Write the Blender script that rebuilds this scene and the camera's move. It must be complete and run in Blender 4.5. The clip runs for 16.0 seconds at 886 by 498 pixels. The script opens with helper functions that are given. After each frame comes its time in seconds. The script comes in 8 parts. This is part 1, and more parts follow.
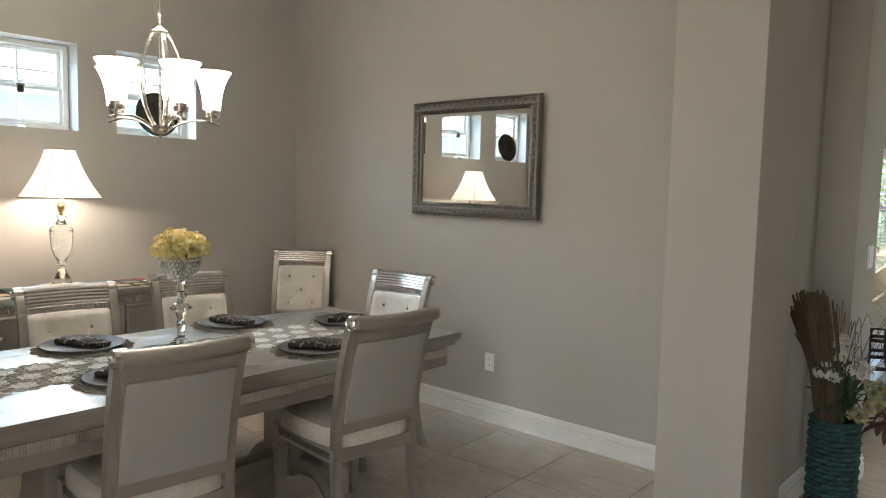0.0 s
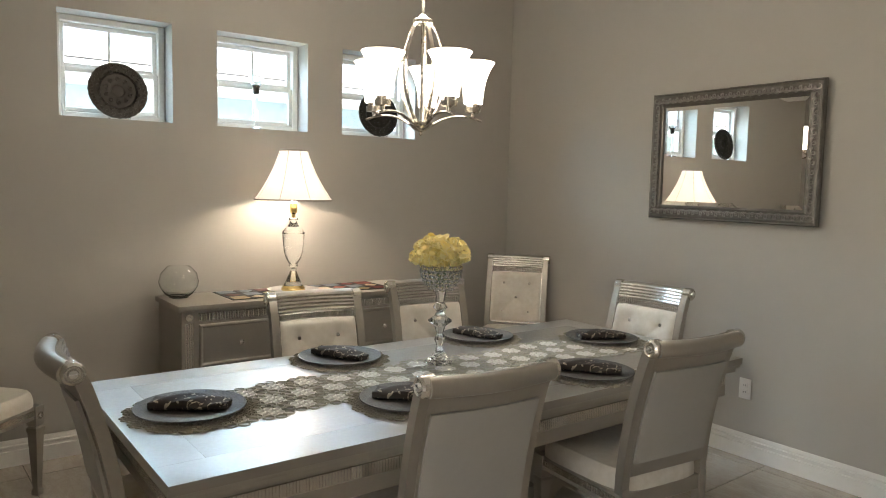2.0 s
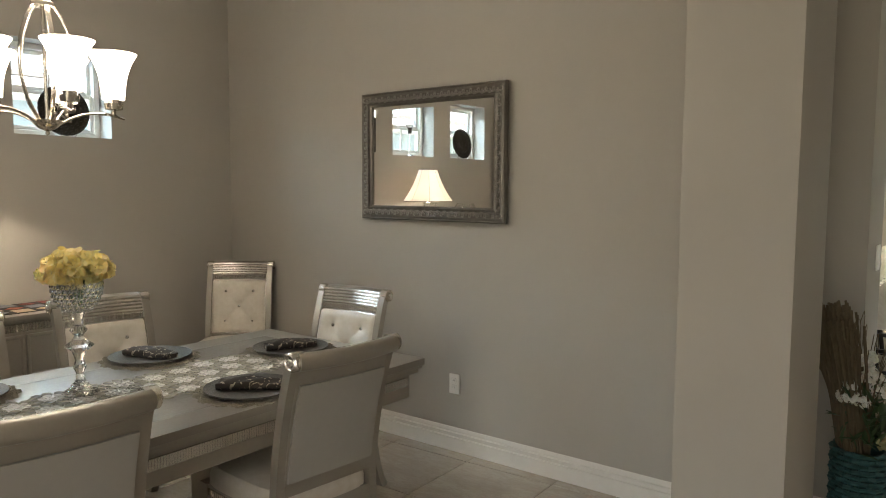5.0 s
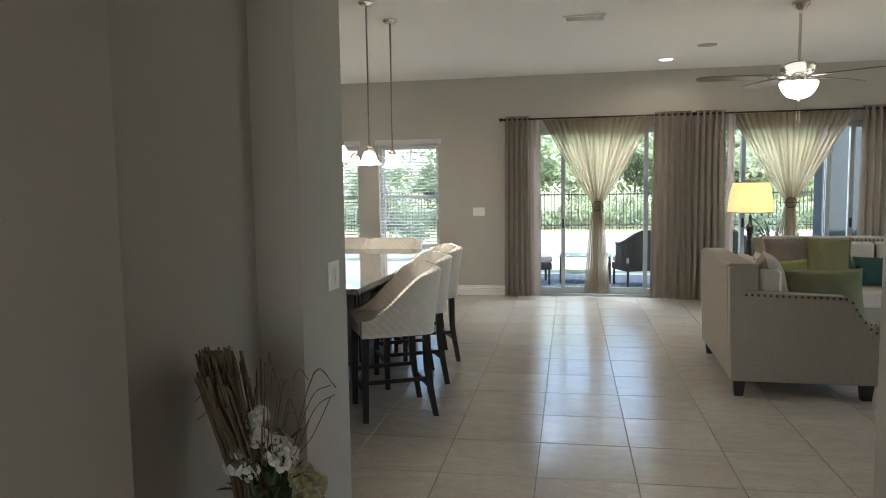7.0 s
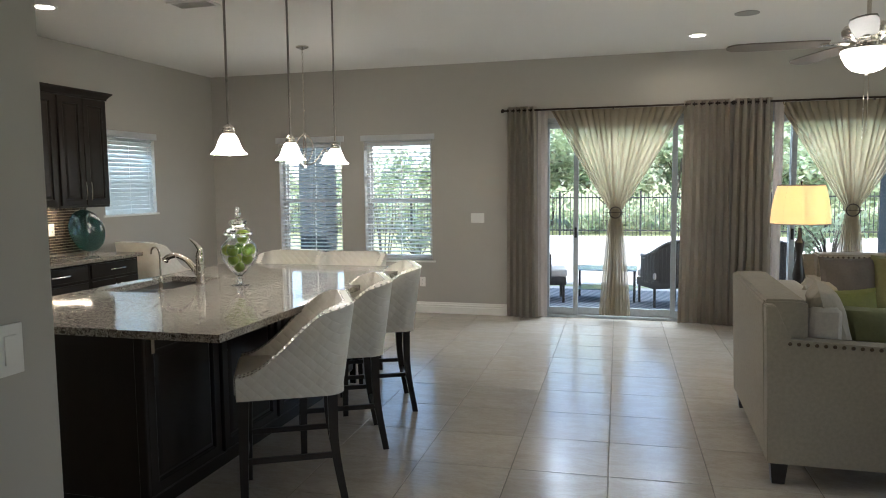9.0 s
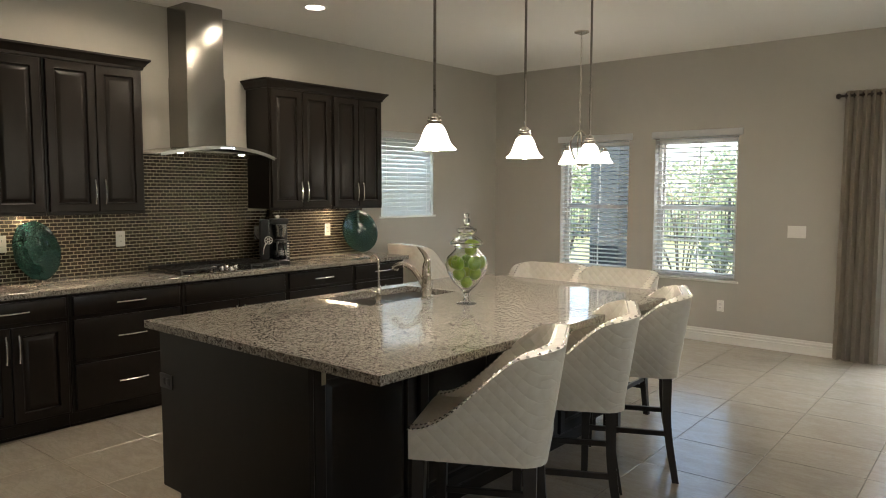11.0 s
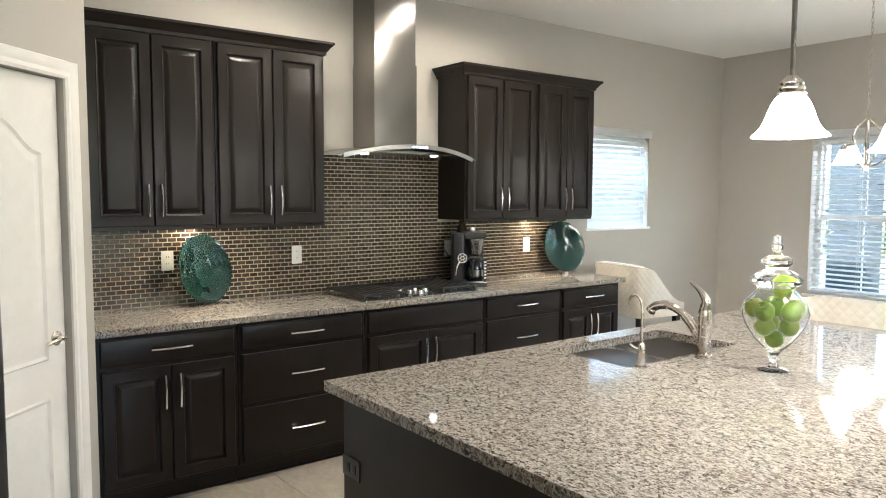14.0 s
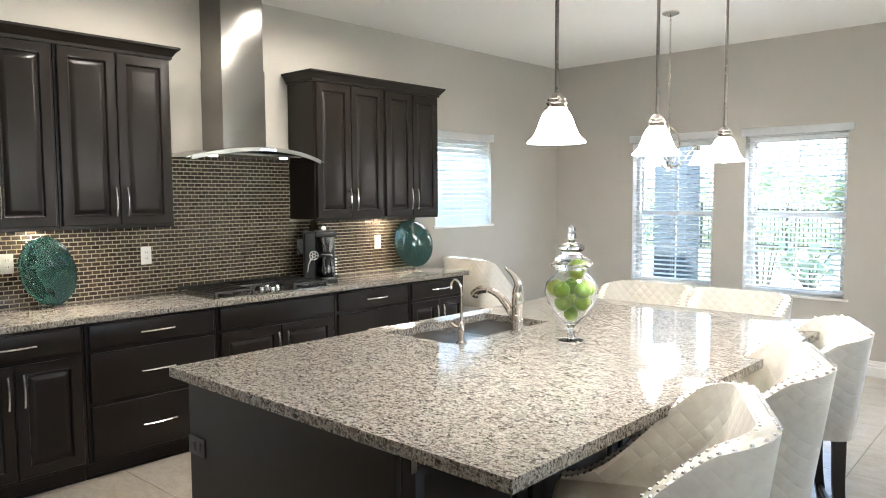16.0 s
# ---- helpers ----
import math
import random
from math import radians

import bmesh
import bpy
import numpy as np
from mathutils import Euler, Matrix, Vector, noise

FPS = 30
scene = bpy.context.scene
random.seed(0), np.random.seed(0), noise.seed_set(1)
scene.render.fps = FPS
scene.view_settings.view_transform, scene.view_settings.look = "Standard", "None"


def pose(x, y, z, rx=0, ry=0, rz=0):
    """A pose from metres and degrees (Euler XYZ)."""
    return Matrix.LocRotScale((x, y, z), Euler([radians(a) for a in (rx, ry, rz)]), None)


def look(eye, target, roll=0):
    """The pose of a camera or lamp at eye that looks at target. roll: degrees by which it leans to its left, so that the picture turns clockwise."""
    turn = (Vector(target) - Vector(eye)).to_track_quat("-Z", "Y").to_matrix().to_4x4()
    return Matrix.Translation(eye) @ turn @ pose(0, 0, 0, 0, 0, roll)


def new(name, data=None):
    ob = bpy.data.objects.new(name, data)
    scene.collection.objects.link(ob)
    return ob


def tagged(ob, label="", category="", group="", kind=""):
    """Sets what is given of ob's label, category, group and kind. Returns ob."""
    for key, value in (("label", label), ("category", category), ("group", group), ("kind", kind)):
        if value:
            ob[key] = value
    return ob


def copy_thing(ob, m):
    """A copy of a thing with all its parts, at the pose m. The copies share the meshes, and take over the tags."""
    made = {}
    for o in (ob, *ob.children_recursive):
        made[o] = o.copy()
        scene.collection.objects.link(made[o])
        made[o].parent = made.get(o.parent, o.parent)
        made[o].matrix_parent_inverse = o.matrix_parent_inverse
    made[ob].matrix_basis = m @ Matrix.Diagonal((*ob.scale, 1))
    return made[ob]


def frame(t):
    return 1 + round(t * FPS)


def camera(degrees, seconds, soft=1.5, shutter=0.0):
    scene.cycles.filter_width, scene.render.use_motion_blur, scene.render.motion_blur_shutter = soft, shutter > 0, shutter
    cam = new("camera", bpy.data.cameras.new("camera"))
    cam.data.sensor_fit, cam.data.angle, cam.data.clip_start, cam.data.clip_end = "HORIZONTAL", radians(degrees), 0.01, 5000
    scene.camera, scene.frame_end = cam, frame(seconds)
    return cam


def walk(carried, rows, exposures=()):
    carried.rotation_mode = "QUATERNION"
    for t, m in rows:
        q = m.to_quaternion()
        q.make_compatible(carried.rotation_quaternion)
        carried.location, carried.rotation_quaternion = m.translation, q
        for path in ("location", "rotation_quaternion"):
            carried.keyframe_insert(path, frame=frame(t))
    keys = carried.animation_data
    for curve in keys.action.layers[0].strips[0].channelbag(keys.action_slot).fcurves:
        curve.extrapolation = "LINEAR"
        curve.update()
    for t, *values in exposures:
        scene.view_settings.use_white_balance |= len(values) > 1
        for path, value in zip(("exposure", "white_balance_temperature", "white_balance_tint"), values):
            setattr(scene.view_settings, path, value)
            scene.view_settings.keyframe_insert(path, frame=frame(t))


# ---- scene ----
cam = camera(63.2, 16.0, soft=1.0)
PATH = [
    (0, (4.83, -11.272, 1.487), (3.513, -9.776, 1.319), 1.4),
    (0.5, (4.625, -11.241, 1.493), (3.244, -9.803, 1.323), 1.4),
    (1, (4.458, -11.277, 1.489), (2.982, -9.939, 1.316), 1.4),
    (1.5, (4.317, -11.341, 1.479), (2.778, -10.075, 1.307), 1.4),
    (2, (4.209, -11.389, 1.477), (2.613, -10.196, 1.302), 1.3),
    (2.5, (4.122, -11.429, 1.486), (2.502, -10.27, 1.309), 1.2),
    (3, (4.078, -11.435, 1.488), (2.454, -10.28, 1.315), 1.0),
    (3.5, (4.09, -11.395, 1.492), (2.482, -10.217, 1.322), 0.9),
    (4, (4.155, -11.326, 1.498), (2.646, -10.025, 1.329), 0.6),
    (4.5, (4.298, -11.135, 1.503), (2.911, -9.704, 1.332), 0.3),
    (5, (4.456, -10.901, 1.5), (3.247, -9.317, 1.33), 0.3),
    (5.2, (4.52, -10.797, 1.502), (3.405, -9.146, 1.329), 0.2),
    (7.3, (5.156, -9.605, 1.558), (4.778, -7.65, 1.376), -0.7),
    (7.5, (5.209, -9.449, 1.546), (4.835, -7.493, 1.364), -0.6),
    (8, (5.312, -9.056, 1.567), (4.947, -7.098, 1.384), -0.4),
    (8.2, (5.361, -8.897, 1.554), (4.989, -6.94, 1.372), -0.5),
    (10.3, (5.435, -7.649, 1.543), (4.41, -5.939, 1.377), -0.2),
    (10.5, (5.443, -7.558, 1.536), (4.34, -5.897, 1.373), -0.2),
    (11, (5.377, -7.352, 1.546), (4.087, -5.832, 1.383), 0.1),
    (11.5, (5.201, -7.206, 1.539), (3.789, -5.8, 1.371), 0.3),
    (12, (4.968, -7.055, 1.545), (3.475, -5.735, 1.375), 0.3),
    (12.5, (4.766, -6.915, 1.545), (3.204, -5.678, 1.376), 0.4),
    (13, (4.577, -6.843, 1.555), (2.987, -5.641, 1.391), 0.4),
    (13.5, (4.389, -6.826, 1.565), (2.793, -5.631, 1.405), 0.4),
    (14, (4.288, -6.824, 1.571), (2.694, -5.626, 1.418), 0.2),
    (14.5, (4.295, -6.83, 1.573), (2.712, -5.616, 1.425), 0.1),
    (15, (4.382, -6.85, 1.564), (2.859, -5.562, 1.42), -0.1),
    (15.5, (4.495, -6.891, 1.559), (3.037, -5.529, 1.416), -0.1),
    (16, (4.623, -6.926, 1.554), (3.27, -5.46, 1.407), -0.3),
]
walk(cam, [(t, look(eye, target, roll)) for t, eye, target, roll in PATH],
     [(t, s, k, 10) for t, s, k in ((0, 2.3, 6300), (1.5, 2.2, 6500), (3.0, 2.2, 6700), (4.5, 2.15, 6700), (5.2, 2.0, 7000), (7.3, 1.9, 6000), (8.2, 1.76, 5950), (10.3, 1.78, 6050), (11.2, 1.9, 6800), (12.2, 2.32, 6500), (13.0, 2.74, 6050), (14.0, 2.95, 5850), (16.0, 3.05, 5700))])

# ---- light ----
world = bpy.data.worlds.new("sky")
scene.world = world
world.use_nodes = True
_n = world.node_tree.nodes
_sky = _n.new("ShaderNodeTexSky")
_sky.sky_type = "NISHITA"
_sky.sun_disc = False
_sky.sun_elevation = radians(52)
_sky.sun_rotation = radians(146)
_n["Background"].inputs[1].default_value = 0.15
world.node_tree.links.new(_sky.outputs[0], _n["Background"].inputs[0])


def lamp(name, kind, m, energy, color=(1, 1, 1), size=0.1, size_y=None):
    d = bpy.data.lights.new(name, kind)
    d.energy, d.color = energy, color
    if kind == "AREA":
        d.shape, d.size, d.size_y = "RECTANGLE", size, size_y or size
    elif kind == "SUN":
        d.angle = size
    else:
        d.shadow_soft_size = size
    ob = new(name, d)
    ob.matrix_world = m
    return ob


lamp("sun", "SUN", look((6, -9, 10), (0, 1, 0)), 5.0, (1, 0.96, 0.90), radians(0.5))
# fill lamps added in assumed, unseen entrance glazing and great-room side windows behind the camera
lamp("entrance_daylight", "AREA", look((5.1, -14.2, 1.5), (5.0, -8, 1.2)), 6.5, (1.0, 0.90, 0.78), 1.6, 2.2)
lamp("side_daylight", "AREA", look((11.4, -5.0, 1.6), (3.0, -4.6, 1.0)), 2.5, (0.95, 0.97, 1.0), 3.6, 2.0)
# area lamps added outside, above the openings and out of view, boost the sky
lamp("dining_window_sky", "AREA", look((-1.5, -9.65, 3.25), (1.6, -9.7, 0.9)), 110, (0.55, 0.79, 1.0), 3.2, 1.1)
lamp("kitchen_window_sky", "AREA", look((-1.2, -1.6, 2.9), (0.3, -1.6, 1.6)), 48, (0.66, 0.88, 1.0), 1.6, 0.9)
lamp("garden_sky", "AREA", look((6.3, 1.9, 3.5), (6.0, -3.2, 0.0)), 120, (0.84, 0.93, 1.0), 4.8, 1.4)

# ---- materials ----


class Mat:
    """A node material with short ways to add texture nodes."""

    def __init__(self, name, color=(0.8, 0.8, 0.8), rough=0.5, metal=0.0, spec=0.5):
        self.m = bpy.data.materials.new(name)
        self.m.use_nodes = True
        self.t = self.m.node_tree
        self.b = self.t.nodes["Principled BSDF"]
        self.set("Base Color", (*color, 1)).set("Roughness", rough).set("Metallic", metal).set("Specular IOR Level", spec)

    def set(self, key, value):
        if hasattr(value, "is_output"):
            self.t.links.new(value, self.b.inputs[key])
        else:
            self.b.inputs[key].default_value = value
        return self

    def node(self, kind, **ins):
        n = self.t.nodes.new("ShaderNode" + kind)
        for key, value in ins.items():
            key = key.replace("_", " ")
            if hasattr(value, "is_output"):
                self.t.links.new(value, n.inputs[key])
            else:
                n.inputs[key].default_value = value
        return n

    def coord(self, scale=(1, 1, 1), which="Object"):
        c = self.node("TexCoord")
        return self.node("Mapping", Vector=c.outputs[which], Scale=scale).outputs[0]

    def noise(self, scale, detail=4, stretch=(1, 1, 1), rough=0.55, warp=0.0, which="Object"):
        return self.node("TexNoise", Vector=self.coord(stretch, which), Scale=scale, Detail=detail, Roughness=rough, Distortion=warp).outputs["Fac"]

    def ramp(self, fac, *stops, sharp=False):
        r = self.node("ValToRGB", Fac=fac)
        e = r.color_ramp.elements
        if sharp:
            r.color_ramp.interpolation = "CONSTANT"
        while len(e) < len(stops):
            e.new(0.5)
        for el, (p, c) in zip(e, stops):
            el.position, el.color = p, (*c, 1) if len(c) == 3 else c
        return r.outputs[0]

    def mix(self, fac, a, b, how="MIX"):
        n = self.t.nodes.new("ShaderNodeMix")
        n.data_type, n.blend_type = "RGBA", how
        for k, v in ((0, fac), (6, a), (7, b)):
            if hasattr(v, "is_output"):
                self.t.links.new(v, n.inputs[k])
            else:
                n.inputs[k].default_value = (*v, 1) if isinstance(v, tuple) and len(v) == 3 else v
        return n.outputs[2]

    def bump(self, height, strength=0.2, dist=0.01):
        return self.set("Normal", self.node("Bump", Height=height, Strength=strength, Distance=dist).outputs[0])

    def rand(self, island=False):
        if island:
            return self.node("NewGeometry").outputs["Random Per Island"]
        return self.node("ObjectInfo").outputs["Random"]


def grey(v):
    return (v, v, v)


def two_tone(name, a, b, scale, rough=0.5, metal=0.0, bump=0.0, bscale=None, stretch=(1, 1, 1), dist=0.005, spec=0.5, grain=0.12):
    """Colour that drifts from a to b, with finer grain and relief."""
    m = Mat(name, a, rough, metal, spec)
    n1 = m.noise(scale, 5, stretch)
    n2 = m.noise(scale * 9, 3, stretch)
    c = m.mix(n1, a, b)
    c = m.mix(grain, c, m.ramp(n2, (0.3, grey(0.25)), (0.7, grey(0.9))), "OVERLAY")
    m.set("Base Color", c)
    if bump:
        m.bump(m.noise(bscale or scale * 12, 4, stretch), bump, dist)
    return m


def glow(name, color, strength, base=(0.9, 0.88, 0.84)):
    m = Mat(name, base, 0.4)
    m.set("Emission Color", (*color, 1)).set("Emission Strength", strength)
    return m


M_WALL = two_tone("wall_paint", (0.455, 0.43, 0.385), (0.43, 0.405, 0.362), 0.7, 0.62, bump=0.10, bscale=160, dist=0.002, spec=0.3, grain=0.015)
M_CEIL = two_tone("ceiling_paint", (0.82, 0.80, 0.76), (0.79, 0.77, 0.73), 0.6, 0.8, bump=0.2, bscale=60, dist=0.003, spec=0.2, grain=0.02)
M_TRIM = two_tone("white_trim_paint", (0.80, 0.78, 0.74), (0.76, 0.74, 0.70), 2.0, 0.32)
M_PLATE = Mat("white_plastic", (0.82, 0.80, 0.76), 0.3)
M_SLOT = Mat("dark_slot", (0.02, 0.02, 0.02), 0.6)
M_BLACKPL = two_tone("black_plastic", (0.012, 0.012, 0.013), (0.02, 0.02, 0.02), 6, 0.28)


def tile_material():
    m = Mat("floor_tile", (0.5, 0.44, 0.37), 0.28, 0, 1.0)
    r = m.rand()
    shift = m.node("Mapping", Vector=m.node("NewGeometry").outputs["Position"])
    m.t.links.new(m.node("CombineXYZ", X=m.node("Math", ).outputs[0]).outputs[0], shift.inputs["Location"])
    mul = [n for n in m.t.nodes if n.bl_idname == "ShaderNodeMath"][0]
    mul.operation = "MULTIPLY"
    m.t.links.new(r, mul.inputs[0])
    mul.inputs[1].default_value = 40
    vec = m.node("Mapping", Vector=shift.outputs[0], Scale=(1.0, 2.6, 1.0), Rotation=(0, 0, 0.5)).outputs[0]
    n1 = m.node("TexNoise", Vector=vec, Scale=2.2, Detail=8.0, Roughness=0.62, Distortion=1.6).outputs["Fac"]
    n2 = m.node("TexNoise", Vector=vec, Scale=9.0, Detail=6.0, Roughness=0.6, Distortion=0.8).outputs["Fac"]
    c = m.ramp(n1, (0.25, (0.43, 0.375, 0.31)), (0.48, (0.48, 0.425, 0.355)), (0.56, (0.51, 0.455, 0.385)), (0.8, (0.465, 0.41, 0.345)))
    c = m.mix(m.ramp(n2, (0.44, grey(0)), (0.5, grey(0.28)), (0.56, grey(0))), c, (0.33, 0.285, 0.235))
    c = m.mix(0.10, c, m.ramp(r, (0, grey(0.3)), (1, grey(0.7))), "OVERLAY")
    m.set("Base Color", c)
    m.set("Roughness", m.ramp(n2, (0.3, grey(0.15)), (0.7, grey(0.25))))
    m.bump(n2, 0.04, 0.004)
    return m


M_TILE = tile_material()
M_GROUT = two_tone("grout", (0.17, 0.145, 0.12), (0.22, 0.19, 0.155), 12, 0.85)


def granite_material():
    m = Mat("granite", (0.5, 0.45, 0.4), 0.05, 0, 0.26)
    vec = m.node("Mapping", Vector=m.node("TexCoord").outputs["Object"], Scale=(1, 1.55, 1), Rotation=(0, 0, 0.35)).outputs[0]
    warp = m.node("TexNoise", Vector=vec, Scale=38.0, Detail=4.0, Roughness=0.6, Distortion=0.5)
    v1 = m.node("TexVoronoi", Vector=m.mix(0.05, vec, warp.outputs["Color"], "ADD"), Scale=125.0).outputs["Color"]
    cells = m.ramp(v1, (0.0, (0.22, 0.195, 0.165)), (0.30, (0.37, 0.343, 0.30)), (0.52, (0.45, 0.425, 0.38)), (0.70, (0.28, 0.247, 0.208)), (0.86, (0.13, 0.112, 0.094)))
    dark = m.node("TexNoise", Vector=vec, Scale=82.0, Detail=5.0, Roughness=0.62, Distortion=0.9).outputs["Fac"]
    c = m.mix(m.ramp(dark, (0.535, grey(0)), (0.585, grey(0.92))), cells, (0.030, 0.026, 0.023))
    brown = m.node("TexNoise", Vector=vec, Scale=44.0, Detail=4.0, Roughness=0.6, Distortion=1.2).outputs["Fac"]
    c = m.mix(m.ramp(brown, (0.37, grey(0.75)), (0.45, grey(0))), c, (0.13, 0.105, 0.085))
    fine = m.ramp(m.noise(260, 3), (0.42, grey(0.38)), (0.6, grey(0.60)))
    c = m.mix(0.5, c, fine, "OVERLAY")
    m.set("Base Color", c)
    return m


M_GRANITE = granite_material()
M_CAB = two_tone("espresso_cabinet_wood", (0.0178, 0.0137, 0.0113), (0.0123, 0.0096, 0.0080), 3.0, 0.30, spec=0.22, bump=0.05, bscale=70, stretch=(6, 6, 0.6), dist=0.002)
M_CABIN = Mat("cabinet_shadow_gap", (0.006, 0.005, 0.004), 0.6)


def brushed(name, color, rough=0.27, stretch=(1, 1, 60), amount=0.10, scale=12):
    m = Mat(name, color, rough, 1.0)
    n = m.noise(scale, 4, stretch)
    m.set("Roughness", m.ramp(n, (0.3, grey(max(rough - amount, 0.05))), (0.7, grey(rough + amount))))
    m.set("Base Color", m.mix(n, color, tuple(v * 0.93 for v in color)))
    return m


M_STEEL = brushed("brushed_stainless_steel", (0.46, 0.445, 0.42), 0.24, (1, 1, 1), 0.012, 60)
M_HOOD = brushed("hood_brushed_steel", (0.31, 0.295, 0.275), 0.22, (1, 1, 1), 0.012, 60)
M_HOOD.set("Anisotropic", 0.75).set("Anisotropic Rotation", 0.04)
_tan = M_HOOD.node("Tangent")
_tan.direction_type, _tan.axis = "RADIAL", "Z"
M_HOOD.set("Tangent", _tan.outputs[0])
# Rod nickel is darkened: the dark room it mirrors is put into its colour.
M_RODN = brushed("reflection_dark_nickel", (0.24, 0.22, 0.20), 0.3, (1, 1, 1), 0.05, 40)
M_NICKEL = brushed("brushed_nickel", (0.66, 0.61, 0.54), 0.24, (1, 1, 1), 0.06, 40)
M_CHROME = Mat("polished_chrome", (0.75, 0.74, 0.72), 0.12, 1.0)
M_SINK = brushed("sink_steel", (0.46, 0.45, 0.43), 0.24, (40, 1, 1), 0.05)
M_BRASS = brushed("polished_brass", (0.72, 0.52, 0.22), 0.2, (1, 1, 1), 0.05, 30)
M_IRON = two_tone("black_cast_iron", (0.015, 0.015, 0.016), (0.028, 0.027, 0.026), 20, 0.45, bump=0.15, bscale=200)
M_BLKWOOD = two_tone("black_stained_wood", (0.012, 0.010, 0.010), (0.02, 0.016, 0.014), 5, 0.35, stretch=(4, 4, 0.5))


def glass(name, color=(1, 1, 1), rough=0.0, ior=1.45):
    m = Mat(name, color, rough)
    m.set("Transmission Weight", 1.0).set("IOR", ior)
    return m


M_GLASS = glass("clear_glass", (0.97, 0.985, 0.98))
M_PANE = glass("window_glass", (0.98, 1.0, 0.99), 0.0, 1.2)
M_MIRROR = Mat("mirror_silver", (0.90, 0.90, 0.88), 0.015, 1.0)
M_SHADE = glow("lit_frosted_shade", (1.0, 0.92, 0.80), 2.4)
M_BULB = glow("lit_bulb", (1.0, 0.93, 0.82), 12.0)
M_CAN = glow("lit_can_lens", (1.0, 0.94, 0.84), 5.0)

# ---- mesh helpers ----


def mesh_of(bm, name, mat, angle=35):
    bmesh.ops.recalc_face_normals(bm, faces=bm.faces)
    me = bpy.data.meshes.new(name)
    bm.to_mesh(me)
    bm.free()
    for m in mat if isinstance(mat, (list, tuple)) else (mat,):
        me.materials.append(m.m if isinstance(m, Mat) else m)
    if angle:
        me.shade_smooth()
        me.set_sharp_from_angle(angle=radians(angle))
    return me


def part(name, bm, mat, parent, label="", m=None, kind="", angle=35):
    ob = new(name, bm if isinstance(bm, bpy.types.Mesh) else mesh_of(bm, name, mat, angle))
    ob.parent = parent
    if m is not None:
        ob.matrix_basis = m
    if label or kind:
        tagged(ob, label=label, kind=kind)
    return ob


def thing(name, label, category, group="", m=None, kind=""):
    ob = tagged(new(name), label, category, group, kind)
    ob.empty_display_size = 0.1
    if m is not None:
        ob.matrix_basis = m
    return ob


def solid(name, bm, mat, label="", category="", group="", kind="", m=None, angle=35):
    """A top-level thing, or a piece of the setting, of one mesh."""
    ob = tagged(new(name, mesh_of(bm, name, mat, angle)), label, category, group, kind)
    if m is not None:
        ob.matrix_basis = m
    return ob


def B():
    return bmesh.new()


def box(bm, x0, x1, y0, y1, z0, z1, bev=0.0, seg=1):
    g = bmesh.ops.create_cube(bm, size=1, matrix=Matrix.LocRotScale(((x0 + x1) / 2, (y0 + y1) / 2, (z0 + z1) / 2), None, (x1 - x0, y1 - y0, z1 - z0)))
    if bev:
        edges = list({e for v in g["verts"] for e in v.link_edges})
        bmesh.ops.bevel(bm, geom=edges, offset=bev, segments=seg, affect="EDGES", profile=0.7)
    return bm


def prism(bm, poly, z0, z1, m=None):
    """A flat outline drawn up from z0 to z1, then moved by m."""
    m = m or Matrix()
    lo = [bm.verts.new(m @ Vector((x, y, z0))) for x, y in poly]
    hi = [bm.verts.new(m @ Vector((x, y, z1))) for x, y in poly]
    n = len(poly)
    bm.faces.new(lo[::-1])
    bm.faces.new(hi)
    for i in range(n):
        bm.faces.new((lo[i], lo[(i + 1) % n], hi[(i + 1) % n], hi[i]))
    return bm


def lathe(bm, prof, seg=28, c=(0, 0, 0), m=None, wave=None):
    """Radius and height pairs turned round the z axis. wave(angle, k) may scale the radius."""
    m = m or Matrix()
    rings = []
    for k, (r, z) in enumerate(prof):
        if r < 1e-5:
            rings.append([bm.verts.new(m @ Vector((c[0], c[1], c[2] + z)))])
            continue
        ring = []
        for i in range(seg):
            a = 2 * math.pi * i / seg
            rr = r * (wave(a, k) if wave else 1)
            ring.append(bm.verts.new(m @ Vector((c[0] + rr * math.cos(a), c[1] + rr * math.sin(a), c[2] + z))))
        rings.append(ring)
    for a, b in zip(rings, rings[1:]):
        for i in range(seg):
            j = (i + 1) % seg
            q = [a[i % len(a)], a[j % len(a)], b[j % len(b)], b[i % len(b)]]
            q = list(dict.fromkeys(q))
            if len(q) > 2:
                bm.faces.new(q)
    for ring, last in ((rings[0], False), (rings[-1], True)):
        if len(ring) > 2 and not wave == "open":
            bm.faces.new(ring if last else ring[::-1])
    return bm


def rod(bm, a, b, r, seg=10, r2=None):
    return tube(bm, [a, b], [r, r if r2 is None else r2], seg)


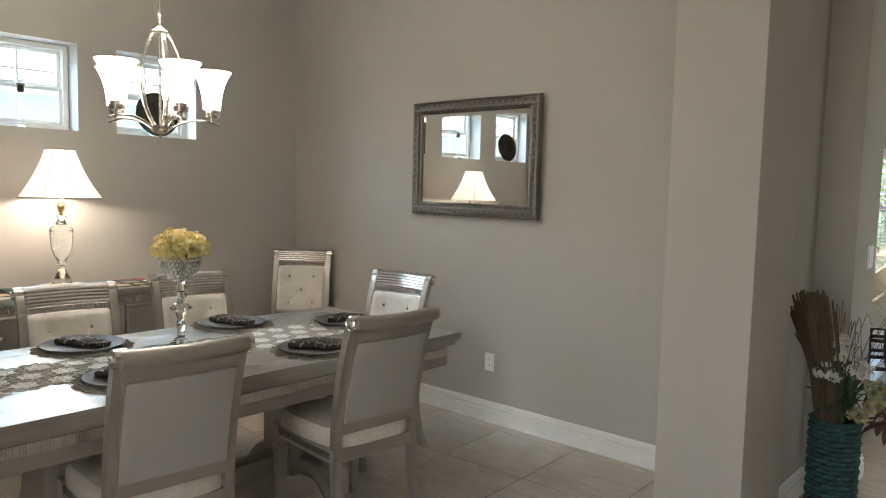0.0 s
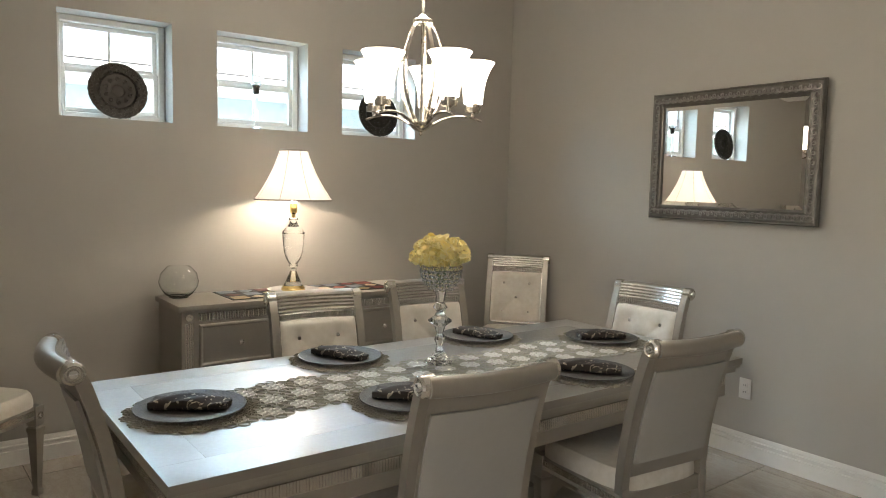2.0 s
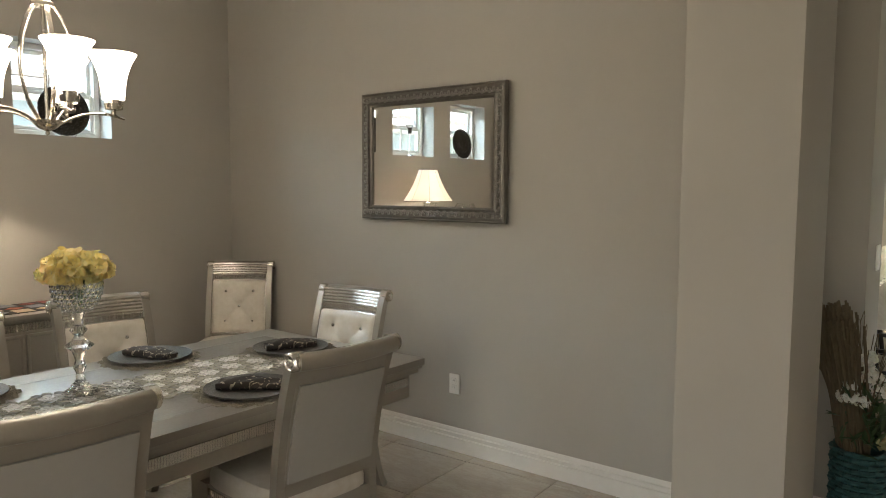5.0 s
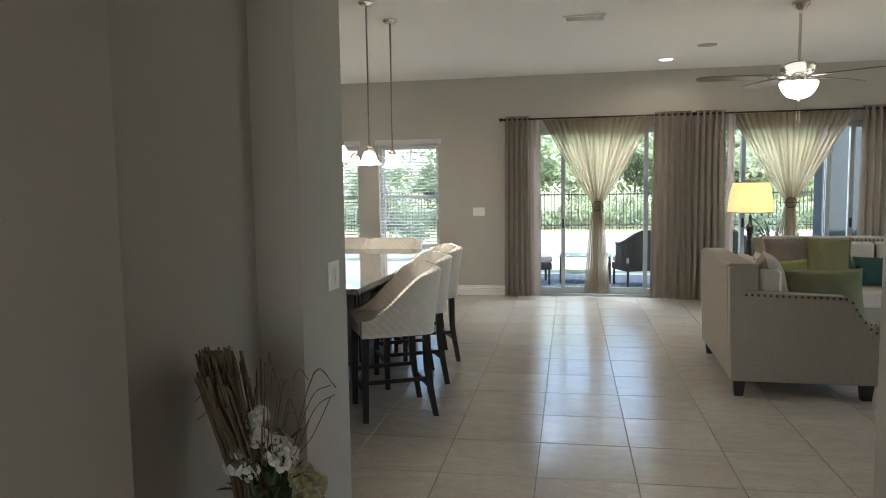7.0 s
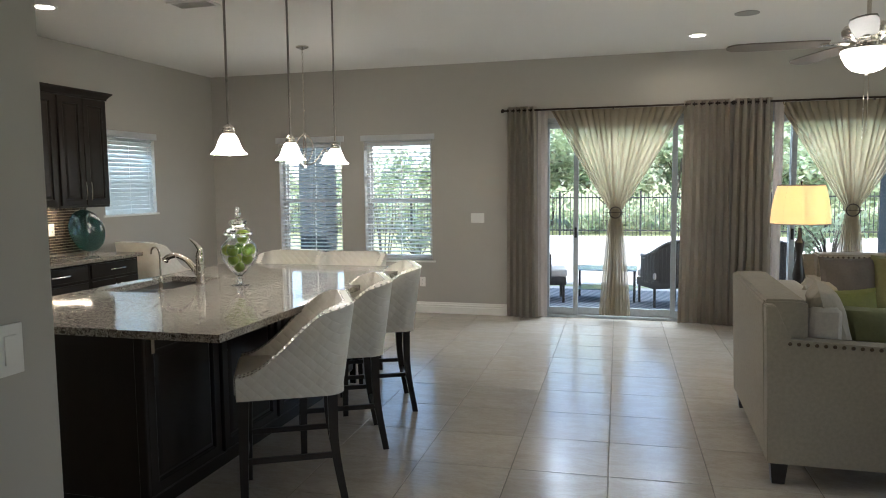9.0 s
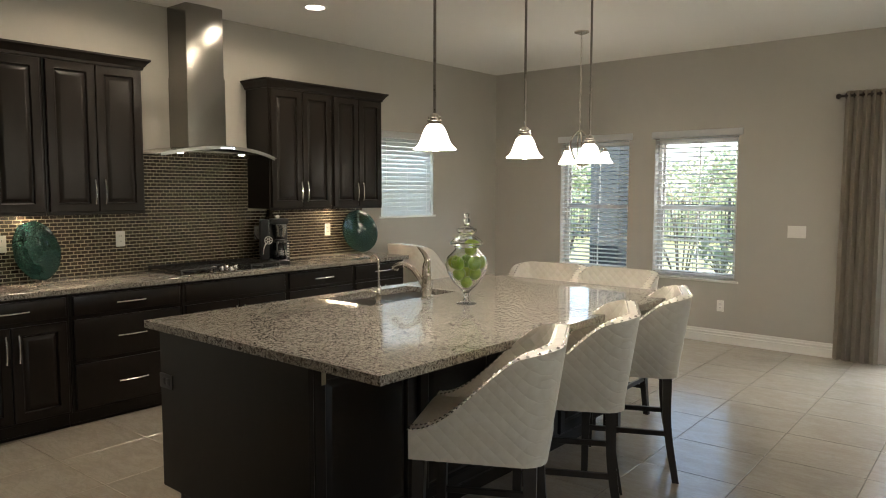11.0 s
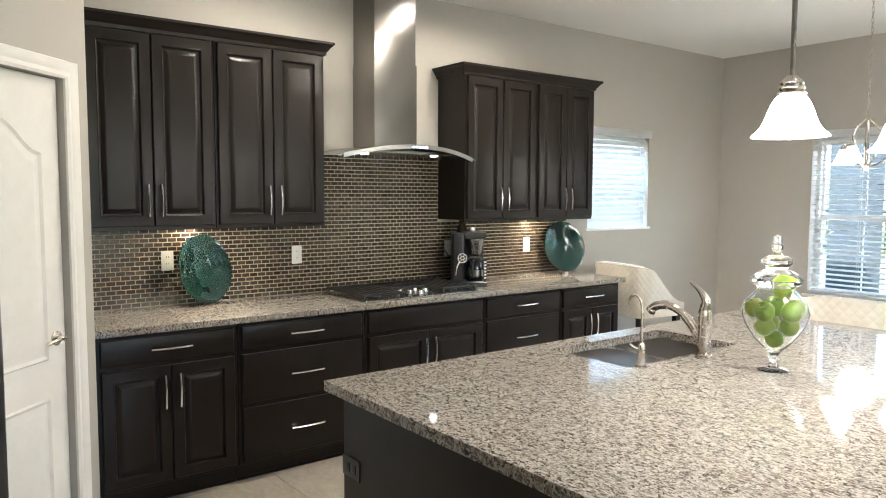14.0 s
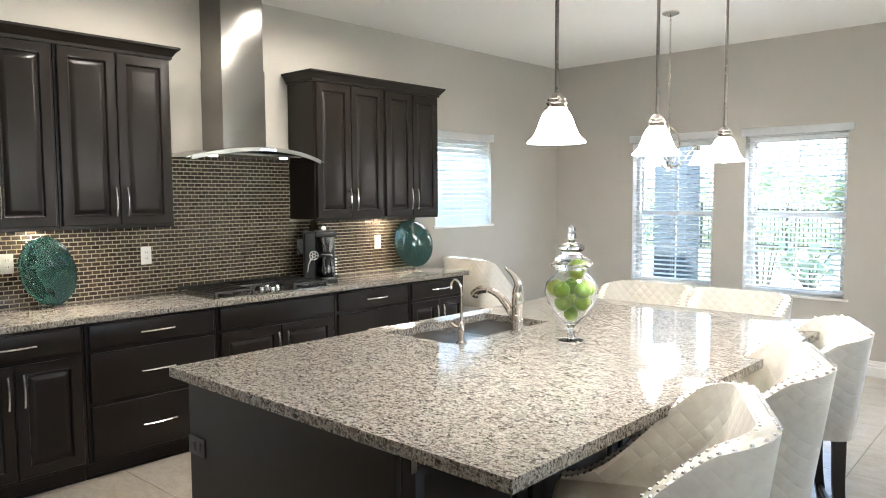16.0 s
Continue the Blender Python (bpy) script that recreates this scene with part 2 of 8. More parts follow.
def tube(bm, pts, r, seg=8, closed=False, flat=1.0):
    """A round bar along a line of points."""
    pts = [Vector(p) for p in pts]
    n = len(pts)
    rr = r if isinstance(r, (list, tuple)) else [r] * n
    up = None
    rings = []
    for i, p in enumerate(pts):
        d = (pts[(i + 1) % n] - pts[i - 1]) if closed else (pts[min(i + 1, n - 1)] - pts[max(i - 1, 0)])
        d.normalize()
        if up is None:
            up = Vector((0, 0, 1)) if abs(d.z) < 0.9 else Vector((1, 0, 0))
        side = d.cross(up).normalized()
        up = side.cross(d).normalized()
        rings.append([bm.verts.new(p + rr[i] * (math.cos(t) * side + flat * math.sin(t) * up)) for t in (2 * math.pi * k / seg for k in range(seg))])
    pairs = list(zip(rings, rings[1:])) + ([(rings[-1], rings[0])] if closed else [])
    for a, b in pairs:
        for k in range(seg):
            bm.faces.new((a[k], a[(k + 1) % seg], b[(k + 1) % seg], b[k]))
    if not closed:
        bm.faces.new(rings[0][::-1])
        bm.faces.new(rings[-1])
    return bm


def curve_pts(ctrl, n=16):
    """A smooth line through the given points."""
    P = [Vector(p) for p in ctrl]
    P = [2 * P[0] - P[1]] + P + [2 * P[-1] - P[-2]]
    out = []
    segs = len(P) - 3
    for s in range(segs):
        a, b, c, d = P[s:s + 4]
        for i in range(n):
            t = i / n
            out.append(0.5 * ((2 * b) + (c - a) * t + (2 * a - 5 * b + 4 * c - d) * t * t + (3 * b - a - 3 * c + d) * t ** 3))
    return out + [P[-2]]


def shell(bm, f, nu, nv, th=0.004, wrap=False):
    """A curved sheet f(u, v) of real thickness."""
    cols = nu if wrap else nu + 1
    P = [[Vector(f(i / nu, j / nv)) for j in range(nv + 1)] for i in range(cols)]
    rows = []
    for side in (0.5, -0.5):
        g = []
        for i in range(cols):
            col = []
            for j in range(nv + 1):
                du = (P[(i + 1) % cols] if wrap else P[min(i + 1, nu)])[j] - (P[i - 1] if wrap else P[max(i - 1, 0)])[j]
                dv = P[i][min(j + 1, nv)] - P[i][max(j - 1, 0)]
                nrm = du.cross(dv)
                nrm = nrm.normalized() if nrm.length > 1e-9 else Vector((0, 0, 1))
                col.append(bm.verts.new(P[i][j] + nrm * th * side))
            g.append(col)
        rows.append(g)
    a, b = rows
    for i in range(nu):
        k = (i + 1) % cols
        for j in range(nv):
            bm.faces.new((a[i][j], a[k][j], a[k][j + 1], a[i][j + 1]))
            bm.faces.new((b[i][j], b[i][j + 1], b[k][j + 1], b[k][j]))
        for j in (0, nv):
            bm.faces.new((a[i][j], b[i][j], b[k][j], a[k][j]))
    if not wrap:
        for i in (0, nu):
            for j in range(nv):
                bm.faces.new((a[i][j], a[i][j + 1], b[i][j + 1], b[i][j]))
    return bm


def wall(name, axis, p0, p1, a0, a1, z0, z1, holes=(), mat=None):
    """A wall across axis ('x' or 'y') from p0 to p1, along a0..a1 and z0..z1, with openings (a, a, z, z) that go through it."""
    us = sorted({a0, a1, *[v for h in holes for v in h[:2]]})
    zs = sorted({z0, z1, *[v for h in holes for v in h[2:]]})
    full = lambda i, j: 0 <= i < len(us) - 1 and 0 <= j < len(zs) - 1 and not any(  # noqa: E731
        h[0] <= (us[i] + us[i + 1]) / 2 <= h[1] and h[2] <= (zs[j] + zs[j + 1]) / 2 <= h[3] for h in holes)
    bm = B()
    verts = {}

    def V(p, u, z):
        key = (p, u, z)
        if key not in verts:
            verts[key] = bm.verts.new((p, u, z) if axis == "x" else (u, p, z))
        return verts[key]

    for i in range(len(us) - 1):
        for j in range(len(zs) - 1):
            if not full(i, j):
                continue
            u, w, z, y = us[i], us[i + 1], zs[j], zs[j + 1]
            for p in (p0, p1):
                bm.faces.new((V(p, u, z), V(p, w, z), V(p, w, y), V(p, u, y)))
            for (di, dj, e, g) in ((-1, 0, (u, z), (u, y)), (1, 0, (w, z), (w, y)), (0, -1, (u, z), (w, z)), (0, 1, (u, y), (w, y))):
                if not full(i + di, j + dj):
                    bm.faces.new((V(p0, *e), V(p0, *g), V(p1, *g), V(p1, *e)))
    return solid(name, bm, mat or M_WALL, kind="structure", angle=0)


# ---- structure ----
CEIL = 2.965
XD = 0.04      # inner face of the dining room's window wall
YM = -7.66     # mirror wall
XR, YF = 11.6, -14.4
KW = (-2.02, -1.19, 1.27, 2.10)
DW = [(-10.745, -10.176), (-9.924, -9.353), (-9.11, -8.541)]
DZ = (1.793, 2.335)
FW = [(0.945, 1.80), (2.10, 2.965)]
FZ = (0.64, 2.10)
SL = [(4.27, 6.06), (6.62, 8.62)]
SZ = 2.30
wall("wall_kitchen", "x", -0.20, 0.0, YM + 0.12, 0.2, 0, CEIL, [KW])
wall("wall_dining_windows", "x", -0.20, XD, YF, YM + 0.12, 0, CEIL, [(*w, *DZ) for w in DW])
wall("wall_far", "y", 0.0, 0.2, 0.0, XR, 0, CEIL, [(*w, *FZ) for w in FW] + [(*s, 0.0, SZ) for s in SL])
wall("wall_mirror", "y", YM, YM + 0.12, XD, 3.80, 0, CEIL)
wall("wall_niche_dining", "x", 3.74, 3.80, -8.41, YM, 0, CEIL)
wall("wall_niche_back", "x", 3.80, 3.87, -8.41, -7.54, 0, CEIL)
wall("wall_niche_side", "y", -7.41, -6.94, 3.87, 4.045, 0, CEIL)
wall("wall_fridge_side", "y", -7.54, -6.94, 3.22, 3.87, 0, CEIL)
box(bm := B(), 3.74, 4.05, -8.845, -8.412, 0, CEIL, 0.012, 2)
solid("column", bm, M_WALL, kind="structure")
wall("wall_hall", "x", 6.10, 6.25, YF, -6.95, 0, CEIL)
wall("wall_living", "y", -7.10, -6.95, 6.25, XR, 0, CEIL)
# unseen walls; their openings are assumed, to go with the added fill lamps
wall("wall_side", "x", XR, XR + 0.2, -6.95, 0.2, 0, CEIL, [(-6.8, -3.2, 0.6, 2.6)])
wall("wall_front", "y", YF - 0.2, YF, -0.2, 6.25, 0, CEIL, [(4.3, 5.9, 0.0, 2.6)])
wall("wall_dining_near", "y", -12.55, -12.4, XD, 3.74, 0, CEIL)
box(bm := B(), -0.2, XR + 0.2, YF - 0.2, 0.2, CEIL, CEIL + 0.25)
solid("ceiling", bm, M_CEIL, kind="structure")
# the pantry's slanting wall with its door opening
PD = Matrix.Translation((0.70, -6.135, 0)) @ Matrix.Rotation(radians(-45), 4, "Z")   # x along the wall, +y faces the kitchen
D0, D1, DH = 0.16, 0.89, 2.055
bm = B()
for x0, x1, z0, z1 in ((0, D0, 0, CEIL), (D1, 1.86, 0, CEIL), (D0, D1, DH, CEIL)):
    box(bm, x0, x1, -0.12, 0, z0, z1)
solid("wall_pantry", bm, M_WALL, kind="structure", m=PD, angle=0)

# floor: grout bed, then tiles
box(bm := B(), -0.2, XR + 0.2, YF - 0.2, 0.2, -0.2, -0.004)
floor = solid("floor", bm, M_GROUT, kind="structure")


def baseboard(name, runs):
    """Runs of moulded baseboard: start, end, and the side of the room to which it faces."""
    bm = B()
    prof = [(0, 0), (0.019, 0), (0.019, 0.078), (0.010, 0.082), (0.010, 0.092), (0.016, 0.096), (0.016, 0.104), (0.007, 0.109), (0.007, 0.122), (0.003, 0.134), (0, 0.134)]
    for (x0, y0), (x1, y1), (nx, ny) in runs:
        a = [bm.verts.new((x0 + nx * d, y0 + ny * d, z)) for d, z in prof]
        b = [bm.verts.new((x1 + nx * d, y1 + ny * d, z)) for d, z in prof]
        for i in range(len(prof)):
            j = (i + 1) % len(prof)
            bm.faces.new((a[i], a[j], b[j], b[i]))
        bm.faces.new(a[::-1])
        bm.faces.new(b)
    return solid(name, bm, M_TRIM, kind="structure")


baseboard("baseboard", [((0.0, 0.0), (4.25, 0.0), (0, -1)), ((0.0, -2.25), (0.0, 0), (1, 0)), ((6.08, 0), (6.60, 0), (0, -1)), ((8.64, 0), (XR, 0), (0, -1))])
baseboard("baseboard_dining", [((XD, YM), (3.74, YM), (0, -1)), ((XD, -12.4), (XD, YM), (1, 0)), ((3.74, -8.41), (3.74, YM), (-1, 0))])
baseboard("baseboard_hall", [((3.87, -8.41), (3.87, -7.41), (1, 0)), ((3.87, -7.41), (4.045, -7.41), (0, -1)), ((4.045, -7.41), (4.045, -6.94), (1, 0)), ((6.10, -14.4), (6.10, -6.95), (-1, 0)),
                            ((4.05, -8.845), (4.05, -8.412), (1, 0)), ((3.74, -8.845), (4.05, -8.845), (0, -1))])

# ---- kitchen ----


def loft_rects(bm, w, h, rings, m=None):
    """Nested rectangles (inset, depth) joined into one moulded panel in the x-z plane that faces -y; depth goes towards -y."""
    m = m or Matrix()
    loops = []
    for ins, d in rings:
        x0, x1, z0, z1 = ins, w - ins, ins, h - ins
        loops.append([bm.verts.new(m @ Vector(p)) for p in ((x0, -d, z0), (x1, -d, z0), (x1, -d, z1), (x0, -d, z1))])
    for a, b in zip(loops, loops[1:]):
        for i in range(4):
            bm.faces.new((a[i], a[(i + 1) % 4], b[(i + 1) % 4], b[i]))
    bm.faces.new(loops[0][::-1])
    bm.faces.new(loops[-1])
    return bm


RAISED = [(0, 0), (0, 0.016), (0.004, 0.020), (0.050, 0.020), (0.053, 0.0215), (0.057, 0.019), (0.061, 0.007), (0.067, 0.006), (0.090, 0.0175), (0.094, 0.018)]
SLAB = [(0, 0), (0, 0.013), (0.003, 0.016), (0.012, 0.018), (0.018, 0.020)]


def pull(parent, m, length):
    """A flat arched bar pull along local x, standing off towards -y."""
    bm = B()
    h = length / 2
    pts = curve_pts([(-h, -0.024, 0), (-h * 0.4, -0.033, 0), (h * 0.4, -0.033, 0), (h, -0.024, 0)], 5)
    tube(bm, pts, 0.0058, 8, flat=1.0)
    for s in (-1, 1):
        rod(bm, (s * h * 0.72, 0, 0), (s * h * 0.72, -0.029, 0), 0.0045, 8)
    return part("handle", bm, M_CHROME, parent, "satin chrome bar pull", m)


TO_PX = Matrix.Rotation(radians(90), 4, "Z")        # local -y turned to face +x; local x runs along +y
VERT = Matrix.Rotation(radians(90), 4, "Y")


def front(cab, name, y0, y1, z0, z1, x, rings, handle=None):
    """A door or drawer front on a unit that faces +x. handle: (along y, z, length, upright)."""
    bm = loft_rects(B(), y1 - y0, z1 - z0, rings)
    d = part(name, bm, M_CAB, cab, m=Matrix.Translation((x, y0, z0)) @ TO_PX, angle=30)
    if handle:
        hy, hz, ln, upright = handle
        mm = Matrix.Translation((hy - y0, -0.020, hz - z0))
        pull(d, mm @ VERT if upright else mm, ln)
    return d


def upper_cabinet(y0, y1, label):
    cab = thing("wall_cabinet", label, "kitchen cabinet", "wall cabinets")
    box(bm := B(), 0.003, 0.318, y0 + 0.001, y1 - 0.001, 1.385, 2.405, 0.002)
    box(bm, 0.30, 0.319, y0 + 0.001, y1 - 0.001, 1.372, 1.40, 0.002)
    part("body", bm, M_CAB, cab)
    mid = (y0 + y1) / 2
    front(cab, "door", y0 + 0.016, mid - 0.003, 1.395, 2.392, 0.319, RAISED, (mid - 0.034, 1.53, 0.17, True))
    front(cab, "door", mid + 0.003, y1 - 0.016, 1.395, 2.392, 0.319, RAISED, (mid + 0.034, 1.53, 0.17, True))
    return cab


def crown(y0, y1, ends):
    """Crown moulding along the top of a run of wall cabinets, returned along its free ends."""
    prof = [(0, 2.400), (0.012, 2.400), (0.014, 2.418), (0.022, 2.424), (0.030, 2.440), (0.046, 2.456), (0.052, 2.460), (0.052, 2.474), (0, 2.474)]
    bm = B()
    lines = []
    for d, z in prof:
        a0, a1 = (y0 - d if ends[0] else y0), (y1 + d if ends[1] else y1)
        x = 0.318 + d
        lines.append([bm.verts.new(p) for p in ((0.003, a0, z), (x, a0, z), (x, a1, z), (0.003, a1, z))])
    for a, b in zip(lines, lines[1:] + lines[:1]):
        for i in range(3):
            bm.faces.new((a[i], a[i + 1], b[i + 1], b[i]))
    bm.faces.new([l[0] for l in lines])
    bm.faces.new([l[3] for l in lines][::-1])
    return solid("crown_moulding", bm, M_CAB, "dark espresso crown moulding along the wall cabinet tops", "moulding", "crown mouldings")


UL = "dark espresso wall cabinet with two raised-panel doors"
for a, b in ((-6.09, -5.424), (-5.422, -4.748), (-3.655, -2.966), (-2.964, -2.326)):
    upper_cabinet(a, b, UL)
crown(-6.09, -4.748, (False, True))
crown(-3.655, -2.326, (True, True))


def base_cabinet(y0, y1, kind):
    names = {"doors": "dark espresso base cabinet with a drawer over two doors", "drawers": "dark espresso base cabinet with three drawers",
             "hob": "dark espresso base cabinet with two doors under the cooktop"}
    cab = thing("base_cabinet", names[kind], "kitchen cabinet", "base cabinets")
    box(bm := B(), 0.003, 0.600, y0 + 0.001, y1 - 0.001, 0.10, 0.882, 0.002)
    part("body", bm, M_CAB, cab)
    box(bm := B(), 0.003, 0.545, y0 + 0.001, y1 - 0.001, 0.0, 0.099)
    part("toe_kick", bm, M_CAB, cab)
    box(bm := B(), 0.546, 0.556, y0 + 0.001, y1 - 0.001, 0.0, 0.02, 0.004)
    part("shoe_moulding", bm, M_CAB, cab)
    a, b, mid = y0 + 0.022, y1 - 0.022, (y0 + y1) / 2
    if kind == "drawers":
        for z0, z1 in ((0.735, 0.862), (0.440, 0.708), (0.118, 0.412)):
            front(cab, "drawer", a, b, z0, z1, 0.601, SLAB, (mid, (z0 + z1) / 2, 0.20, False))
    else:
        front(cab, "drawer", a, b, 0.735, 0.862, 0.601, SLAB, (mid, 0.80, 0.20, False) if kind == "doors" else None)
        front(cab, "door", a, mid - 0.003, 0.118, 0.708, 0.601, RAISED, (mid - 0.036, 0.58, 0.17, True))
        front(cab, "door", mid + 0.003, b, 0.118, 0.708, 0.601, RAISED, (mid + 0.036, 0.58, 0.17, True))
    return cab


for a, b, k in ((-6.12, -5.424, "doors"), (-5.422, -4.642, "drawers"), (-4.640, -3.712, "hob"), (-3.710, -2.972, "drawers"), (-2.970, -2.315, "doors")):
    base_cabinet(a, b, k)


def slab(bm, x0, x1, y0, y1, z0, z1, hole=None):
    """A stone slab with eased edges, and a cut-out if given."""
    if not hole:
        return box(bm, x0, x1, y0, y1, z0, z1, 0.007, 3)
    hx0, hx1, hy0, hy1 = hole
    for a in ((x0, x1, y0, hy0), (x0, x1, hy1, y1), (x0, hx0, hy0, hy1), (hx1, x1, hy0, hy1)):
        box(bm, *a, z0, z1)
    bmesh.ops.remove_doubles(bm, verts=bm.verts, dist=1e-4)
    return bm


bm = slab(B(), 0.012, 0.65, -6.142, -2.29, 0.884, 0.92)
solid("wall_countertop", bm, M_GRANITE, "speckled grey and cream granite countertop on the wall cabinets", "countertop", "countertops")

# hood
M_BAND = brushed("satin_steel_band", (0.30, 0.29, 0.275), 0.33, (1, 1, 1), 0.02, 60)


def hood():
    h = thing("range_hood", "stainless steel chimney range hood with a curved canopy", "range hood")
    c = -4.20
    def duct(w, d, z0, z1):
        front_edge = [(d - 0.012 * (2 * k / 10 - 1) ** 2, c - w + 2 * w * k / 10) for k in range(11)]
        bm = B()
        prism(bm, [(0.003, c - w)] + front_edge + [(0.003, c + w)], z0, z1)
        return bm
    bm = duct(0.165, 0.290, 1.87, 2.42)
    part("lower_duct", bm, M_HOOD, h)
    bm = duct(0.159, 0.284, 2.42, CEIL - 0.002)
    part("upper_duct", bm, M_HOOD, h)

    def top(u, v):
        y = (u - 0.5) * 1.06
        s = (y / 0.53) ** 2
        x = 0.004 + v * (0.55 - 0.10 * s)
        return (x, c + y, 1.885 - 0.075 * s - 0.012 * v)
    part("canopy", shell(B(), top, 30, 6, 0.006), M_STEEL, h, "thin curved steel canopy")

    def lip(u, v):
        y = (u - 0.5) * 0.99
        s = (y / 0.53) ** 2
        return (0.553 - 0.10 * s, c + y, 1.878 - 0.075 * s - 0.026 * v)
    part("front_band", shell(B(), lip, 30, 2, 0.006), M_BAND, h, "steel front band")
    box(bm := B(), 0.02, 0.42, c - 0.36, c + 0.36, 1.825, 1.848, 0.004)
    part("filter_box", bm, M_STEEL, h)
    for dy in (-0.05, -0.025, 0, 0.025, 0.05):
        lathe(bm := B(), [(0.006, 0), (0.006, 0.003), (0, 0.003)], 10)
        part("button", bm, M_BULB2, h, "lit control button", Matrix.Translation((0.5555, c + dy, 1.862)) @ Matrix.Rotation(radians(90), 4, "Y"))
    for dy in (-0.27, 0.27):
        lathe(bm := B(), [(0.026, 0), (0.026, -0.004), (0, -0.004)], 16)
        part("hood_light", bm, M_CAN, h, "lit hood lamp", Matrix.Translation((0.33, c + dy, 1.824)))


M_BULB2 = glow("lit_button", (0.7, 0.85, 1.0), 3.0)
hood()

# island
def island():
    isl = thing("kitchen_island", "dark espresso kitchen island base with panelled sides", "kitchen island")
    box(bm := B(), 2.11, 3.22, -5.62, -3.16, 0.10, 0.882, 0.003)
    part("body", bm, M_CAB, isl)
    box(bm := B(), 2.18, 3.17, -5.57, -3.21, 0.0, 0.099)
    part("toe_kick", bm, M_CAB, isl)
    for k in range(4):
        bm = loft_rects(B(), 0.58, 0.74, RAISED)
        part("side_panel", bm, M_CAB, isl, m=Matrix.Translation((3.221, -5.60 + 0.61 * k, 0.12)) @ TO_PX, angle=30)
    for y in (-5.56, -4.78, -4.0, -3.24):
        box(bm := B(), 3.245, 3.60, y - 0.012, y + 0.012, 0.874, 0.883, 0.001)
        box(bm, 3.245, 3.251, y - 0.012, y + 0.012, 0.79, 0.873, 0.001)
        part("bracket", bm, M_STEEL, isl, "steel countertop bracket")
    for y in (-5.62, -3.16):
        box(bm := B(), 3.20, 3.25, y - 0.012, y + 0.012, 0.0, 0.882, 0.004)
        part("corner_post", bm, M_CAB, isl)
    return isl


island()
SINK = (2.17, 2.575, -4.66, -3.93)
bm = slab(B(), 2.065, 3.67, -5.67, -3.04, 0.884, 0.92, SINK)
solid("island_countertop", bm, M_GRANITE, "speckled grey and cream polished granite island countertop", "countertop", "countertops")

# ---- windows ----
M_SLAT = two_tone("white_blind_slat", (0.70, 0.70, 0.69), (0.66, 0.66, 0.65), 3, 0.4)
M_SLAT.set("Transmission Weight", 0.0)
M_CORD = Mat("blind_cord", (0.75, 0.73, 0.69), 0.8)
OUT_X = Matrix.Rotation(radians(90), 4, "Z")     # local x -> +y, local y -> -x


def window(name, m, w, h, cols=2, halves=True):
    """A white sash window. Local x runs along the opening, y goes outside, z up."""
    win = tagged(new(name), kind="structure")
    win.matrix_basis = m
    f = 0.036
    bm = B()
    for a in ((0.002, f, 0.002, h - 0.002), (w - f, w - 0.002, 0.002, h - 0.002), (f, w - f, 0.002, f), (f, w - f, h - f, h - 0.002)):
        box(bm, a[0], a[1], 0.0, 0.075, a[2], a[3], 0.003)
    part("window_frame", bm, M_TRIM, win)
    mid = h / 2
    sashes = ((f, mid, 0.012), (mid, h - f, 0.04)) if halves else ((f, h - f, 0.02),)
    for z0, z1, y in sashes:
        s = 0.024
        bm = B()
        for a in ((f, f + s, z0, z1), (w - f - s, w - f, z0, z1), (f + s, w - f - s, z0, z0 + s), (f + s, w - f - s, z1 - s, z1)):
            box(bm, a[0], a[1], y, y + 0.026, a[2], a[3], 0.003)
        for c in range(1, cols):
            x = f + (w - 2 * f) * c / cols
            box(bm, x - 0.006, x + 0.006, y + 0.006, y + 0.02, z0 + s, z1 - s)
        if h > 1:
            zz = (z0 + z1) / 2
            box(bm, f + s, w - f - s, y + 0.007, y + 0.019, zz - 0.009, zz + 0.009)
        part("sash", bm, M_TRIM, win)
        box(bm := B(), f + s - 0.004, w - f - s + 0.004, y + 0.011, y + 0.015, z0 + s - 0.004, z1 - s + 0.004)
        p = part("pane", bm, M_PANE, win, angle=0)
        p.visible_shadow = False
    return win


def blind(m, w, h, tilt, drop=None, over=0.04, label="white wooden slatted blind lowered over a window"):
    bl = thing("window_blind", label, "blind", "window blinds", m)
    box(bm := B(), -over, w + over, -0.045, 0.03, h - 0.005, h + 0.065, 0.006, 2)
    part("valance", bm, M_SLAT, bl)
    drop = drop or h
    n = int(drop / 0.046)
    bm = B()
    box(bm, 0.012, w - 0.012, -0.024, 0.024, -0.0018, 0.0018)
    me = mesh_of(bm, "slat", M_SLAT, 0)
    for k in range(n):
        part("slat", me, None, bl, m=Matrix.Translation((0, 0.0, h - 0.02 - k * 0.046)) @ Matrix.Rotation(radians(tilt), 4, "X"))
    zb = h - 0.02 - n * 0.046
    box(bm := B(), 0.01, w - 0.01, -0.025, 0.025, zb + 0.006, zb + 0.028, 0.004)
    part("bottom_rail", bm, M_SLAT, bl)
    for x in (0.10, w / 2, w - 0.10):
        bm = B()
        for y in (-0.022, 0.022):
            rod(bm, (x, y, zb + 0.02), (x, y, h), 0.0012, 5)
        part("ladder_cord", bm, M_CORD, bl)
    return bl


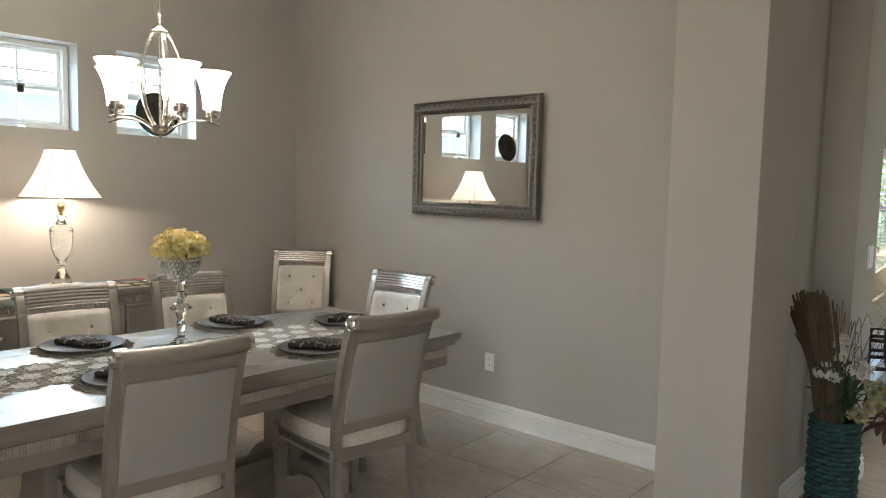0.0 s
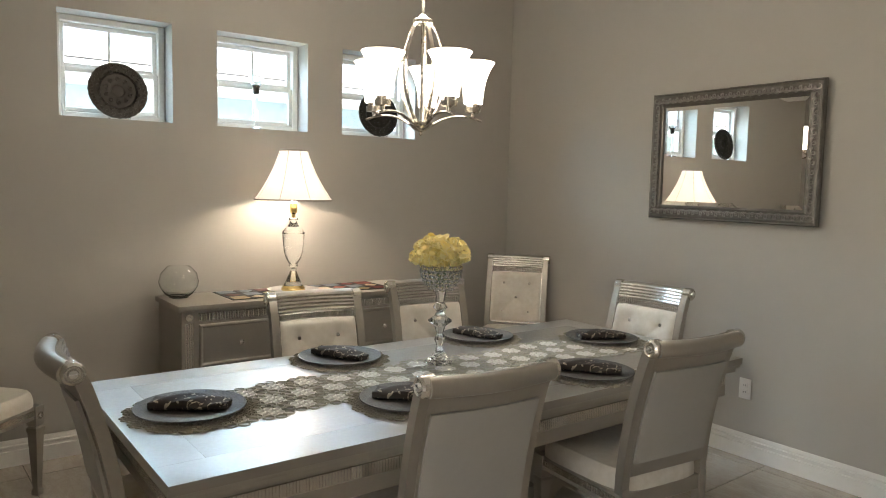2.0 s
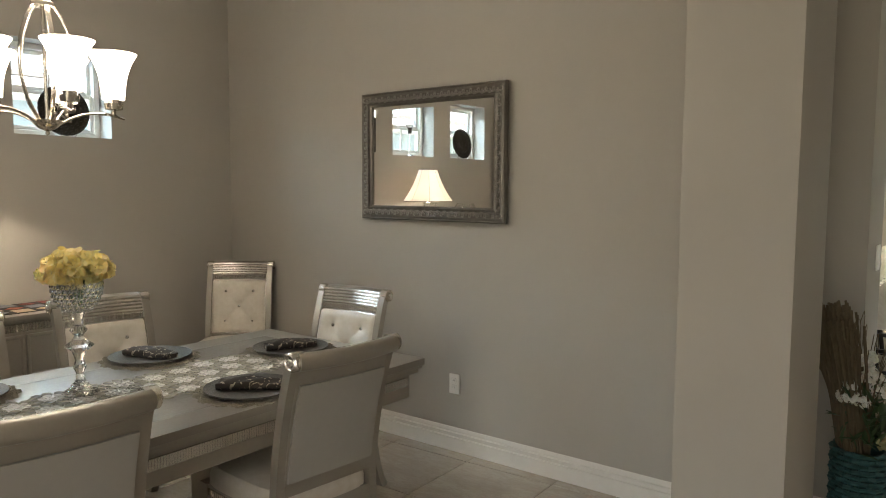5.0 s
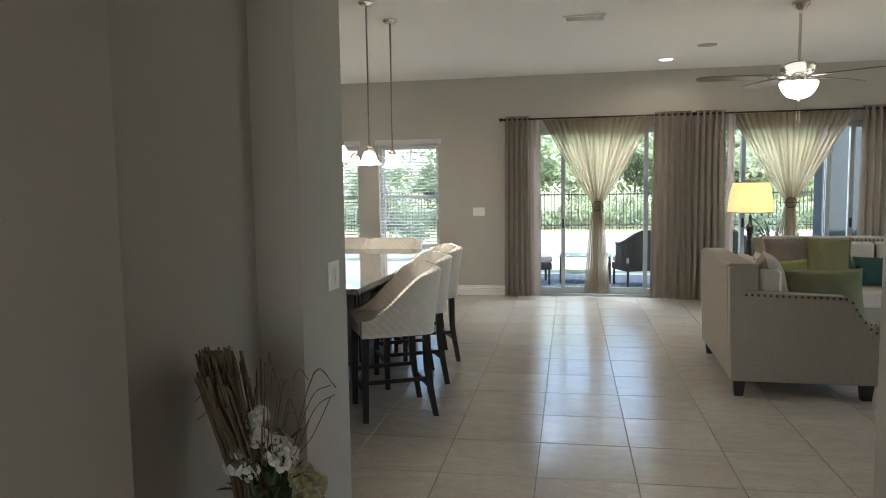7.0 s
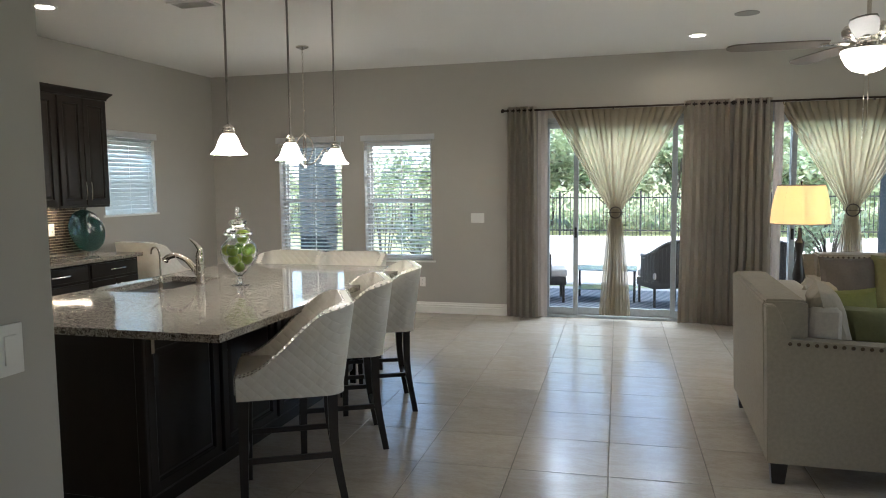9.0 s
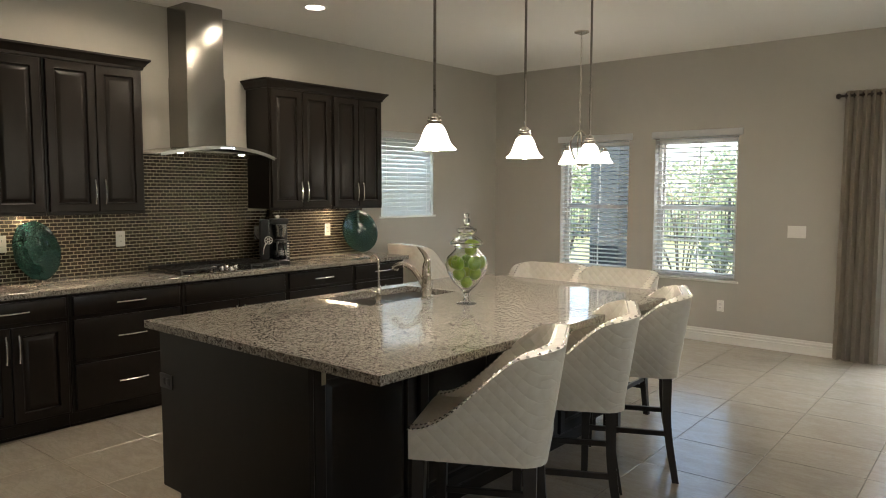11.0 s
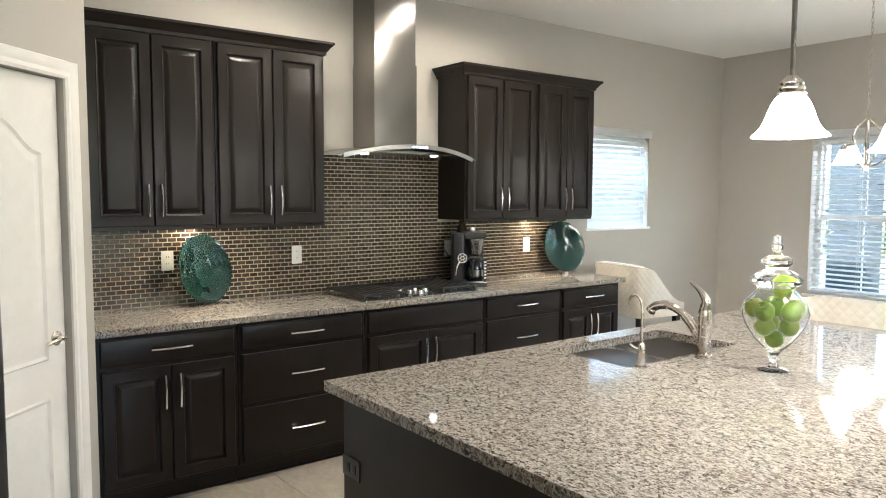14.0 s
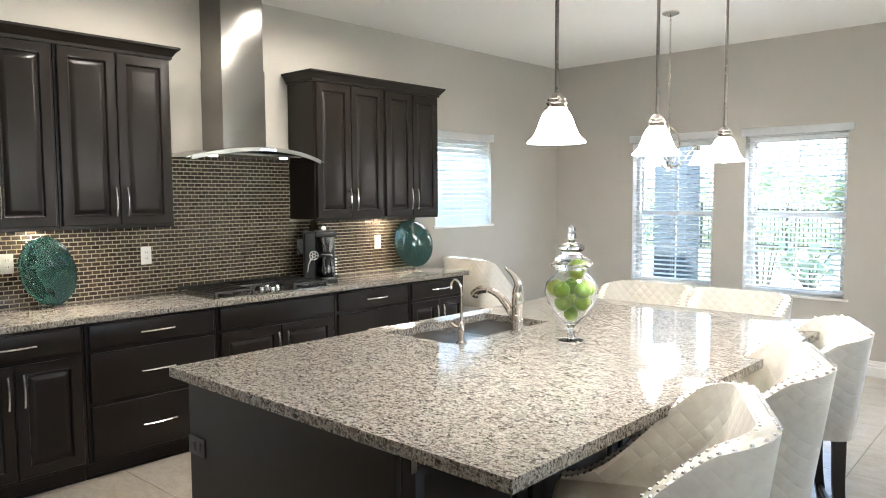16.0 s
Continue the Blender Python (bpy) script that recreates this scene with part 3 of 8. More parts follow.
for k, (a, b) in enumerate(DW):
    window(f"window_{k + 1}", Matrix.Translation((-0.10, a, DZ[0])) @ OUT_X, b - a, DZ[1] - DZ[0])
for k, (a, b) in enumerate(FW):
    window(f"window_{k + 4}", Matrix.Translation((a, 0.10, FZ[0])), b - a, FZ[1] - FZ[0])
    blind(Matrix.Translation((a, 0.035, FZ[0])), b - a, FZ[1] - FZ[0], 12)
    box(bm := B(), a - 0.04, b + 0.04, -0.02, 0.10, FZ[0] - 0.022, FZ[0] - 0.001, 0.005, 2)
    solid(f"window_sill_{k + 1}", bm, M_TRIM, kind="structure")
window("window_6", Matrix.Translation((-0.10, KW[0], KW[2])) @ OUT_X, KW[1] - KW[0], KW[3] - KW[2])
blind(Matrix.Translation((-0.035, KW[0], KW[2])) @ OUT_X, KW[1] - KW[0], KW[3] - KW[2], 62, label="white slatted blind nearly closed over the kitchen window")
box(bm := B(), -0.10, 0.015, KW[0] - 0.03, KW[1] + 0.03, KW[2] - 0.022, KW[2] - 0.001, 0.005, 2)
solid("window_sill_3", bm, M_TRIM, kind="structure")

# ---- kitchen things ----


def plate_cover(name, m, gangs=1, kind="outlet", label="white wall outlet plate with two sockets", mat=None):
    """A wall plate in the local x-z plane facing -y."""
    t = thing(name, label, "outlet" if kind == "outlet" else "light switch", "wall plates", m)
    w = 0.035 + 0.023 * (gangs - 1)
    box(bm := B(), -w, w, -0.006, -0.0005, -0.0575, 0.0575, 0.003, 2)
    part("cover_plate", bm, mat or M_PLATE, t)
    for g in range(gangs):
        x = (g - (gangs - 1) / 2) * 0.046
        if kind == "outlet":
            for z in (-0.02, 0.02):
                box(bm := B(), x - 0.016, x + 0.016, -0.0085, -0.0055, z - 0.014, z + 0.014, 0.003, 2)
                s = part("socket", bm, mat or M_PLATE, t)
                bm = B()
                for dx in (-0.006, 0.006):
                    box(bm, x + dx - 0.0012, x + dx + 0.0012, -0.0092, -0.0080, z - 0.003, z + 0.006)
                part("slot", bm, M_SLOT, s)
        else:
            box(bm := B(), x - 0.0165, x + 0.0165, -0.010, -0.0055, -0.033, 0.033, 0.003, 2)
            part("rocker", bm, mat or M_PLATE, t)
    return t


FACE_PX = TO_PX
for y, z in ((-5.608, 1.18), (-4.797, 1.176), (-3.568, 1.168), (-2.768, 1.165)):
    plate_cover("wall_outlet", Matrix.Translation((0.017, y, z)) @ FACE_PX, label="white outlet plate on the mosaic backsplash")
plate_cover("wall_outlet", Matrix.Translation((2.837, 0.0, 0.379)), label="white outlet plate low on the far wall")
plate_cover("light_switch", Matrix.Translation((3.527, 0.0, 1.157)), 3, "switch", "white three-gang light switch on the far wall")
plate_cover("light_switch", Matrix.Translation((4.0455, -7.095, 1.192)) @ FACE_PX, 2, "switch", "white double light switch on the hall wall end")
plate_cover("wall_outlet", Matrix.Translation((2.072, YM, 0.387)), label="white outlet plate on the dining room wall")
plate_cover("wall_outlet", Matrix.Translation((2.17, -5.6205, 0.63)) @ Matrix.Rotation(radians(90), 4, "Y"), label="dark outlet plate on the island end panel", mat=M_BLACKPL)


def cooktop():
    t = thing("gas_cooktop", "stainless gas cooktop with black iron grates", "cooktop")
    c = -4.20
    box(bm := B(), 0.10, 0.62, c - 0.455, c + 0.455, 0.9205, 0.930, 0.006, 2)
    part("tray", bm, M_STEEL, t)
    for k in range(3):
        y0 = c - 0.44 + k * 0.295
        bm = B()
        if k == 1:
            xs = (0.13, 0.40)
        else:
            xs = (0.13, 0.59)
        for x in xs:
            box(bm, x - 0.007, x + 0.007, y0, y0 + 0.285, 0.953, 0.966, 0.003)
        for y in [y0 + 0.007 + j * 0.0452 for j in range(7)]:
            box(bm, xs[0], xs[1], y - 0.005, y + 0.005, 0.952, 0.967, 0.003)
        for x in xs:
            for y in (y0 + 0.01, y0 + 0.275):
                box(bm, x - 0.008, x + 0.008, y - 0.008, y + 0.008, 0.9305, 0.955)
        part("grate", bm, M_IRON, t)
    for x, y in ((0.24, c - 0.30), (0.47, c - 0.30), (0.24, c + 0.30), (0.47, c + 0.30), (0.27, c)):
        lathe(bm := B(), [(0.05, 0.9305), (0.05, 0.938), (0.036, 0.942), (0.036, 0.950), (0, 0.951)], 20, (x, y, 0))
        part("burner", bm, M_IRON, t)
    for j in range(5):
        lathe(bm := B(), [(0.022, 0.9305), (0.022, 0.940), (0.018, 0.958), (0.012, 0.962), (0, 0.962)], 16, (0.45 + 0.055 * (j % 3) - 0.02 * (j > 2), c - 0.09 + 0.045 * j, 0))
        part("knob", bm, M_CHROME, t, "chrome burner knob")


cooktop()


def coffee_maker():
    t = thing("coffee_maker", "black drip coffee maker on the granite counter", "coffee maker", m=Matrix.Translation((0.25, -3.715, 0.9205)) @ Matrix.Rotation(radians(-34), 4, "Z") @ FACE_PX)
    box(bm := B(), 0.0, 0.245, -0.12, 0.11, 0, 0.035, 0.012, 3)
    part("base", bm, M_BLACKPL, t)
    lathe(bm := B(), [(0.062, 0.0355), (0.062, 0.040), (0, 0.041)], 24, (0.165, -0.03, 0))
    part("warming_plate", bm, M_STEEL, t)
    box(bm := B(), 0.0, 0.080, -0.115, 0.11, 0.0355, 0.375, 0.022, 3)
    part("water_tower", bm, M_BLACKPL, t)
    box(bm := B(), 0.0805, 0.235, 0.045, 0.11, 0.0355, 0.335, 0.008, 2)
    part("rear_column", bm, M_BLACKPL, t)
    box(bm := B(), 0.0805, 0.24, -0.10, 0.11, 0.336, 0.38, 0.018, 3)
    part("brew_head", bm, M_BLACKPL, t)
    lathe(bm := B(), [(0.030, 0.215), (0.046, 0.228), (0.066, 0.325), (0.066, 0.335), (0, 0.335)], 24, (0.165, -0.03, 0))
    part("filter_basket", bm, M_STEEL, t, "steel filter basket")
    lathe(bm := B(), [(0.052, 0.0415), (0.062, 0.052), (0.065, 0.11), (0.056, 0.16), (0.046, 0.182), (0, 0.182)], 24, (0.165, -0.03, 0))
    c = part("carafe", bm, M_BLACKGL, t, "dark glass carafe")
    lathe(bm := B(), [(0.047, 0.1825), (0.050, 0.192), (0.040, 0.205), (0, 0.206)], 24, (0.165, -0.03, 0))
    part("carafe_lid", bm, M_BLACKPL, c)
    lathe(bm := B(), [(0.0655, 0.075), (0.0665, 0.075), (0.0665, 0.118), (0.0645, 0.118)], 24, (0.165, -0.03, 0))
    part("steel_band", bm, M_STEEL, c, "steel band round the carafe")
    tube(bm := B(), curve_pts([(0.150, -0.085, 0.185), (0.140, -0.125, 0.17), (0.140, -0.125, 0.09), (0.150, -0.09, 0.07)], 5), 0.008, 8)
    part("carafe_handle", bm, M_BLACKPL, c)
    box(bm := B(), 0.218, 0.243, -0.108, -0.085, 0.0355, 0.20, 0.004)
    k0 = part("control_panel", bm, M_BLACKPL, t)
    box(bm := B(), 0.222, 0.239, -0.1105, -0.1085, 0.0, 0.012, 0.001)
    me = mesh_of(bm, "key", M_PLATE, 0)
    for k in range(6):
        part("key", me, None, k0, m=Matrix.Translation((0, 0, 0.06 + k * 0.022)))
    bm = B()
    for r in (0.031, 0.012):
        tube(bm, [(r * math.cos(i * math.pi / 12), 0, r * math.sin(i * math.pi / 12)) for i in range(24)], 0.0032, 5, closed=True)
    for i in range(6):
        a = i * math.pi / 3
        rod(bm, (0.010 * math.cos(a), 0, 0.010 * math.sin(a)), (0.031 * math.cos(a), 0, 0.031 * math.sin(a)), 0.0026, 5)
    part("medallion", bm, M_PLATE, t, "round pale spoked medallion", Matrix.Translation((0.070, -0.119, 0.205)))
    bm = tube(B(), curve_pts([(0.050, -0.120, 0.180), (0.032, -0.122, 0.140), (0.024, -0.120, 0.085)], 6), [0.014 - 0.0007 * i for i in range(13)], 8, flat=0.4)
    part("scoop_handle", bm, M_PLATE, t, "pale hanging scoop handle")
    lathe(bm := B(), [(0, 0.3805), (0.012, 0.383), (0.019, 0.397), (0.013, 0.411), (0, 0.415)], 16, (0.15, -0.02, 0))
    part("lid_knob", bm, M_PLATE, t, "round white lid knob")
    tube(bm := B(), curve_pts([(0.0, 0.02, 0.20), (-0.02, 0.05, 0.21), (-0.035, 0.10, 0.235), (-0.04, 0.25, 0.245)], 6), 0.004, 6)
    part("cord", bm, M_BLACKPL, t)
    solid("brown_bottle", lathe(B(), [(0.05, 0), (0.07, 0.01), (0.085, 0.16), (0.07, 0.28), (0.035, 0.40), (0.020, 0.44), (0.024, 0.455), (0, 0.455)], 28), M_BROWNGL, "tapered brown glass bottle behind the coffee maker", "bottle", m=Matrix.Translation((0.10, -3.50, 0.9205)))


M_BROWNGL = two_tone("brown_glazed_bottle", (0.05, 0.036, 0.022), (0.03, 0.022, 0.014), 12, 0.12)
M_BLACKGL = Mat("dark_glass", (0.01, 0.01, 0.012), 0.05)
coffee_maker()


def teal_glass():
    m = Mat("teal_textured_glass", (0.1, 0.3, 0.28), 0.08)
    n = m.noise(6, 4, warp=0.8)
    m.set("Base Color", m.ramp(n, (0.3, (0.012, 0.062, 0.064)), (0.5, (0.03, 0.12, 0.11)), (0.68, (0.06, 0.14, 0.095))))
    m.set("Specular IOR Level", 0.4).set("Transmission Weight", 0.75).set("IOR", 1.2).set("Coat Weight", 0.9).set("Coat Roughness", 0.04)
    v = m.node("TexVoronoi", Vector=m.coord((1, 1, 1)), Scale=55.0).outputs["Distance"]
    m.bump(v, 1.0, 0.02)
    return m


M_TEAL = teal_glass()


def glass_plate(y, z, r, lean, yaw, label, wavy):
    t = thing("decorative_plate", label, "decorative plate", "teal glass plates", Matrix.Translation((0.125, y, z)) @ Matrix.Rotation(radians(yaw), 4, "Z") @ Matrix.Rotation(radians(90 - lean), 4, "Y"))
    bm = B()
    prof = [(0, 0.0), (r * 0.35, 0.0), (r * 0.6, 0.010), (r * 0.86, 0.026), (r, 0.030), (r * 0.99, 0.037), (r * 0.85, 0.034), (r * 0.58, 0.018), (r * 0.3, 0.008), (0, 0.008)]
    lathe(bm, prof, 64, wave=(lambda a, k: 1 + 0.012 * math.sin(9 * a) + 0.01 * math.sin(5 * a + 1)) if wavy else None)
    part("plate", bm, M_TEAL, t)
    for s in (-0.05, 0.05):
        bm = B()
        tube(bm, curve_pts([(r * 0.99, s, 0.06), (r * 1.02, s, 0.03), (r * 1.02, s, -0.02), (r * 0.4, s, -0.03)], 5), 0.004, 6)
        part("stand", bm, M_GLASS, t, "clear acrylic plate stand")


glass_plate(-5.445, 1.128, 0.203, 12, 27, "round teal glass plate leaning on the backsplash", True)
glass_plate(-2.46, 1.135, 0.210, 14, -7, "teal hobnail glass plate leaning on the backsplash", False)


def sink():
    x0, x1, y0, y1 = SINK
    t = thing("kitchen_sink", "undermount stainless double bowl sink in the island", "sink")
    mid = (y0 + y1) / 2
    for a, b in ((y0 - 0.006, mid - 0.010), (mid + 0.010, y1 + 0.006)):
        bm = B()
        w, h = x1 - x0 + 0.012, b - a
        loops = []
        for ins, z in ((-0.012, 0.8830), (0.0, 0.8830), (0.004, 0.86), (0.02, 0.73), (0.05, 0.71), (0.06, 0.712)):
            loop = []
            rad = 0.06
            for cx, cy, a0 in ((w - rad, h - rad, 0), (rad, h - rad, 90), (rad, rad, 180), (w - rad, rad, 270)):
                for k in range(6):
                    an = radians(a0 + 18 * k)
                    px, py = cx + rad * math.cos(an), cy + rad * math.sin(an)
                    sx, sy = 1 - 2 * ins / w, 1 - 2 * ins / h
                    loop.append(bm.verts.new((x0 - 0.006 + w / 2 + (px - w / 2) * sx, a + h / 2 + (py - h / 2) * sy, z)))
            loops.append(loop)
        for p, q in zip(loops, loops[1:]):
            for i in range(len(p)):
                j = (i + 1) % len(p)
                bm.faces.new((p[i], p[j], q[j], q[i]))
        bm.faces.new(loops[-1])
        part("bowl", bm, M_SINK, t)
        lathe(bm := B(), [(0.045, 0.7125), (0.045, 0.715), (0.03, 0.7135), (0, 0.7135)], 20, ((x0 + x1) / 2, (a + b) / 2, 0))
        part("drain", bm, M_CHROME, t)
    box(bm := B(), x0 - 0.005, x1 + 0.005, mid - 0.0095, mid + 0.0095, 0.80, 0.8825, 0.004)
    part("divider", bm, M_SINK, t)


sink()


def faucet():
    t = thing("kitchen_faucet", "brushed nickel pull-out kitchen faucet beside the sink", "faucet", m=Matrix.Translation((2.63, -4.26, 0.9205)))
    lathe(bm := B(), [(0.032, 0), (0.032, 0.006), (0.027, 0.010), (0.026, 0.13), (0.028, 0.132), (0.027, 0.14), (0.025, 0.185), (0.018, 0.195), (0, 0.196)], 24)
    part("body", bm, M_NICKEL, t)
    tube(bm := B(), curve_pts([(-0.02, 0, 0.075), (-0.09, 0, 0.15), (-0.17, 0, 0.185), (-0.235, 0, 0.175), (-0.262, 0, 0.150)], 8), [0.019] * 9 + [0.016] * 8 + [0.019] * 12 + [0.022] * 4, 14)
    part("spout", bm, M_NICKEL, t)
    tube(bm := B(), curve_pts([(0.0, 0, 0.19), (0.004, 0, 0.225), (-0.025, 0, 0.265), (-0.07, 0, 0.295)], 7), [0.024 - 0.0009 * i for i in range(22)], 12)
    part("lever", bm, M_NICKEL, t)
    t = thing("filter_faucet", "small brushed nickel drinking water faucet", "faucet", m=Matrix.Translation((2.60, -4.62, 0.9205)))
    lathe(bm := B(), [(0.024, 0), (0.024, 0.004), (0.014, 0.010), (0.012, 0.05), (0.014, 0.055), (0.014, 0.085), (0.007, 0.095), (0, 0.096)], 20)
    part("body", bm, M_NICKEL, t)
    tube(bm := B(), curve_pts([(0, 0, 0.09), (0, 0, 0.22), (-0.012, 0, 0.26), (-0.035, 0, 0.272), (-0.055, 0, 0.258), (-0.06, 0, 0.23)], 7), 0.0055, 10)
    part("spout", bm, M_NICKEL, t)
    tube(bm := B(), [(0, 0, 0.07), (-0.018, -0.02, 0.074), (-0.03, -0.034, 0.088)], [0.005, 0.006, 0.008], 8)
    part("lever", bm, M_NICKEL, t)


faucet()


def apothecary_jar():
    t = thing("apothecary_jar", "clear lidded glass jar full of green apples", "glass jar", m=Matrix.Translation((2.915, -4.25, 0.9205)))
    outer = [(0.055, 0), (0.055, 0.004), (0.02, 0.012), (0.014, 0.03), (0.022, 0.045), (0.016, 0.058), (0.03, 0.075), (0.07, 0.115), (0.105, 0.17), (0.118, 0.215), (0.108, 0.255), (0.075, 0.29), (0.062, 0.305)]
    inner = [(0.058, 0.305), (0.071, 0.289), (0.104, 0.254), (0.114, 0.215), (0.101, 0.171), (0.066, 0.117), (0.027, 0.08), (0, 0.076)]
    part("jar_body", lathe(B(), outer + inner, 40), M_GLASS, t)
    lid = [(0.066, 0.307), (0.066, 0.312), (0.088, 0.325), (0.092, 0.34), (0.07, 0.362), (0.04, 0.378), (0.036, 0.385), (0.055, 0.397), (0.056, 0.412), (0.035, 0.425), (0.018, 0.43), (0.013, 0.44), (0.02, 0.452), (0.021, 0.464), (0.012, 0.474), (0.017, 0.484), (0.016, 0.497), (0, 0.505)]
    part("lid", lathe(B(), lid, 32), M_GLASS, t)
    rng = random.Random(3)
    spots = [(0, 0, 0.117, 0.034)] + [(0.05 * math.cos(a), 0.05 * math.sin(a), 0.168, 0.036) for a in (0.3, 2.4, 4.5)] + \
        [(0.074 * math.cos(a), 0.074 * math.sin(a), 0.226, 0.037) for a in (0.9, 2.2, 3.4, 4.7, 6.0)] + [(0.0, 0.0, 0.235, 0.034), (0.02, 0.01, 0.298, 0.035)]
    for x, y, z, r in spots:
        ap = thing("apple", "green apple with a yellowish blush inside the jar", "apple", "apples in the jar", Matrix.Translation((2.915 + x, -4.25 + y, 0.9205 + z)) @ Euler((rng.uniform(-0.7, 0.7), rng.uniform(-0.7, 0.7), rng.uniform(0, 6))).to_matrix().to_4x4())
        prof = [(0, 0.70), (0.16, 0.82), (0.42, 0.92), (0.72, 0.78), (0.96, 0.30), (0.98, -0.1), (0.80, -0.58), (0.50, -0.86), (0.22, -0.92), (0, -0.80)]
        part("flesh", lathe(B(), [(a * r, b * r) for a, b in prof], 20), M_APPLE, ap)
        part("stem", tube(B(), [(0, 0, 0.66 * r), (0.1 * r, 0, 0.98 * r)], 0.0016, 5), M_BLKWOOD, ap)


def apple_mat():
    m = Mat("green_apple_skin", (0.3, 0.42, 0.06), 0.28)
    n = m.noise(30, 3)
    c = m.ramp(m.mix(0.5, n, m.rand()), (0.3, (0.16, 0.30, 0.025)), (0.6, (0.34, 0.45, 0.06)), (0.8, (0.50, 0.50, 0.10)))
    m.set("Base Color", c)
    return m


M_APPLE = apple_mat()
apothecary_jar()


def bell(bm, r0, r1, z0, z1, th=0.004, flare=1.7, seg=28):
    """A bell-shaped glass shade from the neck (r0 at z0) to the mouth (r1 at z1), open at the mouth."""
    n = 9
    out = [(r0 + (r1 - r0) * (0.35 * (k / n) + 0.65 * (k / n) ** flare), z0 + (z1 - z0) * k / n) for k in range(n + 1)]
    loops = [(0, z0)] + out + [(r - th, z) for r, z in out[::-1]]
    return lathe(bm, loops + [(0, z0 + (z1 - z0) * 0.06)], seg)


def pendant(x, y, ztop):
    t = thing("pendant_lamp", "lit white glass pendant lamp on a nickel rod over the island", "pendant lamp", "island pendants", Matrix.Translation((x, y, 0)))
    lathe(bm := B(), [(0.062, CEIL - 0.001), (0.062, CEIL - 0.01), (0.04, CEIL - 0.028), (0.012, CEIL - 0.034), (0, CEIL - 0.034)], 24)
    part("canopy", bm, M_NICKEL, t)
    part("rod", rod(B(), (0, 0, ztop), (0, 0, CEIL - 0.03), 0.0065, 10), M_RODN, t)
    lathe(bm := B(), [(0, ztop + 0.012), (0.012, ztop + 0.01), (0.022, ztop), (0.03, ztop - 0.008), (0.026, ztop - 0.013), (0.033, ztop - 0.02), (0.028, ztop - 0.027), (0.036, ztop - 0.035), (0.03, ztop - 0.042), (0, ztop - 0.042)], 20)
    part("collar", bm, M_NICKEL, t)
    out = [(0.034, 0.040), (0.041, 0.046), (0.050, 0.060), (0.058, 0.078), (0.065, 0.097), (0.073, 0.114), (0.084, 0.128), (0.097, 0.138), (0.100, 0.143)]
    prof = [(0, ztop - 0.040)] + [(r * 0.93, ztop - z) for r, z in out] + [(r * 0.93 - 0.004, ztop - z) for r, z in out[::-1]] + [(0, ztop - 0.046)]
    part("shade", lathe(B(), prof, 32), M_SHADE, t, "lit white frosted glass shade")
    lathe(bm := B(), [(0, ztop - 0.05), (0.018, ztop - 0.08), (0.026, ztop - 0.115), (0.022, ztop - 0.138), (0.010, ztop - 0.148), (0, ztop - 0.150)], 16)
    part("bulb", bm, M_BULB, t)
    lamp("pendant_light", "POINT", Matrix.Translation((x, y, ztop - 0.20)), 2.4, (1.0, 0.90, 0.76), 0.04)


for x, y, z in ((3.337, -5.004, 1.862), (3.332, -4.311, 1.852), (3.341, -3.667, 1.846)):
    pendant(x, y, z)


def breakfast_chandelier():
    c, zb = (2.06, -1.53), 1.735
    t = thing("chandelier", "brushed nickel chandelier with three lit bell shades hanging on a chain", "chandelier", m=Matrix.Translation((*c, 0)))
    lathe(bm := B(), [(0.065, CEIL - 0.001), (0.065, CEIL - 0.012), (0.02, CEIL - 0.03), (0, CEIL - 0.03)], 24)
    part("canopy", bm, M_NICKEL, t)
    bm = B()
    z = CEIL - 0.03
    k = 0
    while z > zb + 0.36:
        pts = [((0.008 * math.cos(a) if k % 2 else 0), (0 if k % 2 else 0.008 * math.cos(a)), z - 0.016 + 0.02 * math.sin(a)) for a in [i * math.pi / 4 for i in range(8)]]
        tube(bm, pts, 0.0022, 5, closed=True)
        z -= 0.034
        k += 1
    part("chain", bm, M_NICKEL, t)
    lathe(bm := B(), [(0, zb), (0.012, zb + 0.004), (0.03, zb + 0.03), (0.012, zb + 0.05), (0, zb + 0.05)], 16)
    part("finial", bm, M_NICKEL, t)
    bm = B()
    for k in range(4):
        a = k * math.pi / 2 + 0.3
        e = lambda r, z: (r * math.cos(a), r * math.sin(a), zb + z)  # noqa: E731
        tube(bm, curve_pts([e(0.012, 0.03), e(0.06, 0.13), e(0.085, 0.22), e(0.06, 0.30), e(0.008, 0.355)], 6), 0.006, 8)
    part("cage", bm, M_NICKEL, t)
    for k in range(3):
        a = k * 2 * math.pi / 3 + 0.55
        e = lambda r, z: (r * math.cos(a), r * math.sin(a), zb + z)  # noqa: E731
        arm = part("arm", tube(B(), curve_pts([e(0.015, 0.03), e(0.09, 0.06), e(0.16, 0.15), e(0.20, 0.20), e(0.225, 0.185)], 6), 0.007, 8), M_NICKEL, t)
        lathe(bm := B(), [(0, 0), (0.016, 0), (0.02, -0.02), (0.024, -0.03), (0, -0.03)], 14, e(0.225, 0.188))
        part("socket_cup", bm, M_NICKEL, arm)
        bm = bell(B(), 0.026, 0.075, -0.03, -0.135, flare=1.5, seg=22)
        bmesh.ops.translate(bm, verts=bm.verts, vec=e(0.225, 0.188))
        part("shade", bm, M_SHADE, arm, "lit white frosted glass shade")


breakfast_chandelier()
lamp("chandelier_light", "POINT", Matrix.Translation((2.06, -1.53, 1.62)), 2.2, (1.0, 0.90, 0.76), 0.12)


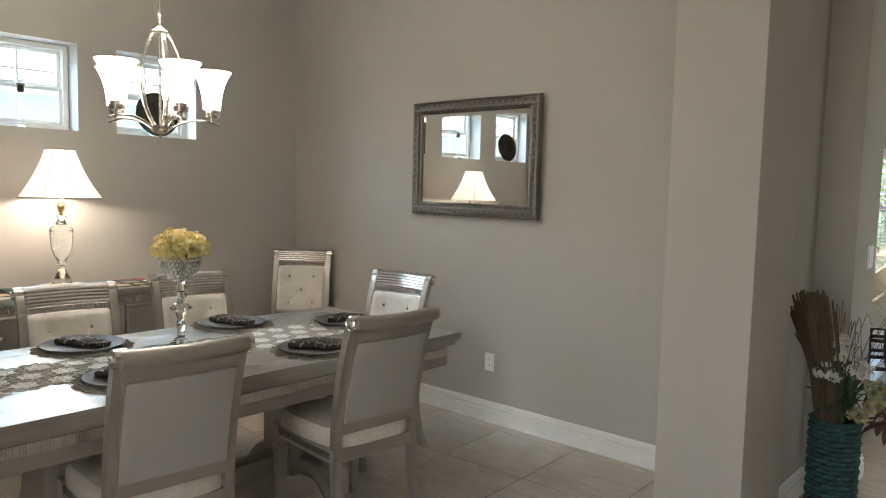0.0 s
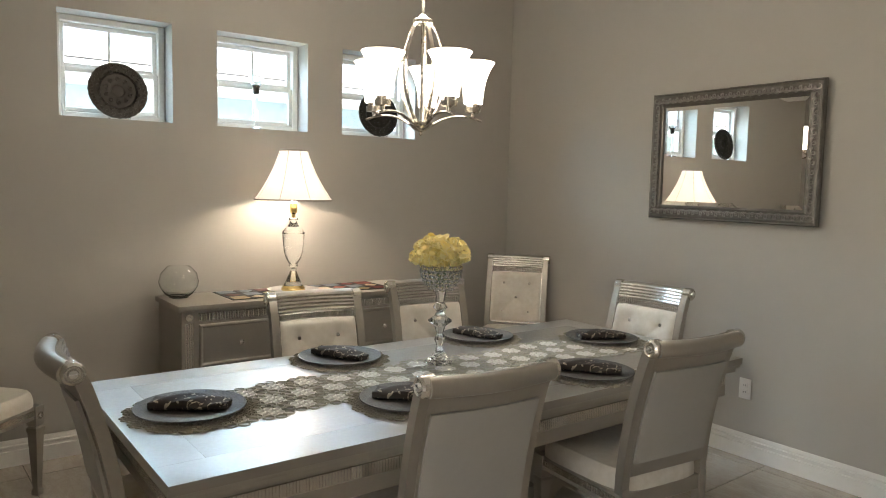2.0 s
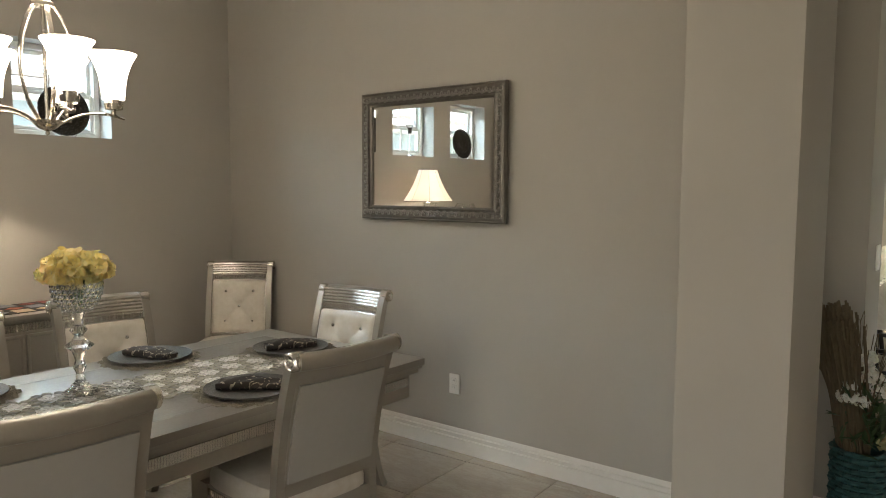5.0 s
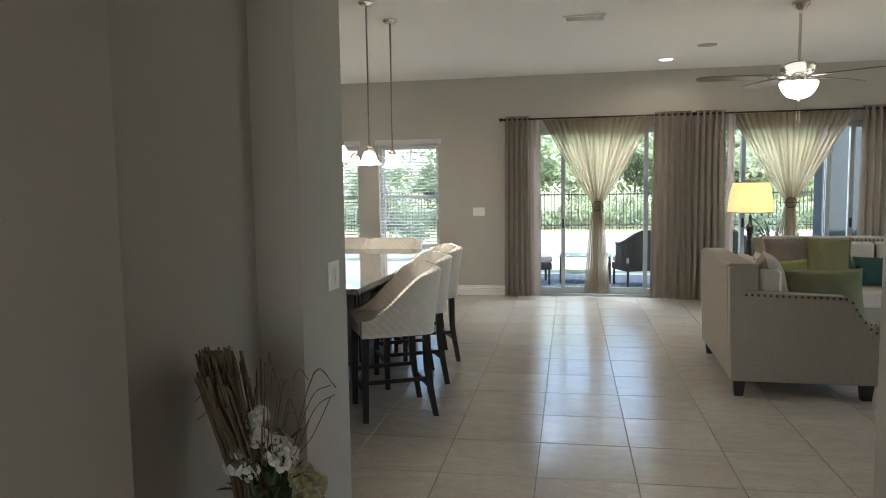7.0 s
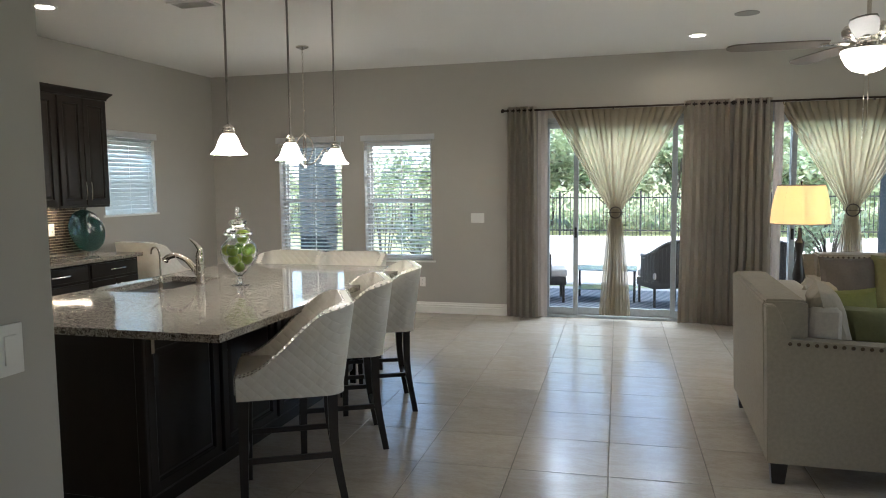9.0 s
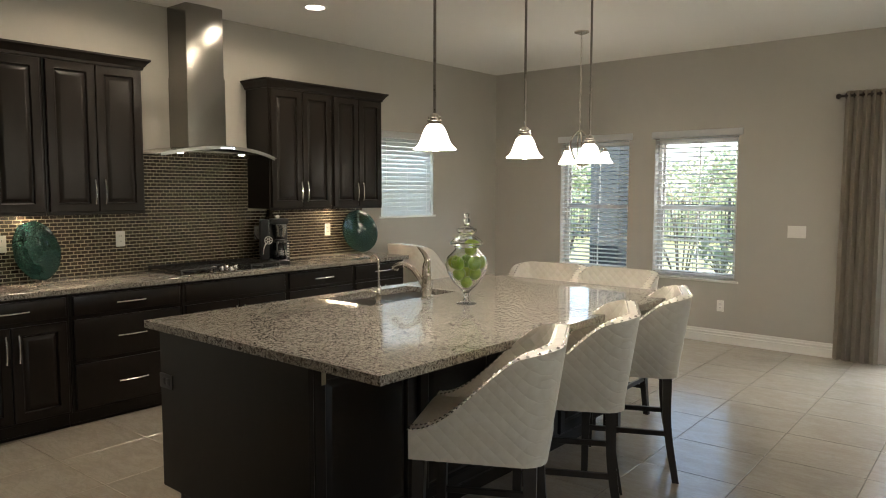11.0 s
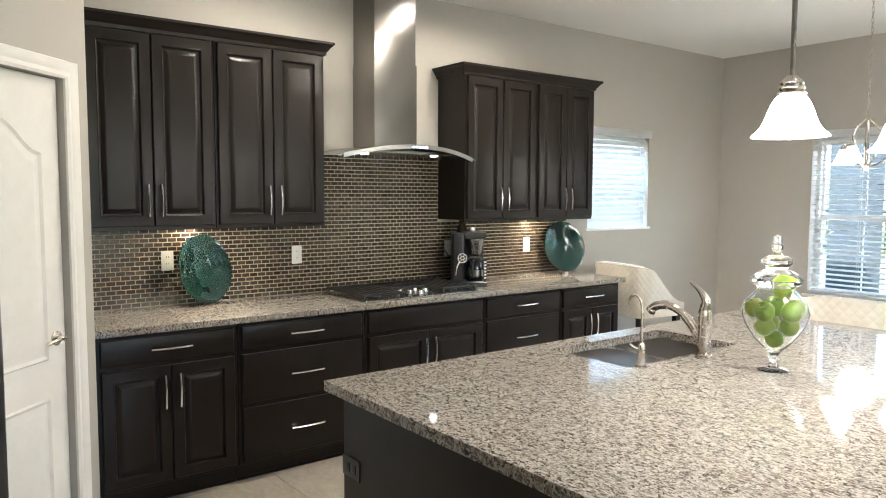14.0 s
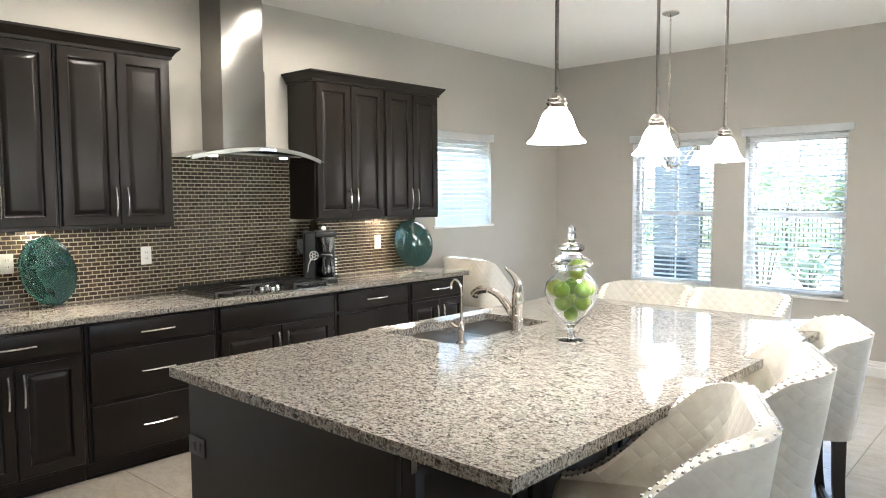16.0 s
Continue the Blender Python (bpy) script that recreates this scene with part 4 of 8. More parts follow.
def ceiling_can(x, y, power=24):
    t = thing("recessed_light", "lit white recessed ceiling light", "ceiling light", "recessed lights", Matrix.Translation((x, y, CEIL)))
    lathe(bm := B(), [(0.095, -0.0005), (0.095, -0.005), (0.075, -0.007), (0.072, -0.0005)], 32)
    part("trim_ring", bm, M_TRIM, t)
    lathe(bm := B(), [(0.071, -0.001), (0.071, -0.004), (0, -0.004)], 28)
    part("lens", bm, M_CAN, t)
    d = lamp("recessed_light_glow", "SPOT", Matrix.Translation((x, y, CEIL - 0.02)), power, (1.0, 0.86, 0.66), 0.07)
    d.data.spot_size, d.data.spot_blend = radians(172), 0.35


for p in ((0.90, -3.62, 9), (2.18, -3.72, 19), (5.90, -0.84, 4), (0.90, -5.10, 10)):
    ceiling_can(*p)


def ceiling_vent(x, y):
    t = thing("ceiling_vent", "white louvred air vent in the ceiling", "air vent", "ceiling vents", Matrix.Translation((x, y, CEIL)))
    bm = B()
    for a in ((-0.18, 0.18, -0.10, -0.075), (-0.18, 0.18, 0.075, 0.10), (-0.18, -0.155, -0.075, 0.075), (0.155, 0.18, -0.075, 0.075)):
        box(bm, *a, -0.012, -0.0005, 0.002)
    part("frame", bm, M_TRIM, t)
    box(bm := B(), -0.155, 0.155, -0.075, 0.075, -0.003, -0.0005)
    part("backing", bm, M_SLOT, t)
    box(bm := B(), -0.153, 0.153, -0.008, 0.008, -0.001, 0.001)
    me = mesh_of(bm, "slat", M_TRIM, 0)
    for k in range(7):
        part("slat", me, None, t, m=Matrix.Translation((0, -0.063 + 0.021 * k, -0.009)) @ Matrix.Rotation(radians(38), 4, "X"))


ceiling_vent(2.05, -3.35)
ceiling_vent(4.99, -3.32)
t = thing("ceiling_speaker", "round grey in-ceiling speaker grille", "speaker", m=Matrix.Translation((6.235, -1.67, CEIL)))
lathe(bm := B(), [(0.10, -0.0005), (0.10, -0.005), (0, -0.006)], 32)
part("grille", bm, two_tone("speaker_grille", (0.34, 0.33, 0.31), (0.30, 0.29, 0.27), 300, 0.7), t)

# under-cabinet strip lights
for y0, y1 in ((-5.95, -5.0), (-3.1, -2.45)):
    t = thing("cabinet_light", "slim lit strip light under the wall cabinets", "strip light", "cabinet lights")
    box(bm := B(), 0.10, 0.14, y0, y1, 1.374, 1.3845, 0.002)
    part("housing", bm, M_PLATE, t)
    lamp("cabinet_glow", "AREA", look((0.12, (y0 + y1) / 2, 1.366), (0.10, (y0 + y1) / 2, 0)), 1.5, (1.0, 0.78, 0.54), 0.03, y1 - y0)


# pantry door
def six_arch_door():
    """A white two-panel door with an arched upper panel, its casing, and a lever handle; kept closed."""
    d = tagged(new("door_1"), kind="structure")
    d.matrix_basis = PD @ Matrix.Translation((D1, 0, 0)) @ Matrix.Rotation(radians(180), 4, "Z")
    w = D1 - D0
    bm = B()
    # local: x from the far jamb, -y faces the kitchen
    box(bm, 0.004, w - 0.004, 0.03, 0.066, 0.008, DH - 0.004, 0.003)
    part("door_leaf", bm, M_TRIM, d)

    def outline(x0, x1, z0, z1, rise):
        pts = [(x0, z0), (x1, z0)]
        n = 14 if rise else 1
        for k in range(n + 1):
            u = k / n
            x = x1 + (x0 - x1) * u
            s = 0.5 - 0.5 * math.cos(2 * math.pi * u)
            pts.append((x, z1 + rise * s))
        return pts
    for z0, z1, rise in ((0.86, 1.74, 0.13), (0.20, 0.70, 0.0)):
        bm = B()
        base = outline(0.115, w - 0.115, z0, z1, rise)
        cx, cz = w / 2, (z0 + z1 + rise) / 2
        loops = []
        for ins, dep in ((0, 0.0303), (0.008, 0.022), (0.022, 0.0295), (0.034, 0.0298), (0.055, 0.024), (0.06, 0.0235)):
            loop = []
            for x, z in base:
                fx = 1 - ins / abs(base[0][0] - cx)
                fz = 1 - ins / abs(base[0][1] - cz)
                loop.append(bm.verts.new((cx + (x - cx) * fx, dep, cz + (z - cz) * fz)))
            loops.append(loop)
        for a, b in zip(loops, loops[1:]):
            for i in range(len(a)):
                j = (i + 1) % len(a)
                bm.faces.new((a[i], a[j], b[j], b[i]))
        bm.faces.new(loops[-1])
        part("door_panel", bm, M_TRIM, d, angle=25)
    bm = B()
    prof = [(0.0, 0.0), (0.0, 0.010), (0.012, 0.016), (0.03, 0.012), (0.05, 0.018), (0.07, 0.021), (0.075, 0.018), (0.075, 0.0)]
    lines = []
    for k, dep in prof:
        o = 0.012 + k - 0.012
        lines.append([bm.verts.new(p) for p in ((-o, -dep - 0.0005, 0.0), (-o, -dep - 0.0005, DH + o), (w + o, -dep - 0.0005, DH + o), (w + o, -dep - 0.0005, 0.0))])
    for a, b in zip(lines, lines[1:] + lines[:1]):
        for i in range(3):
            bm.faces.new((a[i], a[i + 1], b[i + 1], b[i]))
    part("door_casing", bm, M_TRIM, d, angle=20)
    x, z = w - 0.065, 0.945
    lathe(bm := B(), [(0.032, 0), (0.032, 0.006), (0.022, 0.012), (0.012, 0.014), (0.012, 0.04), (0, 0.04)], 20)
    hb = part("door_handle", bm, M_NICKEL, d, "brushed nickel lever handle", Matrix.Translation((x, 0.0298, z)) @ Matrix.Rotation(radians(90), 4, "X"))
    tube(bm := B(), curve_pts([(0, 0, 0.042), (-0.03, 0.004, 0.048), (-0.07, 0.0, 0.046), (-0.105, -0.006, 0.04)], 5), [0.010] * 8 + [0.008] * 8, 10)
    part("lever", bm, M_NICKEL, hb)


six_arch_door()
baseboard("baseboard_pantry", [((0.70 + 0.0 * 0.7071, -6.135 - 0.0), (0.70 + 0.085 * 0.7071, -6.135 - 0.085 * 0.7071), (0.7071, 0.7071))])


M_FRIDGE = brushed("dark_stainless_steel", (0.13, 0.13, 0.135), 0.34, (1, 1, 1), 0.02, 60)


def fridge():
    t = thing("refrigerator", "tall stainless steel refrigerator with a curved door", "refrigerator", m=Matrix.Translation((0.025, 0.0, 0)))
    box(bm := B(), 2.22, 3.12, -7.48, -6.80, 0.02, 1.80, 0.01, 2)
    part("body", bm, M_BLACKPL, t)
    for x0, x1 in ((2.222, 2.668), (2.672, 3.118)):
        poly = [(x0, -6.796), (x1, -6.796)] + [(x1 + (x0 - x1) * k / 10, -6.735 + 0.03 * math.sin(math.pi * k / 10) ** 0.7) for k in range(11)]
        d = part("fridge_door", prism(B(), poly, 0.08, 1.86), M_FRIDGE, t)
        hx = 2.64 if x0 < 2.5 else 2.70
        tube(bm := B(), curve_pts([(hx, -6.72, 0.80), (hx, -6.70, 0.86), (hx, -6.695, 1.2), (hx, -6.70, 1.6), (hx, -6.72, 1.66)], 6), 0.012, 10)
        part("handle", bm, M_STEEL, d)
    box(bm := B(), 2.25, 3.09, -7.4, -6.83, 0.0, 0.019)
    part("foot_plinth", bm, M_BLACKPL, t)


fridge()


# stools
def quilt(name, a, b, size=0.06, rough=0.42, bumpy=0.13):
    m = two_tone(name, a, b, 3.0, rough)
    sep = m.node("SeparateXYZ", Vector=m.node("TexCoord").outputs["Object"])
    def mth(op, x, y=None):
        n = m.t.nodes.new("ShaderNodeMath")
        n.operation = op
        for k, v in enumerate((x, y)):
            if v is None:
                continue
            if hasattr(v, "is_output"):
                m.t.links.new(v, n.inputs[k])
            else:
                n.inputs[k].default_value = v
        return n.outputs[0]
    along = mth("ADD", sep.outputs["X"], sep.outputs["Y"])
    p = mth("MULTIPLY", mth("ADD", along, sep.outputs["Z"]), math.pi / size)
    q = mth("MULTIPLY", mth("SUBTRACT", along, sep.outputs["Z"]), math.pi / size)
    hgt = mth("MULTIPLY", mth("ABSOLUTE", mth("SINE", p)), mth("ABSOLUTE", mth("SINE", q)))
    m.bump(mth("POWER", hgt, 0.4), bumpy, 0.012)
    return m


M_QUILT = quilt("cream_quilted_leather", (0.66, 0.62, 0.55), (0.62, 0.58, 0.51), bumpy=0.2)
M_CREAM = two_tone("cream_leather", (0.66, 0.61, 0.53), (0.61, 0.565, 0.49), 4, 0.42, bump=0.15, bscale=150)
M_NAIL = Mat("nailhead", (0.62, 0.60, 0.57), 0.22, 1.0)


def bar_stool():
    t = thing("bar_stool", "cream quilted leather counter stool with black wooden legs", "bar stool", "bar stools")
    W, YB, YFR, R = 0.235, 0.235, -0.235, 0.06

    def path(u):
        """A point on the U of arms and back, and how far back it is (0 at the arm's front, 1 on the back)."""
        side, arc, back = YB - R - YFR, R * math.pi / 2, 2 * (W - R)
        tot = 2 * side + 2 * arc + back
        s = u * tot
        if s < side:
            return -W, YFR + s, s / (side + arc), Vector((-1, 0))
        s -= side
        if s < arc:
            a = s / R
            return -W + R - R * math.cos(a), YB - R + R * math.sin(a), (side + s) / (side + arc), Vector((-math.cos(a), math.sin(a)))
        s -= arc
        if s < back:
            return -W + R + s, YB, 1.0, Vector((0, 1))
        s -= back
        if s < arc:
            a = s / R
            return W - R + R * math.sin(a), YB - R + R * math.cos(a), (side + arc - s) / (side + arc), Vector((math.sin(a), math.cos(a)))
        s -= arc
        return W, YB - R - s, (side - s) / (side + arc), Vector((1, 0))

    def top(k):
        k = min(max(k, 0), 1)
        return 0.675 + 0.325 * (k * k * (3 - 2 * k)) ** 1.05

    def f(u, v):
        x, y, k, n = path(u)
        z = 0.565 + (top(k) - 0.565) * v
        flare = 0.06 * ((z - 0.6) / 0.4) * k if z > 0.6 else 0
        return (x + n.x * flare, y + n.y * flare, z)
    part("back_shell", shell(B(), f, 64, 12, 0.058), M_QUILT, t)
    box(bm := B(), -0.212, 0.212, -0.25, 0.20, 0.57, 0.672, 0.03, 3)
    part("seat", bm, M_CREAM, t)
    bm = B()
    n = 74
    for i in range(n + 1):
        u = i / n
        x, y, k, nn = path(u)
        for side in (-1, 1):
            p = Vector(f(u, 1.0)) + Vector((nn.x * 0.0225 * side, nn.y * 0.0225 * side, -0.001))
            lathe(bm, [(0.0075, 0), (0.0058, 0.004), (0, 0.0055)], 6, m=Matrix.Translation(p))
    for s in (-1, 1):
        for i in range(8):
            p = Vector((s * (W + 0.0235 * 0), YFR - 0.004, 0.575 + 0.012 * i))
            lathe(bm, [(0.0062, 0), (0.0045, 0.003), (0, 0.004)], 6, m=Matrix.Translation(p) @ Matrix.Rotation(radians(90), 4, "X"))
    part("nailhead_trim", bm, M_NAIL, t, "polished nailhead trim", kind="stuff")
    for sx in (-1, 1):
        for sy in (-1, 1):
            bm = B()
            pts = [(sx * 0.205, sy * 0.205, 0.566), (sx * 0.212, sy * 0.212, 0.30), (sx * 0.222, sy * (0.215 if sy < 0 else 0.26), 0.0)]
            pts = curve_pts(pts, 5)
            prev = None
            for p, r in zip(pts, [0.024 - 0.0007 * i for i in range(len(pts))]):
                ring = [bm.verts.new((p.x + a * r, p.y + b * r, p.z)) for a, b in ((-1, -1), (1, -1), (1, 1), (-1, 1))]
                if prev:
                    for i in range(4):
                        bm.faces.new((prev[i], prev[(i + 1) % 4], ring[(i + 1) % 4], ring[i]))
                else:
                    bm.faces.new(ring)
                prev = ring
            bm.faces.new(prev[::-1])
            part("leg", bm, M_BLKWOOD, t)
    for z, a, b in ((0.20, (-0.215, -0.215), (0.215, -0.215)), (0.26, (-0.215, -0.21), (-0.215, 0.22)), (0.26, (0.215, -0.21), (0.215, 0.22)), (0.20, (-0.215, 0.225), (0.215, 0.225))):
        bm = B()
        x0, x1 = min(a[0], b[0]), max(a[0], b[0])
        y0, y1 = min(a[1], b[1]), max(a[1], b[1])
        box(bm, x0 - 0.010, x1 + 0.010, y0 - 0.010, y1 + 0.010, z - 0.014, z + 0.014, 0.003)
        part("stretcher", bm, M_BLKWOOD, t)
    return t


def spin(x, y, deg):
    return Matrix.Translation((x, y, 0)) @ Matrix.Rotation(radians(deg), 4, "Z")


# heading 0: the stool faces -y
stool = bar_stool()
stool.matrix_basis = spin(3.706, -5.136, -62)
for x, y, d in ((3.63, -4.366, -62), (3.586, -3.636, -64), (2.53, -2.98, 0), (3.08, -2.98, 2), (0.42, -1.80, 172)):
    copy_thing(stool, spin(x, y, d))

# ---- dining room ----
def champagne():
    m = Mat("champagne_silver_finish", (0.50, 0.465, 0.41), 0.36, 0.55)
    n = m.noise(5, 5, (1, 1, 1))
    g = m.noise(90, 3, (1, 1, 1))
    c = m.mix(n, (0.42, 0.388, 0.34), (0.35, 0.325, 0.283))
    m.set("Base Color", m.mix(0.07, c, m.ramp(g, (0.35, grey(0.35)), (0.65, grey(0.65))), "OVERLAY"))
    m.set("Roughness", m.ramp(g, (0.3, grey(0.30)), (0.7, grey(0.42))))
    return m


M_CHAMP = champagne()
M_TOP = champagne()
M_TOP.m.name = "champagne_table_top"
M_TOP.set("Base Color", M_TOP.mix(M_TOP.noise(7, 5), (0.34, 0.315, 0.275), (0.28, 0.258, 0.225)))
M_TOP.set("Metallic", 0.5).set("Coat Weight", 0.8).set("Coat Roughness", 0.28)
M_TOPMID = champagne()
M_TOPMID.m.name = "champagne_table_panel"
M_TOPMID.set("Base Color", M_TOPMID.mix(M_TOPMID.noise(7, 5, (8, 0.6, 1)), (0.40, 0.375, 0.335), (0.33, 0.308, 0.272)))
M_TOPMID.set("Metallic", 0.5).set("Coat Weight", 0.8).set("Coat Roughness", 0.24)
M_SILVER = Mat("bright_silver_leaf", (0.66, 0.63, 0.58), 0.24, 0.85)
M_BACKCLOTH = two_tone("pale_upholstery_cloth", (0.40, 0.385, 0.35), (0.365, 0.35, 0.318), 5, 0.7, bump=0.08, bscale=380, dist=0.001, grain=0.02)
M_CRYSTAL = glass("crystal", (0.97, 0.98, 0.98), 0.0, 1.55)
M_BUTTON = Mat("crystal_button", (0.80, 0.80, 0.78), 0.08, 0.9)


def bar_along(bm, pts, w, d):
    """A rectangular bar (w across x, d across the path) through points in a y-z plane at x."""
    prev = None
    n = len(pts)
    for i, (x, y, z) in enumerate(pts):
        a, b = Vector(pts[max(i - 1, 0)]), Vector(pts[min(i + 1, n - 1)])
        t = (b - a).normalized()
        nrm = Vector((0, t.z, -t.y))
        ring = [bm.verts.new(Vector((x + sx * w / 2, y, z)) + nrm * sd * d / 2) for sx, sd in ((-1, -1), (1, -1), (1, 1), (-1, 1))]
        if prev:
            for k in range(4):
                bm.faces.new((prev[k], prev[(k + 1) % 4], ring[(k + 1) % 4], ring[k]))
        else:
            bm.faces.new(ring)
        prev = ring
    bm.faces.new(prev[::-1])
    return bm


def back_y(z):
    """How far back the chair's back lies at a height."""
    s = max(0, (z - 0.46) / 0.50)
    return 0.205 + 0.03 * s + 0.075 * s * s


def dining_chair():
    t = thing("dining_chair", "champagne silver dining chair with a tufted cream leather back", "dining chair", "dining chairs")
    W = 0.200
    # stiles, curled over at the top
    for s in (-1, 1):
        pts = [(s * W, back_y(z), z) for z in [0.42 + 0.045 * k for k in range(12)]]
        y0, z0 = pts[-1][1], pts[-1][2]
        pts += [(s * W, y0 + 0.012, z0 + 0.028), (s * W, y0 + 0.03, z0 + 0.05)]
        part("stile", bar_along(B(), pts, 0.034, 0.036), M_CHAMP, t)
        lathe(bm := B(), [(0.031, -0.02), (0.031, 0.018), (0.024, 0.024), (0.02, 0.02), (0, 0.02)], 20)
        c = part("scroll_cap", bm, M_SILVER, t, "round scroll end", Matrix.Translation((s * (W + 0.004), y0 + 0.03, z0 + 0.045)) @ Matrix.Rotation(radians(90 * s), 4, "Y"))
        lathe(bm := B(), [(0.015, 0.0205), (0.012, 0.027), (0, 0.029)], 10)
        part("crystal", bm, M_BUTTON, c, "crystal inset")
    yt = back_y(0.915)
    # top rail: bowed, rolled
    bm = B()
    ts = [k / 14 for k in range(15)]
    tube(bm, [(-W + 2 * W * u, yt + 0.040 + 0.030 * math.sin(math.pi * u), 0.958) for u in ts], 0.029, 14)
    part("top_roll", bm, M_CHAMP, t)
    bm = B()
    for k, z in enumerate((0.970, 0.9545, 0.939, 0.9235, 0.908)):
        tube(bm, [(-W + 0.018 + 2 * (W - 0.018) * u, back_y(z) - 0.008 + 0.024 * math.sin(math.pi * u), z) for u in ts], 0.0095, 8)
    part("reeding", bm, M_SILVER, t, "reeded silver top rail")
    bm = B()
    for k in range(30):
        u = (k + 0.5) / 30
        x = -W + 0.022 + 2 * (W - 0.022) * u
        y = back_y(0.885) - 0.012 + 0.022 * math.sin(math.pi * u)
        box(bm, x - 0.0052, x + 0.0052, y - 0.006, y + 0.006, 0.871, 0.899, 0.003)
    part("beaded_band", bm, M_SILVER, t, "silver fluted band", kind="stuff")

    def backboard(u, v):
        z = 0.485 + v * 0.465
        return (-W + 0.015 + 2 * (W - 0.015) * u, back_y(z) + 0.012 + 0.022 * math.sin(math.pi * u) * v, z)
    part("back_panel", shell(B(), backboard, 14, 8, 0.016), M_CHAMP, t)

    def cloth(u, v):
        z = 0.535 + v * 0.340
        k = 0.004 * (min(u, 1 - u, v, 1 - v) > 0.02)
        return (-W + 0.021 + 2 * (W - 0.021) * u, back_y(z) + 0.0245 + 0.021 * math.sin(math.pi * (0.1 + 0.8 * u)) * (z - 0.52) / 0.43 + k, z)
    part("back_cloth", shell(B(), cloth, 16, 10, 0.010), M_BACKCLOTH, t, "pale cloth panel behind the chair back")
    rows = [(-0.092, 0.790), (0.092, 0.790), (0, 0.69), (-0.092, 0.59), (0.092, 0.59)]

    def tuft(u, v):
        x, z = -0.181 + 0.362 * u, 0.520 + v * 0.345
        d = 0.018
        for bx, bz in rows:
            r2 = ((x - bx) ** 2 + (z - bz) ** 2) / 0.0016
            d -= 0.016 * math.exp(-r2)
            for cx, cz in rows:
                if (bx, bz) < (cx, cz) and (bx - cx) ** 2 + (bz - cz) ** 2 < 0.0245:
                    vx, vz = cx - bx, cz - bz
                    ll = vx * vx + vz * vz
                    q = max(0, min(1, ((x - bx) * vx + (z - bz) * vz) / ll))
                    dd = (x - bx - q * vx) ** 2 + (z - bz - q * vz) ** 2
                    d -= 0.004 * math.exp(-dd / 0.00012)
        e = min(u, 1 - u, v, 1 - v)
        d *= min(1, e / 0.06) ** 0.5 if e > 0 else 0
        return (x, back_y(z) - d + 0.018 * math.sin(math.pi * u) * (z - 0.52) / 0.43, z)
    part("back_cushion", shell(B(), tuft, 40, 30, 0.012), M_CREAM, t, "tufted cream leather cushion")
    for bx, bz in rows:
        lathe(bm := B(), [(0.011, 0), (0.008, 0.006), (0, 0.008)], 10)
        part("button", bm, M_BUTTON, t, "crystal button", Matrix.Translation((bx, back_y(bz) - 0.008 + 0.01, bz)) @ Matrix.Rotation(radians(90), 4, "X"))
    bm = B()
    for x in (-0.1795, 0.1795):
        bar_along(bm, [(x, back_y(0.51 + 0.06 * k), 0.51 + 0.06 * k) for k in range(7)], 0.008, 0.024)
    for z in (0.514, 0.866):
        tube(bm, [(-0.178 + 0.0356 * k, back_y(z) - 0.003 + 0.018 * math.sin(math.pi * k / 10) * (z - 0.51) / 0.43, z) for k in range(11)], 0.006, 6)
    part("cushion_frame", bm, M_SILVER, t)
    # seat
    n = 18

    def seat(u, v):
        a = 2 * math.pi * u
        c, s = math.cos(a), math.sin(a)
        rx, ry = 0.222 - 0.012 * s, 0.235
        p = 5.0
        k = (abs(c) ** p + abs(s) ** p) ** (-1 / p)
        shrink = (1.0, 1.0, 0.985, 0.93, 0.75, 0.4, 0.02)[int(round(v * 6))]
        z = (0.425, 0.455, 0.475, 0.492, 0.502, 0.506, 0.507)[int(round(v * 6))]
        return (rx * k * c * shrink, -0.01 + ry * k * s * shrink, z)
    part("seat_cushion", shell(B(), seat, 36, 6, 0.004, wrap=True), M_CREAM, t, "cream leather seat")
    bm = B()
    for a in ((-0.215, 0.215, -0.240, -0.215), (-0.205, 0.205, 0.195, 0.22), (-0.220, -0.195, -0.22, 0.21), (0.195, 0.220, -0.22, 0.21)):
        box(bm, *a, 0.365, 0.424, 0.003)
    part("apron", bm, M_CHAMP, t)
    bm = B()
    for k in range(34):
        x = -0.185 + k * 0.37 / 33
        box(bm, x - 0.004, x + 0.004, -0.245, -0.239, 0.385, 0.41)
    for s in (-1, 1):
        for k in range(30):
            y = -0.19 + k * 0.38 / 29
            box(bm, s * 0.2225 - 0.003, s * 0.2225 + 0.003, y - 0.004, y + 0.004, 0.385, 0.41)
    part("apron_beading", bm, M_SILVER, t, kind="stuff")
    for s in (-1, 1):
        bm = B()
        cx, cy = s * 0.202, -0.222
        prev = None
        for h, z in ((0.026, 0.424), (0.026, 0.335), (0.020, 0.330), (0.028, 0.322), (0.028, 0.305), (0.024, 0.298), (0.013, 0.03), (0.017, 0.02), (0.017, 0.0)):
            ring = [bm.verts.new((cx + a * h, cy + b * h, z)) for a, b in ((-1, -1), (1, -1), (1, 1), (-1, 1))]
            if prev:
                for i in range(4):
                    bm.faces.new((prev[i], prev[(i + 1) % 4], ring[(i + 1) % 4], ring[i]))
            else:
                bm.faces.new(ring)
            prev = ring
        bm.faces.new(prev[::-1])
        leg = part("leg", bm, M_CHAMP, t)
        bm = B()
